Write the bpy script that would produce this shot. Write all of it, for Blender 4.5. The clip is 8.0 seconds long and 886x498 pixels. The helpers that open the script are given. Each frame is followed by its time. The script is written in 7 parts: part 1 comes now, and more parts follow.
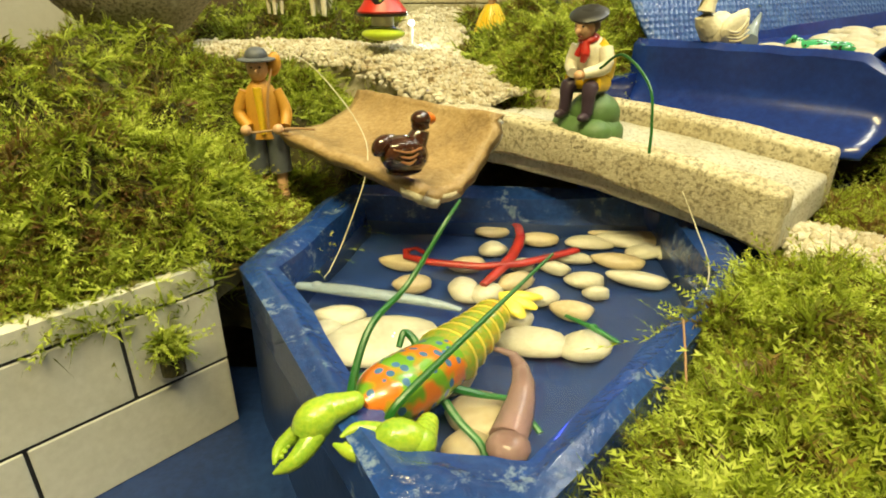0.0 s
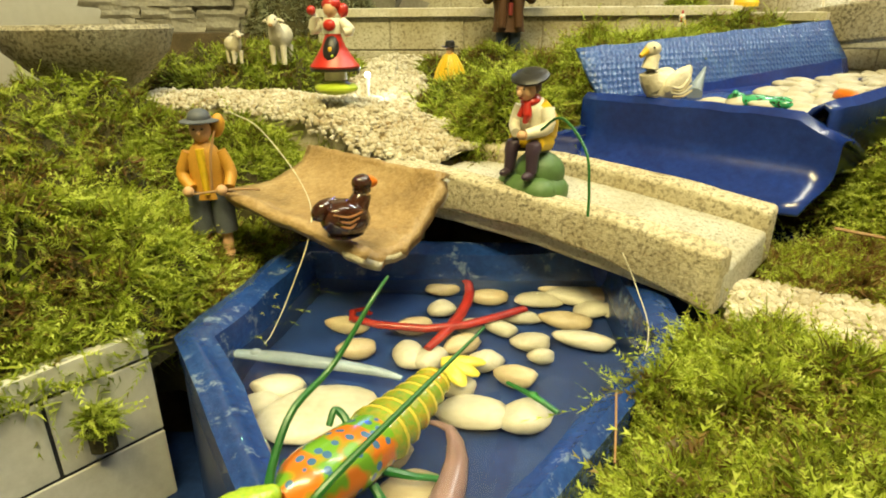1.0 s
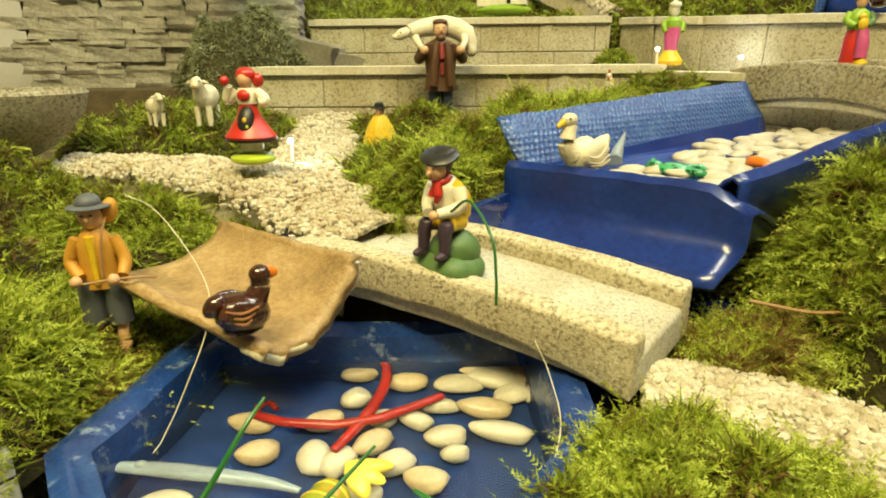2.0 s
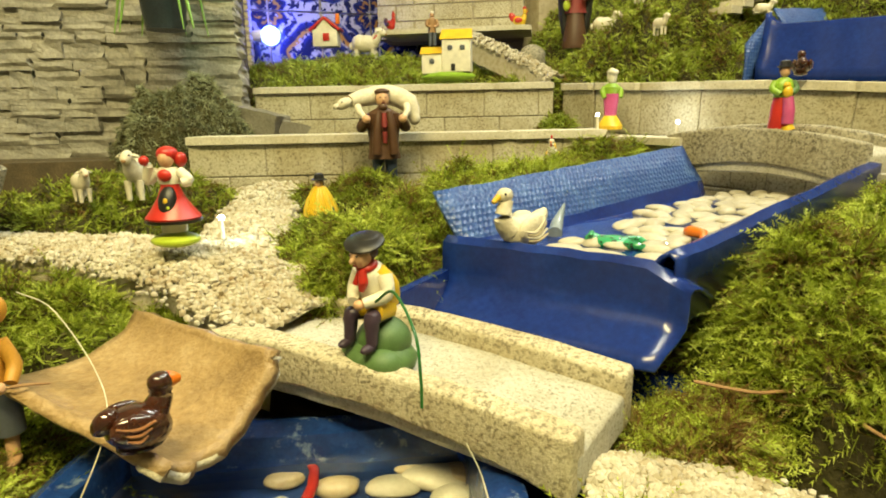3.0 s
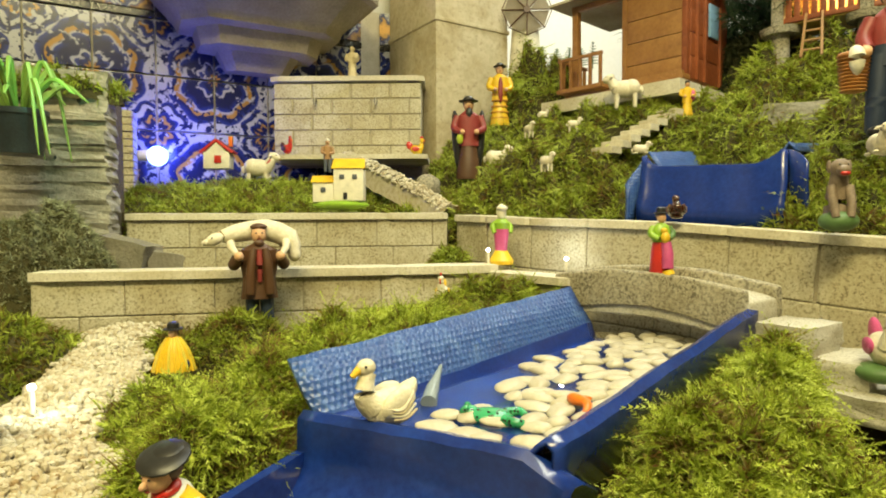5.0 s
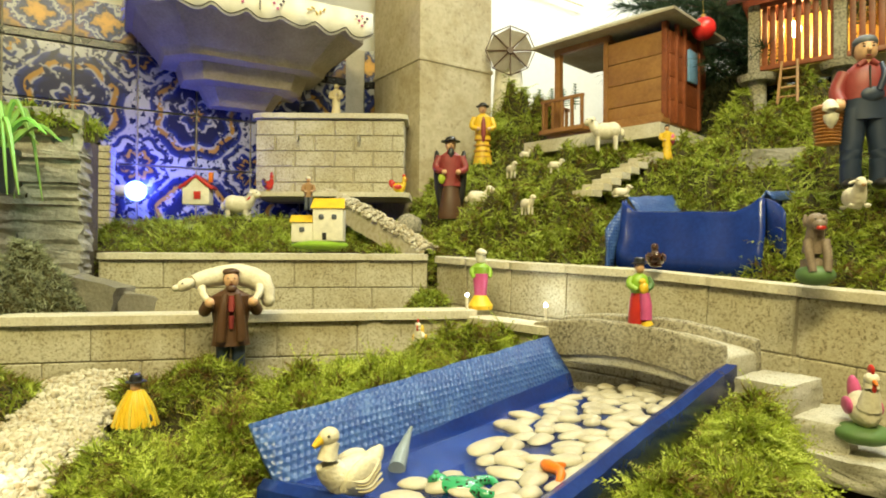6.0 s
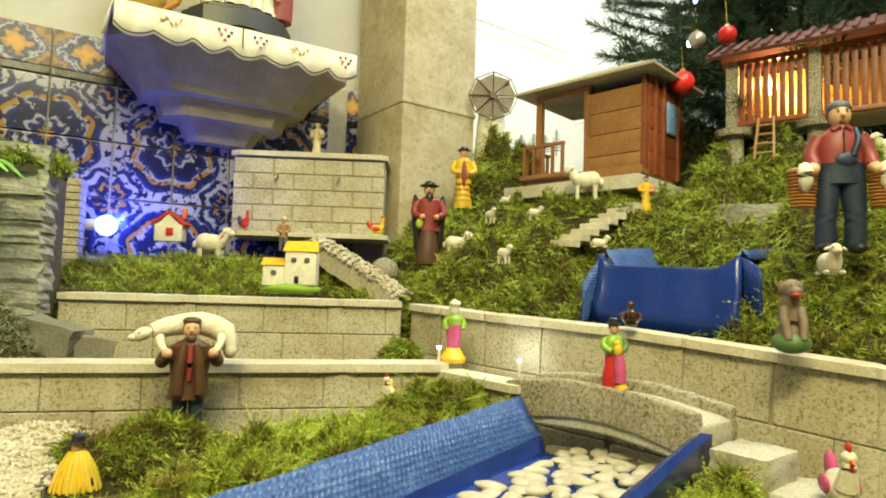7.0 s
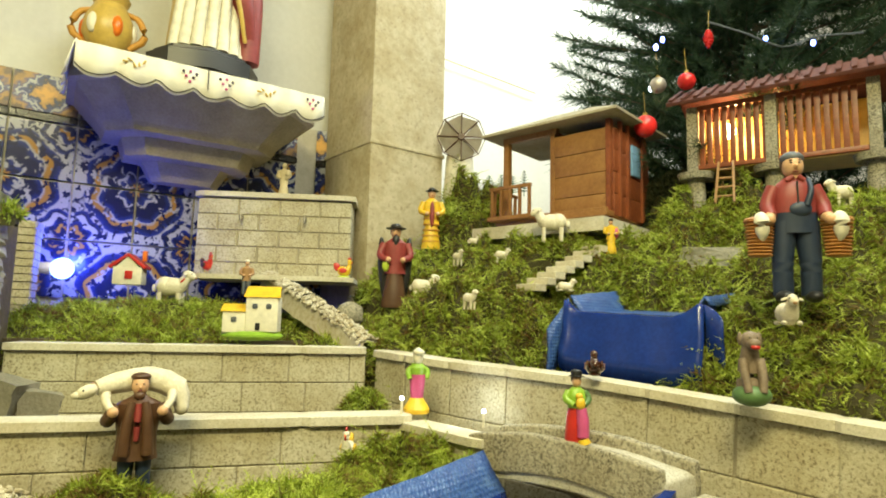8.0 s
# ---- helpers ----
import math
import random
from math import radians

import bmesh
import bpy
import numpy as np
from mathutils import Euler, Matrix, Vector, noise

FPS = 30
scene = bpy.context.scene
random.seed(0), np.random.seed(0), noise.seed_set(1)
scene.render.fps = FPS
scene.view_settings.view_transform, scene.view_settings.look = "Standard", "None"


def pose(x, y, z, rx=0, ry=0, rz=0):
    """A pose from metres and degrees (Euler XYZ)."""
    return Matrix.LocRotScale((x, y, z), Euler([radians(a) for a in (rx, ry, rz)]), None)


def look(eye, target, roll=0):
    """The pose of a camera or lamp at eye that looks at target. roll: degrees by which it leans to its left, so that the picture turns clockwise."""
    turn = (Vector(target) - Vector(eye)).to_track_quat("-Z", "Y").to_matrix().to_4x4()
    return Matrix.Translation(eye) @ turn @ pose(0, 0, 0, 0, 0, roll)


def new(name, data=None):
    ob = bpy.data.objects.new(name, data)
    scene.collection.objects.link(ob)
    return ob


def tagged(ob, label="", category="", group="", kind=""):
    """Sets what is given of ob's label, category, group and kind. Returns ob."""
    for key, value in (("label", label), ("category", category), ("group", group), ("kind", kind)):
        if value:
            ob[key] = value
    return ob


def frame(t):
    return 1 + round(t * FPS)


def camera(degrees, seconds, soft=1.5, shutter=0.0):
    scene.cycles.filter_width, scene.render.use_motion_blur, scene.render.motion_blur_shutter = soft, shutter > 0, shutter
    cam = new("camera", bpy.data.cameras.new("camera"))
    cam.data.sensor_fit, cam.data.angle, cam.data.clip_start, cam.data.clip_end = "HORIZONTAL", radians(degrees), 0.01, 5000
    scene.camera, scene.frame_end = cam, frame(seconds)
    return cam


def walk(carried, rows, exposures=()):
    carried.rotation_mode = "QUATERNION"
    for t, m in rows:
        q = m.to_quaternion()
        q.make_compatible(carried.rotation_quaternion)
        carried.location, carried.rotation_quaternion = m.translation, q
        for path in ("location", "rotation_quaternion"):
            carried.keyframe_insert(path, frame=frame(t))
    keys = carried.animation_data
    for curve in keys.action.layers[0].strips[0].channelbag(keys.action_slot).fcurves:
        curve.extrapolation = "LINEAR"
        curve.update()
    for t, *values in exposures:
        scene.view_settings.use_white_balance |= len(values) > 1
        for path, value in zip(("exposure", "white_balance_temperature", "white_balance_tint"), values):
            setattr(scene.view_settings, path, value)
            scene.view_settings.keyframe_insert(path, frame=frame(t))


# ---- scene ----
cam = camera(73.0, 8.0, 1.9)
PATH = [
    (0, (0.035, 0.04, 0.349), (-0.107, 1.858, -0.471), -0.5),
    (0.5, (0.046, 0.045, 0.356), (-0.066, 1.889, -0.41), -0.5),
    (1, (0.057, 0.052, 0.366), (-0.017, 1.914, -0.36), -0.4),
    (1.5, (0.07, 0.058, 0.378), (0.047, 1.935, -0.313), -0.4),
    (2, (0.088, 0.078, 0.389), (0.154, 1.983, -0.219), -0.4),
    (2.2, (0.097, 0.083, 0.387), (0.183, 2.006, -0.155), -1.0),
    (3.3, (0.118, 0.115, 0.411), (0.362, 2.058, 0.005), -0.6),
    (3.5, (0.124, 0.124, 0.414), (0.403, 2.07, 0.046), -0.4),
    (4, (0.141, 0.145, 0.425), (0.517, 2.094, 0.175), -0.5),
    (4.5, (0.153, 0.154, 0.434), (0.6, 2.098, 0.281), -0.6),
    (5.8, (0.177, 0.166, 0.459), (0.694, 2.099, 0.451), 0.2),
    (6, (0.179, 0.168, 0.465), (0.705, 2.098, 0.476), 0.3),
    (6.5, (0.188, 0.175, 0.475), (0.734, 2.098, 0.532), 1.4),
    (7, (0.199, 0.183, 0.491), (0.773, 2.095, 0.615), 1.8),
    (7.5, (0.211, 0.186, 0.506), (0.83, 2.079, 0.689), 1.1),
    (8, (0.218, 0.186, 0.515), (0.865, 2.064, 0.748), 1.4),
]
walk(cam, [(t, look(eye, target, roll)) for t, eye, target, roll in PATH], [(0, 0.0, 6600, 10), (4.5, 0.0, 6500, 10), (6.5, 0.03, 6250, 9), (8, 0.04, 6050, 8)])

# ---- light ----
world = bpy.data.worlds.new("world")
scene.world = world
world.use_nodes = True
world.node_tree.nodes["Background"].inputs[0].default_value = (1.0, 0.93, 0.8, 1)
world.node_tree.nodes["Background"].inputs[1].default_value = 0.14
scene.view_settings.exposure = 0.0


def area_lamp(name, eye, target, size, power, colour):
    d = bpy.data.lights.new(name, "AREA")
    d.shape, d.size, d.size_y = "RECTANGLE", size[0], size[1]
    d.energy, d.color = power, colour
    ob = new(name, d)
    ob.matrix_world = look(eye, target)
    return ob


def point_lamp(name, place, power, colour, radius=0.01):
    d = bpy.data.lights.new(name, "POINT")
    d.energy, d.color, d.shadow_soft_size = power, colour, radius
    ob = new(name, d)
    ob.location = place
    return ob


# two fluorescent ceiling fittings of the room
area_lamp("overhead_area_lamp", (-0.15, -0.40, 1.9), (0.1, 0.6, 0.3), (1.2, 0.20), 60, (1.0, 0.87, 0.42))
area_lamp("overhead_area_lamp", (1.0, 0.3, 2.2), (0.7, 1.2, 0.5), (1.2, 0.20), 31, (0.93, 0.95, 0.78))
# unseen fill lamp, added to brighten the white wall behind the hillside
area_lamp("overhead_area_lamp", (1.75, 1.75, 2.6), (1.5, 2.5, 1.2), (1.2, 0.20), 53, (0.92, 0.97, 0.90))
point_lamp("blue_bulb_light", (-0.118, 1.735, 0.635), 2.6, (0.05, 0.08, 1.0), 0.02)
point_lamp("granary_bulb_light", (1.245, 1.19, 0.955), 2.2, (1.0, 0.62, 0.25), 0.01)
point_lamp("spot_led_light", (-0.030, 0.705, 0.305), 0.06, (0.85, 1.0, 0.9), 0.004)
point_lamp("spot_led_light", (0.555, 0.99, 0.40), 0.10, (0.95, 1.0, 0.95), 0.004)
point_lamp("plant_led_light", (-0.14, 1.06, 0.66), 0.35, (0.35, 1.0, 0.6), 0.008)


# ---- materials ----
def nodes_of(m):
    m.use_nodes = True
    nt = m.node_tree
    return nt, nt.nodes["Principled BSDF"]


def mk(nt, kind, **inputs):
    n = nt.nodes.new(kind)
    for k, v in inputs.items():
        n.inputs[k.replace("_", " ")].default_value = v
    return n


def rgba(c):
    return (c[0], c[1], c[2], 1.0)


def ramp(nt, fac, stops):
    r = nt.nodes.new("ShaderNodeValToRGB")
    els = r.color_ramp.elements
    while len(els) < len(stops):
        els.new(0.5)
    for e, (p, c) in zip(els, stops):
        e.position, e.color = p, rgba(c)
    nt.links.new(fac, r.inputs[0])
    return r.outputs[0]


def mixc(nt, fac, a, b, mode="MIX"):
    n = nt.nodes.new("ShaderNodeMix")
    n.data_type, n.blend_type = "RGBA", mode
    for sock, v in ((n.inputs[0], fac), (n.inputs[6], a), (n.inputs[7], b)):
        if isinstance(v, (int, float)):
            sock.default_value = v
        elif isinstance(v, tuple):
            sock.default_value = rgba(v)
        else:
            nt.links.new(v, sock)
    return n.outputs[2]


def noise_of(nt, scale, detail=4, rough=0.6, coord=None):
    n = mk(nt, "ShaderNodeTexNoise", Scale=scale, Detail=detail, Roughness=rough)
    if coord is None:
        g = nt.nodes.new("ShaderNodeNewGeometry")
        coord = g.outputs["Position"]
    nt.links.new(coord, n.inputs["Vector"])
    return n.outputs[0]


def bump(nt, p, height, strength=0.3, dist=0.002):
    b = mk(nt, "ShaderNodeBump", Strength=strength, Distance=dist)
    nt.links.new(height, b.inputs["Height"])
    nt.links.new(b.outputs[0], p.inputs["Normal"])


def surface(name, base, dark, light, big=30, fine=400, rough=0.6, relief=0.3, dist=0.002, spec=0.5, coat=0.0, metal=0.0):
    """A material that varies at two scales between a dark and a light tone round its base."""
    m = bpy.data.materials.new(name)
    nt, p = nodes_of(m)
    a = ramp(nt, noise_of(nt, big), [(0.3, dark), (0.55, base), (0.8, light)])
    f = noise_of(nt, fine, 3)
    c = mixc(nt, 0.35, a, ramp(nt, f, [(0.3, dark), (0.7, light)]), "MIX")
    nt.links.new(c, p.inputs["Base Color"])
    p.inputs["Roughness"].default_value = rough
    p.inputs["Metallic"].default_value = metal
    p.inputs["Specular IOR Level"].default_value = spec
    p.inputs["Coat Weight"].default_value = coat
    bump(nt, p, f, relief, dist)
    return m


def paint(name, c, rough=0.4):
    k = [tuple(max(0.0, min(1.0, v * s)) for v in c) for s in (0.72, 1.15)]
    return surface(name, c, k[0], k[1], 60, 700, rough, 0.12, 0.0006)


def speckled(name, base, dark, light, speck, amount=0.56, scale=260, relief=0.5):
    """Grained stone: close mottling of three tones, dark mica grains and broad weather stains."""
    m = surface(name, base, dark, light, 25, 500, 0.85, relief, 0.0015, 0.25)
    nt, p = m.node_tree, m.node_tree.nodes["Principled BSDF"]
    old = p.inputs["Base Color"].links[0].from_socket
    grain = ramp(nt, noise_of(nt, scale, 3, 0.75), [(0.36, dark), (0.48, base), (0.62, light)])
    c = mixc(nt, 0.55, old, grain)
    s = noise_of(nt, scale * 1.35, 2, 0.7)
    patch = noise_of(nt, 22, 3, 0.6)
    mask = ramp(nt, s, [(amount - 0.02, (0, 0, 0)), (amount + 0.07, (0.85, 0.85, 0.85))])
    c = mixc(nt, mixc(nt, 1.0, mask, ramp(nt, patch, [(0.3, (0.35, 0.35, 0.35)), (0.65, (1, 1, 1))]), "MULTIPLY"), c, speck)
    stain = ramp(nt, noise_of(nt, 9, 5, 0.65), [(0.40, (0.72, 0.66, 0.52)), (0.58, (1, 1, 1))])
    nt.links.new(mixc(nt, 0.6, c, mixc(nt, 1.0, c, stain, "MULTIPLY")), p.inputs["Base Color"])
    return m


GRANITE = speckled("granite", (0.52, 0.46, 0.32), (0.40, 0.34, 0.22), (0.66, 0.60, 0.44), (0.13, 0.105, 0.06), 0.53, 250)
GRANITE_PATH = speckled("bridge_deck", (0.50, 0.48, 0.41), (0.38, 0.36, 0.29), (0.60, 0.58, 0.51), (0.20, 0.18, 0.13), 0.58, 300)
GRANITE_GREY = speckled("granite_grey", (0.36, 0.33, 0.25), (0.24, 0.22, 0.16), (0.5, 0.47, 0.37), (0.08, 0.07, 0.05), 0.52, 200)
BLOCK = speckled("granite_block", (0.50, 0.46, 0.33), (0.42, 0.38, 0.26), (0.60, 0.56, 0.42), (0.17, 0.14, 0.08), 0.55, 200)
CAP = speckled("granite_cap", (0.60, 0.56, 0.44), (0.48, 0.44, 0.32), (0.70, 0.66, 0.54), (0.3, 0.26, 0.18), 0.62, 220)
MORTAR = surface("mortar", (0.33, 0.29, 0.20), (0.25, 0.22, 0.15), (0.42, 0.37, 0.27), 40, 500, 0.9)
PILLAR = speckled("pillar_stone", (0.46, 0.40, 0.27), (0.38, 0.33, 0.21), (0.54, 0.47, 0.33), (0.30, 0.25, 0.16), 0.6, 60)
CORBEL = surface("corbel_stone", (0.34, 0.29, 0.20), (0.22, 0.19, 0.13), (0.46, 0.40, 0.29), 12, 160, 0.85, 0.5, 0.003)
SLATE = surface("slate", (0.34, 0.32, 0.26), (0.16, 0.155, 0.13), (0.52, 0.48, 0.38), 22, 160, 0.75, 0.6, 0.004)
SOIL = surface("soil", (0.10, 0.075, 0.035), (0.05, 0.04, 0.02), (0.17, 0.12, 0.06), 40, 300, 0.95, 0.6, 0.003)
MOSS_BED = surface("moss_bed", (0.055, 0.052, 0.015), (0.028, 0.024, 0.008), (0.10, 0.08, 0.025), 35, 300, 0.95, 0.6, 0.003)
GRAVEL = surface("gravel", (0.53, 0.48, 0.36), (0.34, 0.27, 0.15), (0.64, 0.60, 0.48), 110, 500, 0.9, 0.3)
BRICK_WHITE = surface("white_paint", (0.66, 0.64, 0.56), (0.56, 0.54, 0.46), (0.76, 0.74, 0.66), 15, 200, 0.6, 0.25, 0.001)
BLACK_LINE = surface("black_marker", (0.012, 0.012, 0.012), (0.008, 0.008, 0.008), (0.03, 0.03, 0.03), 50, 300, 0.6)
# white plaster again, its colour darkened to stand in for weaker light
PLASTER_DIM = surface("dim_plaster", (0.58, 0.57, 0.52), (0.52, 0.51, 0.46), (0.64, 0.63, 0.58), 3, 60, 0.9, 0.1)
PLASTER = surface("white_plaster", (0.82, 0.79, 0.70), (0.76, 0.73, 0.64), (0.88, 0.85, 0.77), 3, 60, 0.9, 0.1)
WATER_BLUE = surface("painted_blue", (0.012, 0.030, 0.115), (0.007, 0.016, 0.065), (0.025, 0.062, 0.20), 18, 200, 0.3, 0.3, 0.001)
BLUE = surface("blue_plastic", (0.007, 0.026, 0.19), (0.005, 0.016, 0.12), (0.014, 0.05, 0.28), 20, 180, 0.25, 0.15, 0.0008, 0.5, 0.15)
BLUE_WORN = surface("worn_blue_plastic", (0.022, 0.075, 0.29), (0.01, 0.035, 0.19), (0.13, 0.22, 0.44), 60, 300, 0.35, 0.3, 0.0012)
PEBBLE = surface("white_pebble", (0.46, 0.42, 0.32), (0.36, 0.31, 0.21), (0.54, 0.50, 0.40), 30, 300, 0.45, 0.1, 0.0006)
PEBBLE_TAN = surface("tan_pebble", (0.40, 0.31, 0.18), (0.30, 0.22, 0.12), (0.50, 0.42, 0.28), 30, 300, 0.45, 0.1, 0.0006)
CLAY = surface("clay_channel", (0.36, 0.23, 0.09), (0.17, 0.10, 0.035), (0.52, 0.38, 0.20), 34, 260, 0.45, 0.6, 0.0025)
CLOTH = surface("linen", (0.80, 0.76, 0.64), (0.72, 0.67, 0.55), (0.86, 0.83, 0.73), 20, 600, 0.9, 0.3, 0.001)
WOOD = surface("stained_wood", (0.28, 0.13, 0.035), (0.18, 0.075, 0.02), (0.38, 0.20, 0.06), 14, 120, 0.45, 0.3, 0.001)
WOOD_RED = surface("red_wood", (0.22, 0.055, 0.015), (0.13, 0.03, 0.01), (0.32, 0.10, 0.03), 14, 120, 0.45, 0.3, 0.001)
ROOFBOARD = surface("roof_board", (0.36, 0.31, 0.20), (0.26, 0.22, 0.13), (0.46, 0.41, 0.29), 14, 120, 0.8)
PIPE = surface("grey_stone", (0.20, 0.18, 0.13), (0.12, 0.11, 0.08), (0.30, 0.27, 0.2), 20, 200, 0.85, 0.5, 0.003)
FERN_POT = surface("black_pot", (0.012, 0.018, 0.02), (0.008, 0.01, 0.012), (0.03, 0.04, 0.045), 30, 300, 0.35)


def frond_material(name, stops, shine=0.35):
    m = bpy.data.materials.new(name)
    nt, p = nodes_of(m)
    g = nt.nodes.new("ShaderNodeNewGeometry")
    n = mixc(nt, 0.45, noise_of(nt, 46, 3), noise_of(nt, 13, 3))
    add = mk(nt, "ShaderNodeMath")
    add.operation = "ADD"
    scaled = mk(nt, "ShaderNodeMath")
    scaled.operation = "MULTIPLY"
    scaled.inputs[1].default_value = 0.5
    nt.links.new(g.outputs["Random Per Island"], scaled.inputs[0])
    half = mk(nt, "ShaderNodeMath")
    half.operation = "MULTIPLY_ADD"
    half.inputs[1].default_value = 2.5
    half.inputs[2].default_value = -1.0
    nt.links.new(n, half.inputs[0])
    nt.links.new(half.outputs[0], add.inputs[0])
    nt.links.new(scaled.outputs[0], add.inputs[1])
    c = ramp(nt, add.outputs[0], stops)
    nt.links.new(c, p.inputs["Base Color"])
    p.inputs["Roughness"].default_value = 0.6
    p.inputs["Specular IOR Level"].default_value = shine
    t = nt.nodes.new("ShaderNodeBsdfTranslucent")
    nt.links.new(c, t.inputs[0])
    mix = nt.nodes.new("ShaderNodeMixShader")
    mix.inputs[0].default_value = 0.35
    nt.links.new(p.outputs[0], mix.inputs[1])
    nt.links.new(t.outputs[0], mix.inputs[2])
    nt.links.new(mix.outputs[0], nt.nodes["Material Output"].inputs[0])
    return m


FROND = frond_material("moss_fronds", [(0.06, (0.17, 0.09, 0.028)), (0.30, (0.13, 0.115, 0.018)), (0.55, (0.22, 0.29, 0.02)), (0.95, (0.48, 0.55, 0.08))])
FROND_TIP = frond_material("moss_tips", [(0.06, (0.30, 0.20, 0.06)), (0.24, (0.24, 0.24, 0.03)), (0.5, (0.40, 0.50, 0.04)), (0.95, (0.66, 0.72, 0.16))])
FROND_BROWN = frond_material("withered_moss", [(0.06, (0.15, 0.07, 0.02)), (0.45, (0.26, 0.16, 0.05)), (0.75, (0.26, 0.24, 0.04)), (0.95, (0.40, 0.42, 0.08))])
FROND_FAR = frond_material("dry_moss_fronds", [(0.06, (0.19, 0.105, 0.035)), (0.30, (0.16, 0.135, 0.022)), (0.56, (0.27, 0.34, 0.03)), (0.95, (0.54, 0.62, 0.11))])


GRAIN = frond_material("gravel_grain", [(0.0, (0.25, 0.17, 0.08)), (0.12, (0.38, 0.31, 0.19)), (0.5, (0.47, 0.42, 0.31)), (0.95, (0.62, 0.58, 0.46))], 0.2)
GRAIN.node_tree.nodes["Mix Shader"].inputs[0].default_value = 0.0


def glass_like(name, colour, ior=1.33, rough=0.0):
    m = bpy.data.materials.new(name)
    nt, p = nodes_of(m)
    p.inputs["Base Color"].default_value = rgba(colour)
    p.inputs["Transmission Weight"].default_value = 1.0
    p.inputs["Roughness"].default_value = rough
    p.inputs["IOR"].default_value = ior
    bump(nt, p, noise_of(nt, 22, 2), 0.06, 0.002)
    return m


WATER = glass_like("water", (0.86, 0.92, 0.95))


def glow(name, c, strength):
    m = bpy.data.materials.new(name)
    nt, p = nodes_of(m)
    p.inputs["Base Color"].default_value = rgba(c)
    p.inputs["Emission Color"].default_value = rgba(c)
    p.inputs["Emission Strength"].default_value = strength
    return m


# ---- building helpers ----
def thing(name, label, category, place=(0, 0, 0), turn=0.0, group="", kind=""):
    ob = new(name)
    ob.empty_display_size = 0.01
    ob.matrix_basis = pose(place[0], place[1], place[2], 0, 0, turn)
    return tagged(ob, label, category, group, kind)


def part(name, bm, material, parent=None, label="", smooth=True, place=None):
    me = bpy.data.meshes.new(name)
    bm.normal_update()
    bm.to_mesh(me)
    bm.free()
    for m in (material if isinstance(material, (list, tuple)) else [material]):
        me.materials.append(m)
    if smooth:
        me.shade_smooth()
        me.set_sharp_from_angle(angle=radians(40))
    ob = new(name, me)
    if parent is not None:
        ob.parent = parent
    if place is not None:
        ob.matrix_basis = place
    if label:
        ob["label"] = label
    return ob


def ellipsoid(bm, c, r, rot=(0, 0, 0), mat=0, seg=14, rings=9):
    m = pose(c[0], c[1], c[2], *rot) @ Matrix.Diagonal((r[0], r[1], r[2], 1))
    out = bmesh.ops.create_uvsphere(bm, u_segments=seg, v_segments=rings, radius=1.0, matrix=m)
    for v in out["verts"]:
        for f in v.link_faces:
            f.material_index = mat


def cone(bm, a, b, r1, r2, mat=0, seg=12, caps=True):
    a, b = Vector(a), Vector(b)
    d = b - a
    m = Matrix.Translation((a + b) / 2) @ d.to_track_quat("Z", "Y").to_matrix().to_4x4()
    out = bmesh.ops.create_cone(bm, cap_ends=caps, segments=seg, radius1=r1, radius2=r2, depth=d.length, matrix=m)
    for v in out["verts"]:
        for f in v.link_faces:
            f.material_index = mat


def box(bm, c, s, rot=(0, 0, 0), mat=0, bevel=0.0):
    m = pose(c[0], c[1], c[2], *rot) @ Matrix.Diagonal((s[0], s[1], s[2], 1))
    out = bmesh.ops.create_cube(bm, size=1.0, matrix=m)
    vs = out["verts"]
    for v in vs:
        for f in v.link_faces:
            f.material_index = mat
    if bevel:
        es = {e for v in vs for e in v.link_edges}
        bmesh.ops.bevel(bm, geom=list(es), offset=bevel, segments=2, affect="EDGES", profile=0.6)


def tube(bm, pts, radii, mat=0, seg=8):
    """A tapered round sweep along points."""
    pts = [Vector(p) for p in pts]
    if not isinstance(radii, (list, tuple)):
        radii = [radii] * len(pts)
    rings = []
    for i, p in enumerate(pts):
        d = (pts[min(i + 1, len(pts) - 1)] - pts[max(i - 1, 0)]).normalized()
        q = d.to_track_quat("Z", "Y").to_matrix()
        rings.append([bm.verts.new(p + q @ Vector((math.cos(k * 2 * math.pi / seg), math.sin(k * 2 * math.pi / seg), 0)) * radii[i]) for k in range(seg)])
    for a, b in zip(rings, rings[1:]):
        for k in range(seg):
            bm.faces.new((a[k], a[(k + 1) % seg], b[(k + 1) % seg], b[k])).material_index = mat
    bm.faces.new(list(reversed(rings[0]))).material_index = mat
    bm.faces.new(rings[-1]).material_index = mat


def curve_pts(ctrl, n=20):
    """Points on a Catmull-Rom curve through ctrl."""
    c = [Vector(p) for p in ctrl]
    c = [2 * c[0] - c[1]] + c + [2 * c[-1] - c[-2]]
    out = []
    segs = len(c) - 3
    for i in range(n + 1):
        u = i / n * segs
        k = min(int(u), segs - 1)
        t = u - k
        p0, p1, p2, p3 = c[k:k + 4]
        out.append(0.5 * (2 * p1 + (p2 - p0) * t + (2 * p0 - 5 * p1 + 4 * p2 - p3) * t * t + (3 * p1 - p0 - 3 * p2 + p3) * t ** 3))
    return out


def rough_up(bm, amount, scale, offset=0.0):
    for v in bm.verts:
        p = v.co * scale + Vector((offset, offset * 0.7, offset * 1.3))
        v.co += Vector((noise.noise(p), noise.noise(p + Vector((7, 3, 1))), noise.noise(p + Vector((2, 9, 5))))) * amount


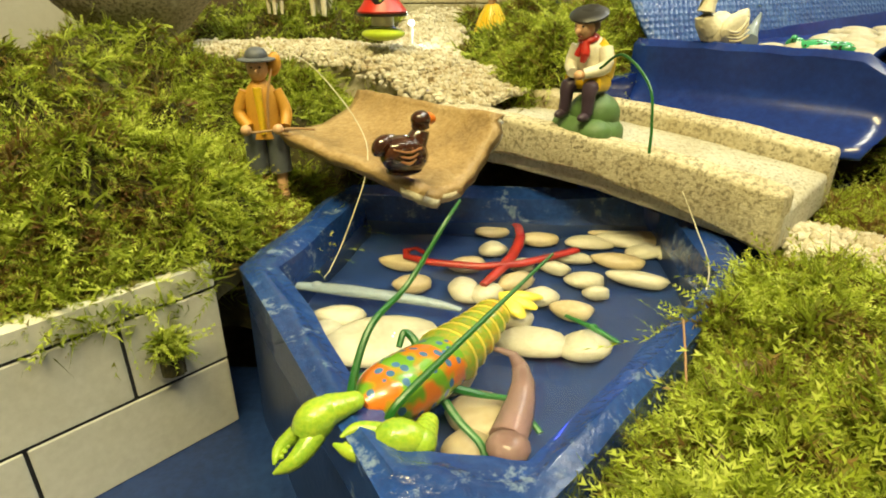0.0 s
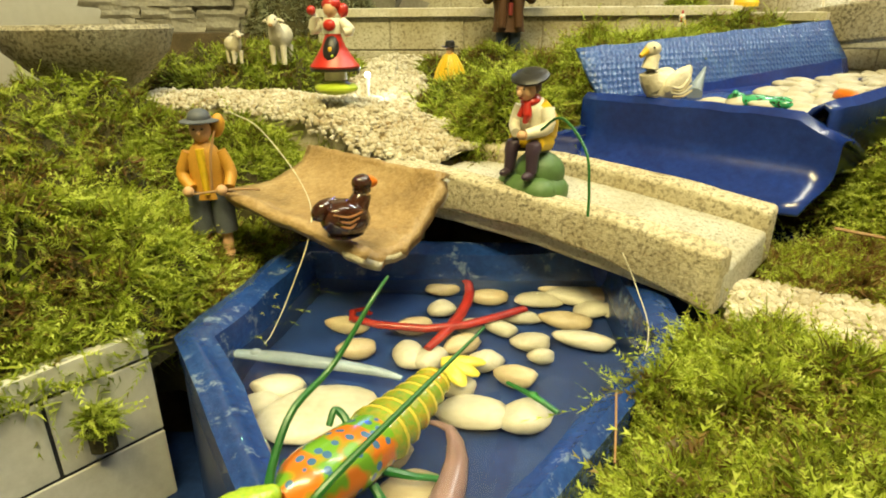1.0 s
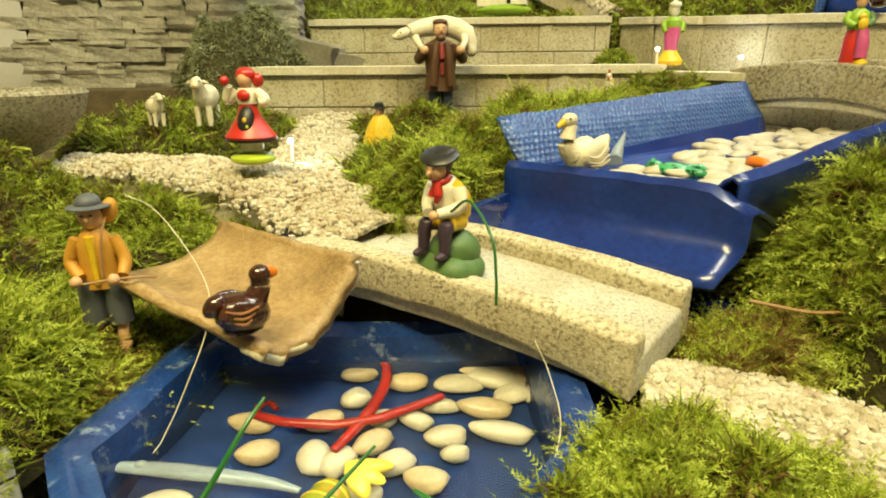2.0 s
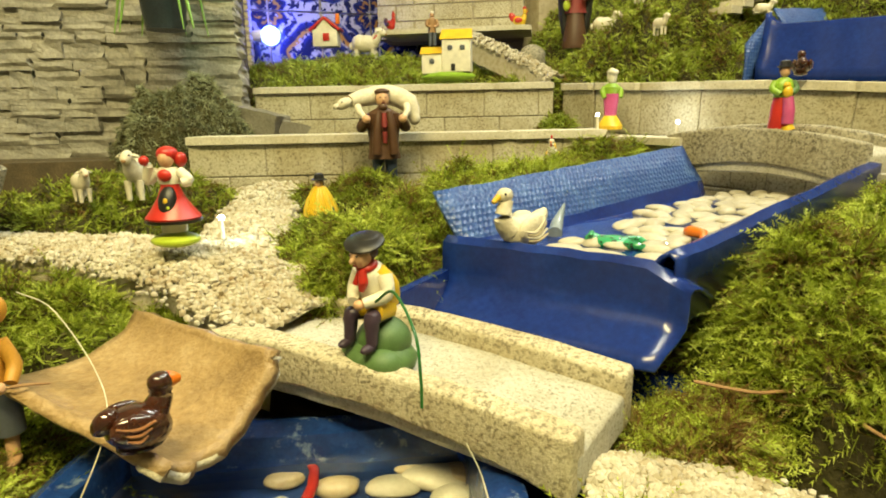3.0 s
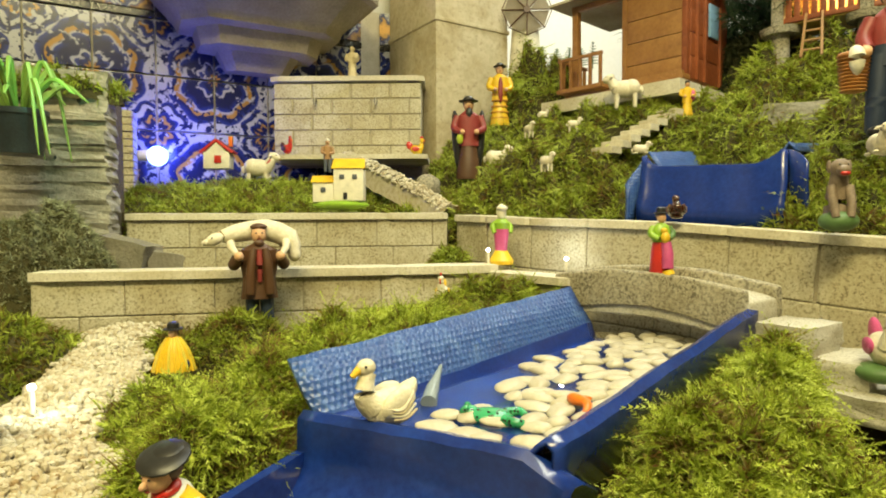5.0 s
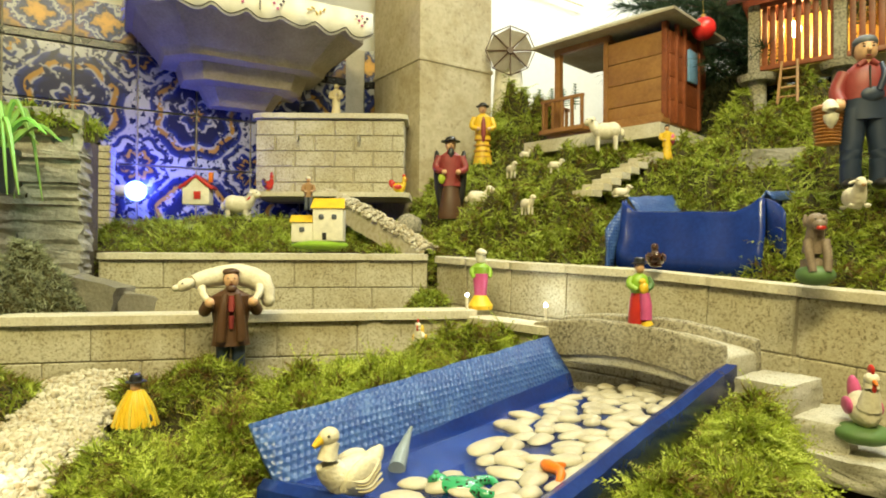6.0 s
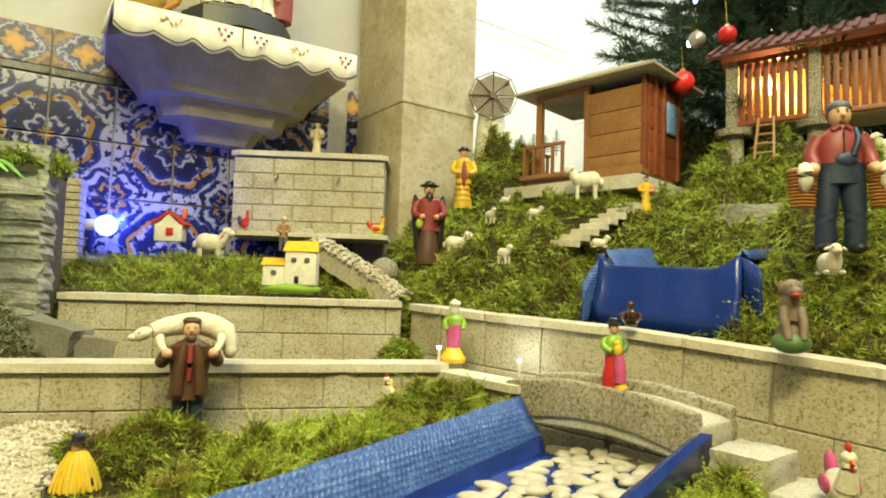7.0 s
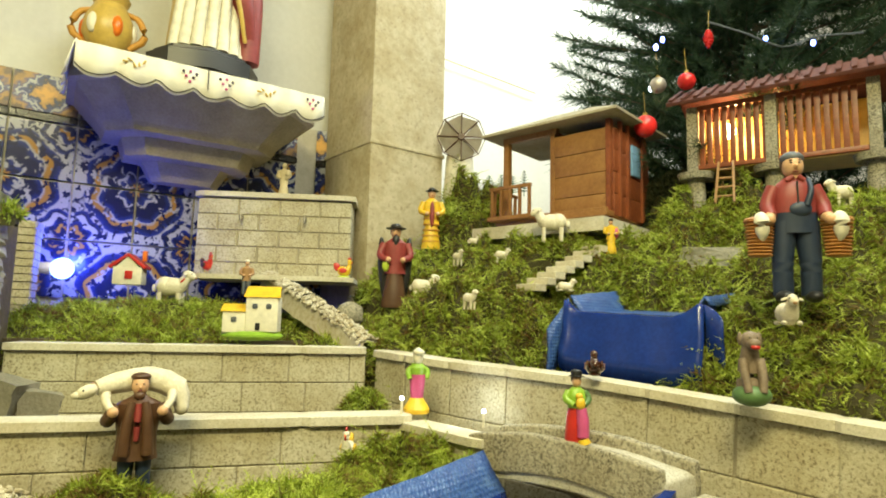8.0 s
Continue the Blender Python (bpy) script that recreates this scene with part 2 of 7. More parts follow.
def prism(bm, outline, z0, z1, mat=0):
    lo = [bm.verts.new((x, y, z0)) for x, y in outline]
    hi = [bm.verts.new((x, y, z1)) for x, y in outline]
    n = len(outline)
    for i in range(n):
        bm.faces.new((lo[i], lo[(i + 1) % n], hi[(i + 1) % n], hi[i])).material_index = mat
    bm.faces.new(hi).material_index = mat
    bm.faces.new(list(reversed(lo))).material_index = mat
    bmesh.ops.recalc_face_normals(bm, faces=bm.faces[:])


def unit_block(name, bev=0.06):
    bm = bmesh.new()
    bmesh.ops.create_cube(bm, size=1.0)
    bmesh.ops.bevel(bm, geom=bm.edges[:], offset=bev, segments=1, affect="EDGES")
    me = bpy.data.meshes.new(name)
    bm.to_mesh(me)
    bm.free()
    return me


def piece(name, me, parent, c, s, turn=0.0, lean=0.0, pitch=0.0):
    ob = new(name, me)
    ob.parent = parent
    ob.matrix_basis = pose(c[0], c[1], c[2], lean, pitch, turn) @ Matrix.Diagonal((s[0], s[1], s[2], 1))
    return ob


def masonry(name, label, path, z_top, courses, length, thick, cap, over=0.008):
    """A low wall of granite blocks along a line of points: mortar core, blocks proud of it, cap stones."""
    wall = thing(name, label, "wall", kind="structure")
    rnd = random.Random(len(path) * 7 + int(z_top * 1000))
    block_mesh = unit_block("block", 0.025)
    block_mesh.materials.append(BLOCK)
    cap_mesh = unit_block("cap_stone", 0.08)
    cap_mesh.materials.append(CAP)
    core = bmesh.new()
    for i in range(len(path) - 1):
        a, b = Vector(path[i][:2] + (0,)), Vector(path[i + 1][:2] + (0,))
        if len(path[i]) > 2:
            z_top = (path[i][2] + path[i + 1][2]) / 2
            rise = path[i + 1][2] - path[i][2]
        else:
            rise = 0.0
        d = b - a
        run = d.length
        turn = math.degrees(math.atan2(d.y, d.x))
        low = z_top - cap - sum(courses)
        mid = (a + b) / 2
        box(core, (mid.x, mid.y, (low + z_top - cap) / 2), (run, thick - 0.006, z_top - cap - low), (0, 0, turn))
        z = z_top - cap
        for k, h in enumerate(courses):
            at = -(k % 2) * length * 0.5
            while at < run - 0.004:
                w = length * rnd.uniform(0.94, 1.06)
                s0, s1 = max(at, 0.0), min(at + w, run)
                if s1 - s0 > 0.012:
                    p = a + d * ((s0 + s1) / 2 / run)
                    piece("block", block_mesh, wall, (p.x, p.y, z - h / 2 + rise * ((s0 + s1) / 2 / run - 0.5)), (s1 - s0 - 0.0016, thick + rnd.uniform(-0.0006, 0.0006), h - 0.0016), turn, 0, math.degrees(math.atan2(-rise, run)))
                at += w
            z -= h
        at = 0.0
        pitch = math.degrees(math.atan2(-rise, run))
        while at < run - 0.004:
            w = min(length * rnd.uniform(1.8, 2.4), run - at)
            p = a + d * ((at + w / 2) / run)
            piece("cap_stone", cap_mesh, wall, (p.x, p.y, z_top - cap / 2 + rise * ((at + w / 2) / run - 0.5)), (w + 0.001, thick + over * 2, cap), turn, 0, pitch)
            at += w
    part("mortar_core", core, MORTAR, wall, smooth=False)
    return wall


# ---- moss ----
def moss_mound(label, c, r, turn, z_edge, height, slope=(0.0, 0.0), count=20000, blade=(0.010, 0.0011), material=None, power=2.2, lump=0.32, seed=1, skirt=0.06, shoots=0.0, tips=None):
    """A cushion of moss: an uneven dome with thousands of small curved fronds."""
    rng = np.random.default_rng(seed)
    ca, sa = math.cos(radians(turn)), math.sin(radians(turn))
    turns = np.linspace(-math.pi, math.pi, 97)
    edge = np.array([1.0 + 0.20 * noise.noise(Vector((math.cos(a) * 1.7 + seed * 3.1, math.sin(a) * 1.7, seed * 0.37))) for a in turns])

    def rim(a):
        return np.interp((a + math.pi) % (2 * math.pi) - math.pi, turns, edge)

    # heights on a square net, read between its knots
    knots, half = 84, 1.32
    axis = np.linspace(-half, half, knots)
    UU, VV = np.meshgrid(axis, axis, indexing="ij")
    XX = c[0] + ca * UU * r[0] - sa * VV * r[1]
    YY = c[1] + sa * UU * r[0] + ca * VV * r[1]
    near = np.array([noise.noise(Vector((x * 17 + seed, y * 17, seed))) + 0.8 * noise.noise(Vector((x * 48, y * 48, seed * 2.0))) for x, y in zip(XX.ravel(), YY.ravel())]).reshape(knots, knots)
    Q = np.minimum(np.hypot(UU, VV) / rim(np.arctan2(VV, UU)), 1.0)
    ZZ = z_edge + slope[0] * (XX - c[0]) + slope[1] * (YY - c[1]) + height * (1.0 - Q ** power) ** 0.6 * (1.0 + lump * near * 1.7) + 0.008 * near

    def lift(u, v):
        x = c[0] + ca * u * r[0] - sa * v * r[1]
        y = c[1] + sa * u * r[0] + ca * v * r[1]
        gu = np.clip((u + half) / (2 * half) * (knots - 1), 0, knots - 1.001)
        gv = np.clip((v + half) / (2 * half) * (knots - 1), 0, knots - 1.001)
        iu, iv = np.floor(gu).astype(int), np.floor(gv).astype(int)
        fu, fv = gu - iu, gv - iv
        z = ZZ[iu, iv] * (1 - fu) * (1 - fv) + ZZ[iu + 1, iv] * fu * (1 - fv) + ZZ[iu, iv + 1] * (1 - fu) * fv + ZZ[iu + 1, iv + 1] * fu * fv
        return x, y, z

    bm = bmesh.new()
    rings, spokes = 14, 44
    grid = []
    for i in range(1, rings + 1):
        row = []
        for k in range(spokes):
            a = 2 * math.pi * k / spokes
            q = i / rings
            x, y, z = lift(np.float64(math.cos(a) * q * rim(a)), np.float64(math.sin(a) * q * rim(a)))
            row.append(bm.verts.new((x, y, z - 0.003)))
        grid.append(row)
    x, y, z = lift(np.float64(0.0), np.float64(0.0))
    mid = bm.verts.new((x, y, z - 0.003))
    foot = [bm.verts.new((v.co.x, v.co.y, v.co.z - skirt)) for v in grid[-1]]
    grid.append(foot)
    for k in range(spokes):
        bm.faces.new((mid, grid[0][k], grid[0][(k + 1) % spokes]))
        for i in range(rings):
            bm.faces.new((grid[i][k], grid[i + 1][k], grid[i + 1][(k + 1) % spokes], grid[i][(k + 1) % spokes]))
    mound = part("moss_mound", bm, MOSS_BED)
    tagged(mound, label, "moss", "moss cushions", "stuff")

    # fronds stand in loose clumps
    count = int(count * (0.62 if shoots else 0.8))
    clumps = max(60, count // 28)
    c_ang = rng.uniform(0, 2 * math.pi, clumps)
    c_rad = np.sqrt(rng.uniform(0, 1.03, clumps))
    cu, cv = c_rad * np.cos(c_ang), c_rad * np.sin(c_ang)
    of = rng.integers(0, clumps, count)
    spread = 0.0075
    pu = cu[of] + rng.normal(0, spread / r[0], count)
    pv = cv[of] + rng.normal(0, spread / r[1], count)
    loose = rng.random(count) < 0.25
    la, lr = rng.uniform(0, 2 * math.pi, count), np.sqrt(rng.uniform(0, 1.03, count))
    pu, pv = np.where(loose, lr * np.cos(la), pu), np.where(loose, lr * np.sin(la), pv)
    ang, rad = np.arctan2(pv, pu), np.minimum(np.hypot(pu, pv), 1.04)
    lean_of = rng.normal(0, 0.75, (clumps, 3))[of]
    size_of = rng.uniform(0.6, 1.5, clumps)[of]
    e = 0.02
    u, v = np.cos(ang) * rad * rim(ang), np.sin(ang) * rad * rim(ang)
    P = np.stack(lift(u, v), 1) - np.array([0, 0, 0.003])
    N = np.cross(np.stack(lift(u + e, v), 1) - np.array([0, 0, 0.003]) - P, np.stack(lift(u, v + e), 1) - np.array([0, 0, 0.003]) - P)
    N /= np.linalg.norm(N, axis=1)[:, None]
    N[:, 2] = np.maximum(N[:, 2], 0.25)
    fall = rng.random(count) < np.clip((rad - 0.85) * 3, 0, 0.5)
    P[fall, 2] -= rng.uniform(0, skirt * 0.5, fall.sum())
    tilt = rng.normal(0, 0.8, (count, 3)) + lean_of
    flow = np.stack([np.sin(P[:, 0] * 60 + seed) + np.cos(P[:, 1] * 47), np.cos(P[:, 0] * 52) + np.sin(P[:, 1] * 63 + seed), np.zeros(count)], 1) * 0.3
    D = N + tilt + flow
    D /= np.linalg.norm(D, axis=1)[:, None]
    side = np.cross(D, rng.normal(0, 1, (count, 3)))
    side /= np.linalg.norm(side, axis=1)[:, None]
    L = (blade[0] * rng.uniform(0.5, 1.4, count) * size_of)[:, None]
    W = blade[1] * rng.uniform(0.8, 1.9, count)[:, None]
    bend = rng.normal(0, 0.35, (count, 3)) - np.array([0, 0, 0.25])
    M = P + D * L * 0.55
    T = P + D * L + bend * L * 0.55
    V = np.stack([P - side * W * 0.35, P + side * W * 0.35, M + side * W * 0.5, M - side * W * 0.5, T], 1).reshape(-1, 3)
    me = bpy.data.meshes.new("moss_fronds")
    base = np.arange(count) * 5
    quads = np.stack([base, base + 1, base + 2, base + 3], 1)
    tris = np.stack([base + 3, base + 2, base + 4], 1)
    loops = np.concatenate([quads, tris], 1).reshape(-1)
    starts = np.stack([np.arange(count) * 7, np.arange(count) * 7 + 4], 1).reshape(-1)
    me.vertices.add(count * 5)
    me.vertices.foreach_set("co", V.reshape(-1).astype(np.float32))
    me.loops.add(len(loops))
    me.loops.foreach_set("vertex_index", loops.astype(np.int32))
    me.polygons.add(count * 2)
    me.polygons.foreach_set("loop_start", starts.astype(np.int32))
    me.update(calc_edges=True)
    me.materials.append(material or FROND)
    ob = new("moss_fronds", me)
    ob.parent = mound
    tagged(ob, kind="stuff")
    if shoots:
        # long feathered shoots: a bent stem with pairs of tiny leaves
        many = int(count * shoots)
        at = rng.choice(count, many, replace=False)
        long = blade[0] * rng.uniform(1.1, 2.6, many)[:, None]
        aim = N[at] * 0.9 + rng.normal(0, 0.62, (many, 3)) + lean_of[at] * 0.35
        aim /= np.linalg.norm(aim, axis=1)[:, None]
        droop = rng.normal(0, 0.28, (many, 3)) - np.array([0, 0, 0.30])
        wing = np.cross(aim, rng.normal(0, 1, (many, 3)))
        wing /= np.linalg.norm(wing, axis=1)[:, None]
        leaves = []
        for k in range(9):
            f = 0.12 + 0.88 * k / 8
            q = P[at] + aim * long * f + droop * long * f * f
            along = aim + droop * 2 * f
            leaf = blade[0] * (0.46 - 0.26 * f)
            for sgn in (-1, 1):
                tip = q + (along * 0.75 + wing * sgn * 0.8 + rng.normal(0, 0.18, (many, 3))) * leaf
                thick = along * blade[1] * 0.62
                leaves.append(np.stack([q - thick, q + thick, tip], 1))
        V = np.concatenate(leaves, 1).reshape(-1, 3)
        me = bpy.data.meshes.new("moss_shoots")
        n = len(V) // 3
        me.vertices.add(n * 3)
        me.vertices.foreach_set("co", V.reshape(-1).astype(np.float32))
        me.loops.add(n * 3)
        me.loops.foreach_set("vertex_index", np.arange(n * 3, dtype=np.int32))
        me.polygons.add(n)
        me.polygons.foreach_set("loop_start", (np.arange(n) * 3).astype(np.int32))
        me.update(calc_edges=True)
        me.materials.append(tips or FROND_TIP)
        ob = new("moss_shoots", me)
        ob.parent = mound
        tagged(ob, "long feathered yellow-green moss shoots", kind="stuff")
    return mound


def gravel_patch(label, path, widths, z_of, count, grain=0.0035, seed=1, depth=0.02):
    """A strip of white crushed stone along a line: a bed and single grains on it."""
    rng = np.random.default_rng(seed)
    pts = curve_pts([(x, y, 0) for x, y in path], 24)
    n = len(pts)
    wid = [float(np.interp(i / (n - 1), np.linspace(0, 1, len(widths)), widths)) for i in range(n)]
    zs = [float(np.interp(i / (n - 1), np.linspace(0, 1, len(z_of)), z_of)) for i in range(n)]
    bm = bmesh.new()
    rows = []
    across = 9
    for i, p in enumerate(pts):
        d = (pts[min(i + 1, n - 1)] - pts[max(i - 1, 0)]).normalized()
        s = Vector((-d.y, d.x, 0))
        row = []
        for k in range(across):
            f = k / (across - 1) * 2 - 1
            q = p + s * f * wid[i]
            z = zs[i] + 0.008 * (1 - f * f) + 0.004 * noise.noise(Vector((q.x * 40, q.y * 40, seed)))
            row.append(bm.verts.new((q.x, q.y, z if abs(f) < 0.99 else z - depth)))
        rows.append(row)
    for a, b in zip(rows, rows[1:]):
        for k in range(across - 1):
            bm.faces.new((a[k], b[k], b[k + 1], a[k + 1]))
    bed = part("gravel_path", bm, GRAVEL)
    tagged(bed, label, "gravel", kind="stuff")
    ico = bmesh.new()
    bmesh.ops.create_icosphere(ico, subdivisions=1, radius=1.0)
    iv = np.array([v.co[:] for v in ico.verts])
    faces = np.array([[v.index for v in f.verts] for f in ico.faces])
    ico.free()
    V = np.empty((count, len(iv), 3))
    for j in range(count):
        u = rng.uniform(0, n - 1.001)
        i = int(u)
        p = pts[i].lerp(pts[i + 1], u - i)
        d = (pts[i + 1] - pts[i]).normalized()
        f = rng.uniform(-1, 1) * (1.05 if rng.random() < 0.9 else 1.25)
        q = p + Vector((-d.y, d.x, 0)) * f * wid[i]
        z = zs[i] + 0.008 * max(0.0, 1 - f * f) + 0.004 * noise.noise(Vector((q.x * 40, q.y * 40, seed)))
        if abs(f) > 1.0:
            z -= 0.002
        r = grain * rng.uniform(0.5, 1.5)
        shape = iv * rng.uniform(0.65, 1.2, (len(iv), 1)) * np.array([r, r * rng.uniform(0.6, 1), r * rng.uniform(0.7, 1.1)])
        a = rng.uniform(0, 6.28)
        rot = np.array([[math.cos(a), -math.sin(a), 0], [math.sin(a), math.cos(a), 0], [0, 0, 1]])
        V[j] = shape @ rot.T + np.array([q.x, q.y, z + r * rng.uniform(-0.1, 0.8)])
    F = (faces[None] + (np.arange(count) * len(iv))[:, None, None]).reshape(-1, 3)
    me = bpy.data.meshes.new("gravel_grains")
    me.from_pydata(V.reshape(-1, 3).tolist(), [], F.tolist())
    me.materials.append(GRAIN)
    ob = new("gravel_grains", me)
    ob.parent = bed
    tagged(ob, kind="stuff")
    return bed


def pebbles(label, group, spots, mats, seed=1):
    rnd = random.Random(seed)
    shapes = []
    for k in range(4):
        bm = bmesh.new()
        bmesh.ops.create_uvsphere(bm, u_segments=16, v_segments=10, radius=1.0)
        rough_up(bm, 0.22, 0.9, k * 11.3)
        me = bpy.data.meshes.new("pebble")
        bm.to_mesh(me)
        bm.free()
        me.shade_smooth()
        me.materials.append(mats[k % len(mats)])
        shapes.append(me)
    for x, y, z, a, b, h, turn in spots:
        ob = new("pebble", shapes[rnd.randrange(4)])
        ob.matrix_basis = pose(x, y, z, rnd.uniform(-8, 8), rnd.uniform(-8, 8), turn) @ Matrix.Diagonal((a, b, h, 1))
        tagged(ob, label, "pebble", group)


# ==== large structure ====
def slab(name, c, s, material, label, category="wall", turn=0.0):
    bm = bmesh.new()
    box(bm, (0, 0, 0), s)
    ob = part(name, bm, material, smooth=False, place=pose(c[0], c[1], c[2], 0, 0, turn))
    return tagged(ob, label, category, kind="structure")


slab("floor", (0.4, 0.0, -0.95), (9.0, 9.0, 0.1), GRANITE_GREY, "grey stone floor of the church", "floor")
slab("ceiling", (0.4, 0.0, 3.05), (9.0, 9.0, 0.1), PLASTER, "white plastered ceiling", "ceiling")
slab("wall_north", (-1.230, 1.681, 1.05), (3.70, 0.22, 4.0), PLASTER_DIM, "white plastered church wall above the tiles", "wall", 15)
slab("wall_north_right", (2.6, 2.55, 1.05), (4.4, 0.2, 4.0), PLASTER, "white plastered church wall behind the hillside")
slab("wall_south", (0.4, -3.1, 1.05), (9.0, 0.2, 4.0), PLASTER, "white plastered church wall")
slab("wall_west", (-3.1, -0.2, 1.05), (0.2, 5.6, 4.0), PLASTER, "white plastered church wall")
slab("wall_east", (3.9, -0.2, 1.05), (0.2, 5.6, 4.0), PLASTER, "white plastered church wall")
# stepped base of the display, covered by moss, gravel and water
slab("display_base_low", (0.3, 0.33, -0.4), (1.5, 1.0, 0.92), SOIL, "dark earth base of the display", "ground")
slab("display_base_mid", (-0.37, 1.00, -0.06), (0.7, 0.70, 0.62), SOIL, "dark earth base of the display", "ground")
slab("display_base_mid_right", (0.36, 0.94, -0.06), (0.76, 0.50, 0.62), SOIL, "dark earth base of the display", "ground")
slab("display_base_back", (0.12, 1.55, -0.1), (1.6, 0.8, 0.88), SOIL, "dark earth base of the display", "ground")
slab("display_base_terrace", (0.02, 1.68, 0.2), (1.1, 0.56, 0.53), SOIL, "dark earth base of the display", "ground")
slab("display_base_hill", (1.12, 1.62, 0.1), (1.1, 0.72, 0.90), SOIL, "dark earth base of the hill", "ground")
slab("display_base_slope", (1.36, 0.98, 0.1), (0.84, 0.70, 0.80), SOIL, "dark earth base of the hill", "ground")
slab("display_base_hut", (1.03, 1.60, 0.3), (0.42, 0.42, 0.80), SOIL, "dark earth base of the hill", "ground", 29)
slab("display_base_granary", (1.42, 1.30, 0.3), (0.44, 0.50, 0.84), SOIL, "dark earth base of the hill", "ground", 29)

# terrace walls of granite blocks
masonry("terrace_wall_back", "pale granite block terrace wall with a flat cap", [(-0.125, 1.349), (0.448, 1.274)], 0.462, (0.05, 0.05, 0.05), 0.108, 0.03, 0.013)
masonry("terrace_wall_front", "pale granite block wall with a flat cap", [(-0.185, 1.10), (0.47, 1.055)], 0.378, (0.05, 0.05), 0.118, 0.035, 0.014)
CURVE = [(0.478, 1.262, 0.458), (0.51, 1.18, 0.455), (0.56, 1.10, 0.450), (0.615, 1.01, 0.447), (0.675, 0.92, 0.443), (0.73, 0.84, 0.436), (0.785, 0.75, 0.428), (0.83, 0.66, 0.422), (0.865, 0.56, 0.418), (0.90, 0.44, 0.415)]
masonry("terrace_wall_curved", "curved granite block terrace wall with a flat cap", CURVE, 0.466, (0.072, 0.072, 0.06), 0.105, 0.032, 0.013)
masonry("kerb_low", "low granite kerb beside the pond", [(0.47, 1.05), (0.535, 0.90)], 0.368, (0.04,), 0.09, 0.03, 0.012)

# pillar of the church
bm = bmesh.new()
box(bm, (0.12, 0.13, 0.9), (0.245, 0.26, 4.0), bevel=0.006)
box(bm, (0.12, 0.13, 0.985), (0.252, 0.267, 0.012), bevel=0.003)
pil = part("pillar", bm, PILLAR, place=pose(0.538, 1.722, 0.0, 0, 0, 19))
tagged(pil, "rough beige stone pillar with a faint band", "pillar", kind="structure")

# glazed wall tiles
TILE = 0.1395


def azulejo(name, border):
    m = bpy.data.materials.new(name)
    nt, p = nodes_of(m)
    g = nt.nodes.new("ShaderNodeNewGeometry")
    sep = nt.nodes.new("ShaderNodeSeparateXYZ")
    nt.links.new(g.outputs["Position"], sep.inputs[0])

    def op(kind, a, b=None, c=None):
        n = nt.nodes.new("ShaderNodeMath")
        n.operation = kind
        for i, v in enumerate((a, b, c)):
            if v is None:
                continue
            if isinstance(v, (int, float)):
                n.inputs[i].default_value = v
            else:
                nt.links.new(v, n.inputs[i])
        return n.outputs[0]

    along = op("ADD", op("MULTIPLY", op("SUBTRACT", sep.outputs[0], 0.32), math.cos(radians(15))), op("MULTIPLY", op("SUBTRACT", sep.outputs[1], 1.963), math.sin(radians(15))))
    u = op("DIVIDE", op("SUBTRACT", along, -0.049 - 0.32), TILE * 2)
    v = op("DIVIDE", op("SUBTRACT", sep.outputs[2], 0.822), TILE * 2)
    wob = noise_of(nt, 42, 3)
    blot = noise_of(nt, 75, 2, 0.5)

    def medal(du, dv):
        a = op("SUBTRACT", op("FRACT", op("ADD", u, 0.5 + du)), 0.5)
        b = op("SUBTRACT", op("FRACT", op("ADD", v, 0.5 + dv)), 0.5)
        r = op("SQRT", op("ADD", op("MULTIPLY", a, a), op("MULTIPLY", b, b)))
        ang = op("ARCTAN2", b, a)
        lobes = op("MULTIPLY", op("COSINE", op("MULTIPLY", ang, 8.0)), 0.020)
        flower = op("MULTIPLY", op("COSINE", op("MULTIPLY", ang, 4.0)), 0.012)
        return op("ADD", op("ADD", op("ADD", r, lobes), flower), op("MULTIPLY", op("SUBTRACT", wob, 0.5), 0.040))

    white, navy, blue, ochre, brown = (0.36, 0.36, 0.35), (0.008, 0.011, 0.050), (0.016, 0.028, 0.15), (0.34, 0.18, 0.035), (0.11, 0.06, 0.03)
    if border:
        b = op("FRACT", op("MULTIPLY", u, 2.0))
        w = op("ABSOLUTE", op("SUBTRACT", b, 0.5))
        h = op("ABSOLUTE", op("DIVIDE", op("SUBTRACT", sep.outputs[2], 1.028), 0.045))
        d = op("ADD", op("ADD", op("MULTIPLY", w, 1.1), op("MULTIPLY", h, 0.35)), op("MULTIPLY", op("SUBTRACT", blot, 0.5), 0.5))
        c = ramp(nt, d, [(0.10, (0.55, 0.28, 0.04)), (0.22, ochre), (0.27, navy), (0.36, blue), (0.42, white), (0.46, white), (0.49, blue), (0.64, ochre), (0.75, brown), (0.9, navy)])
    else:
        one = ramp(nt, medal(0.0, 0.0), [(0.03, ochre), (0.05, navy), (0.12, blue), (0.13, white), (0.15, white), (0.16, navy), (0.24, navy), (0.29, blue), (0.30, white), (0.322, ochre), (0.350, ochre), (0.36, navy), (0.415, blue), (0.43, white)])
        two = ramp(nt, medal(0.5, 0.5), [(0.02, white), (0.03, navy), (0.08, navy), (0.09, ochre), (0.115, ochre), (0.125, navy), (0.165, blue), (0.175, white), (0.215, white), (0.225, navy), (0.26, blue), (0.27, white)])
        near = op("LESS_THAN", medal(0.0, 0.0), op("ADD", medal(0.5, 0.5), 0.16))
        c = mixc(nt, near, two, one)
        c = mixc(nt, ramp(nt, blot, [(0.53, (0, 0, 0)), (0.57, (1, 1, 1))]), c, mixc(nt, ramp(nt, noise_of(nt, 34, 1), [(0.38, (0, 0, 0)), (0.46, (1, 1, 1))]), white, navy))
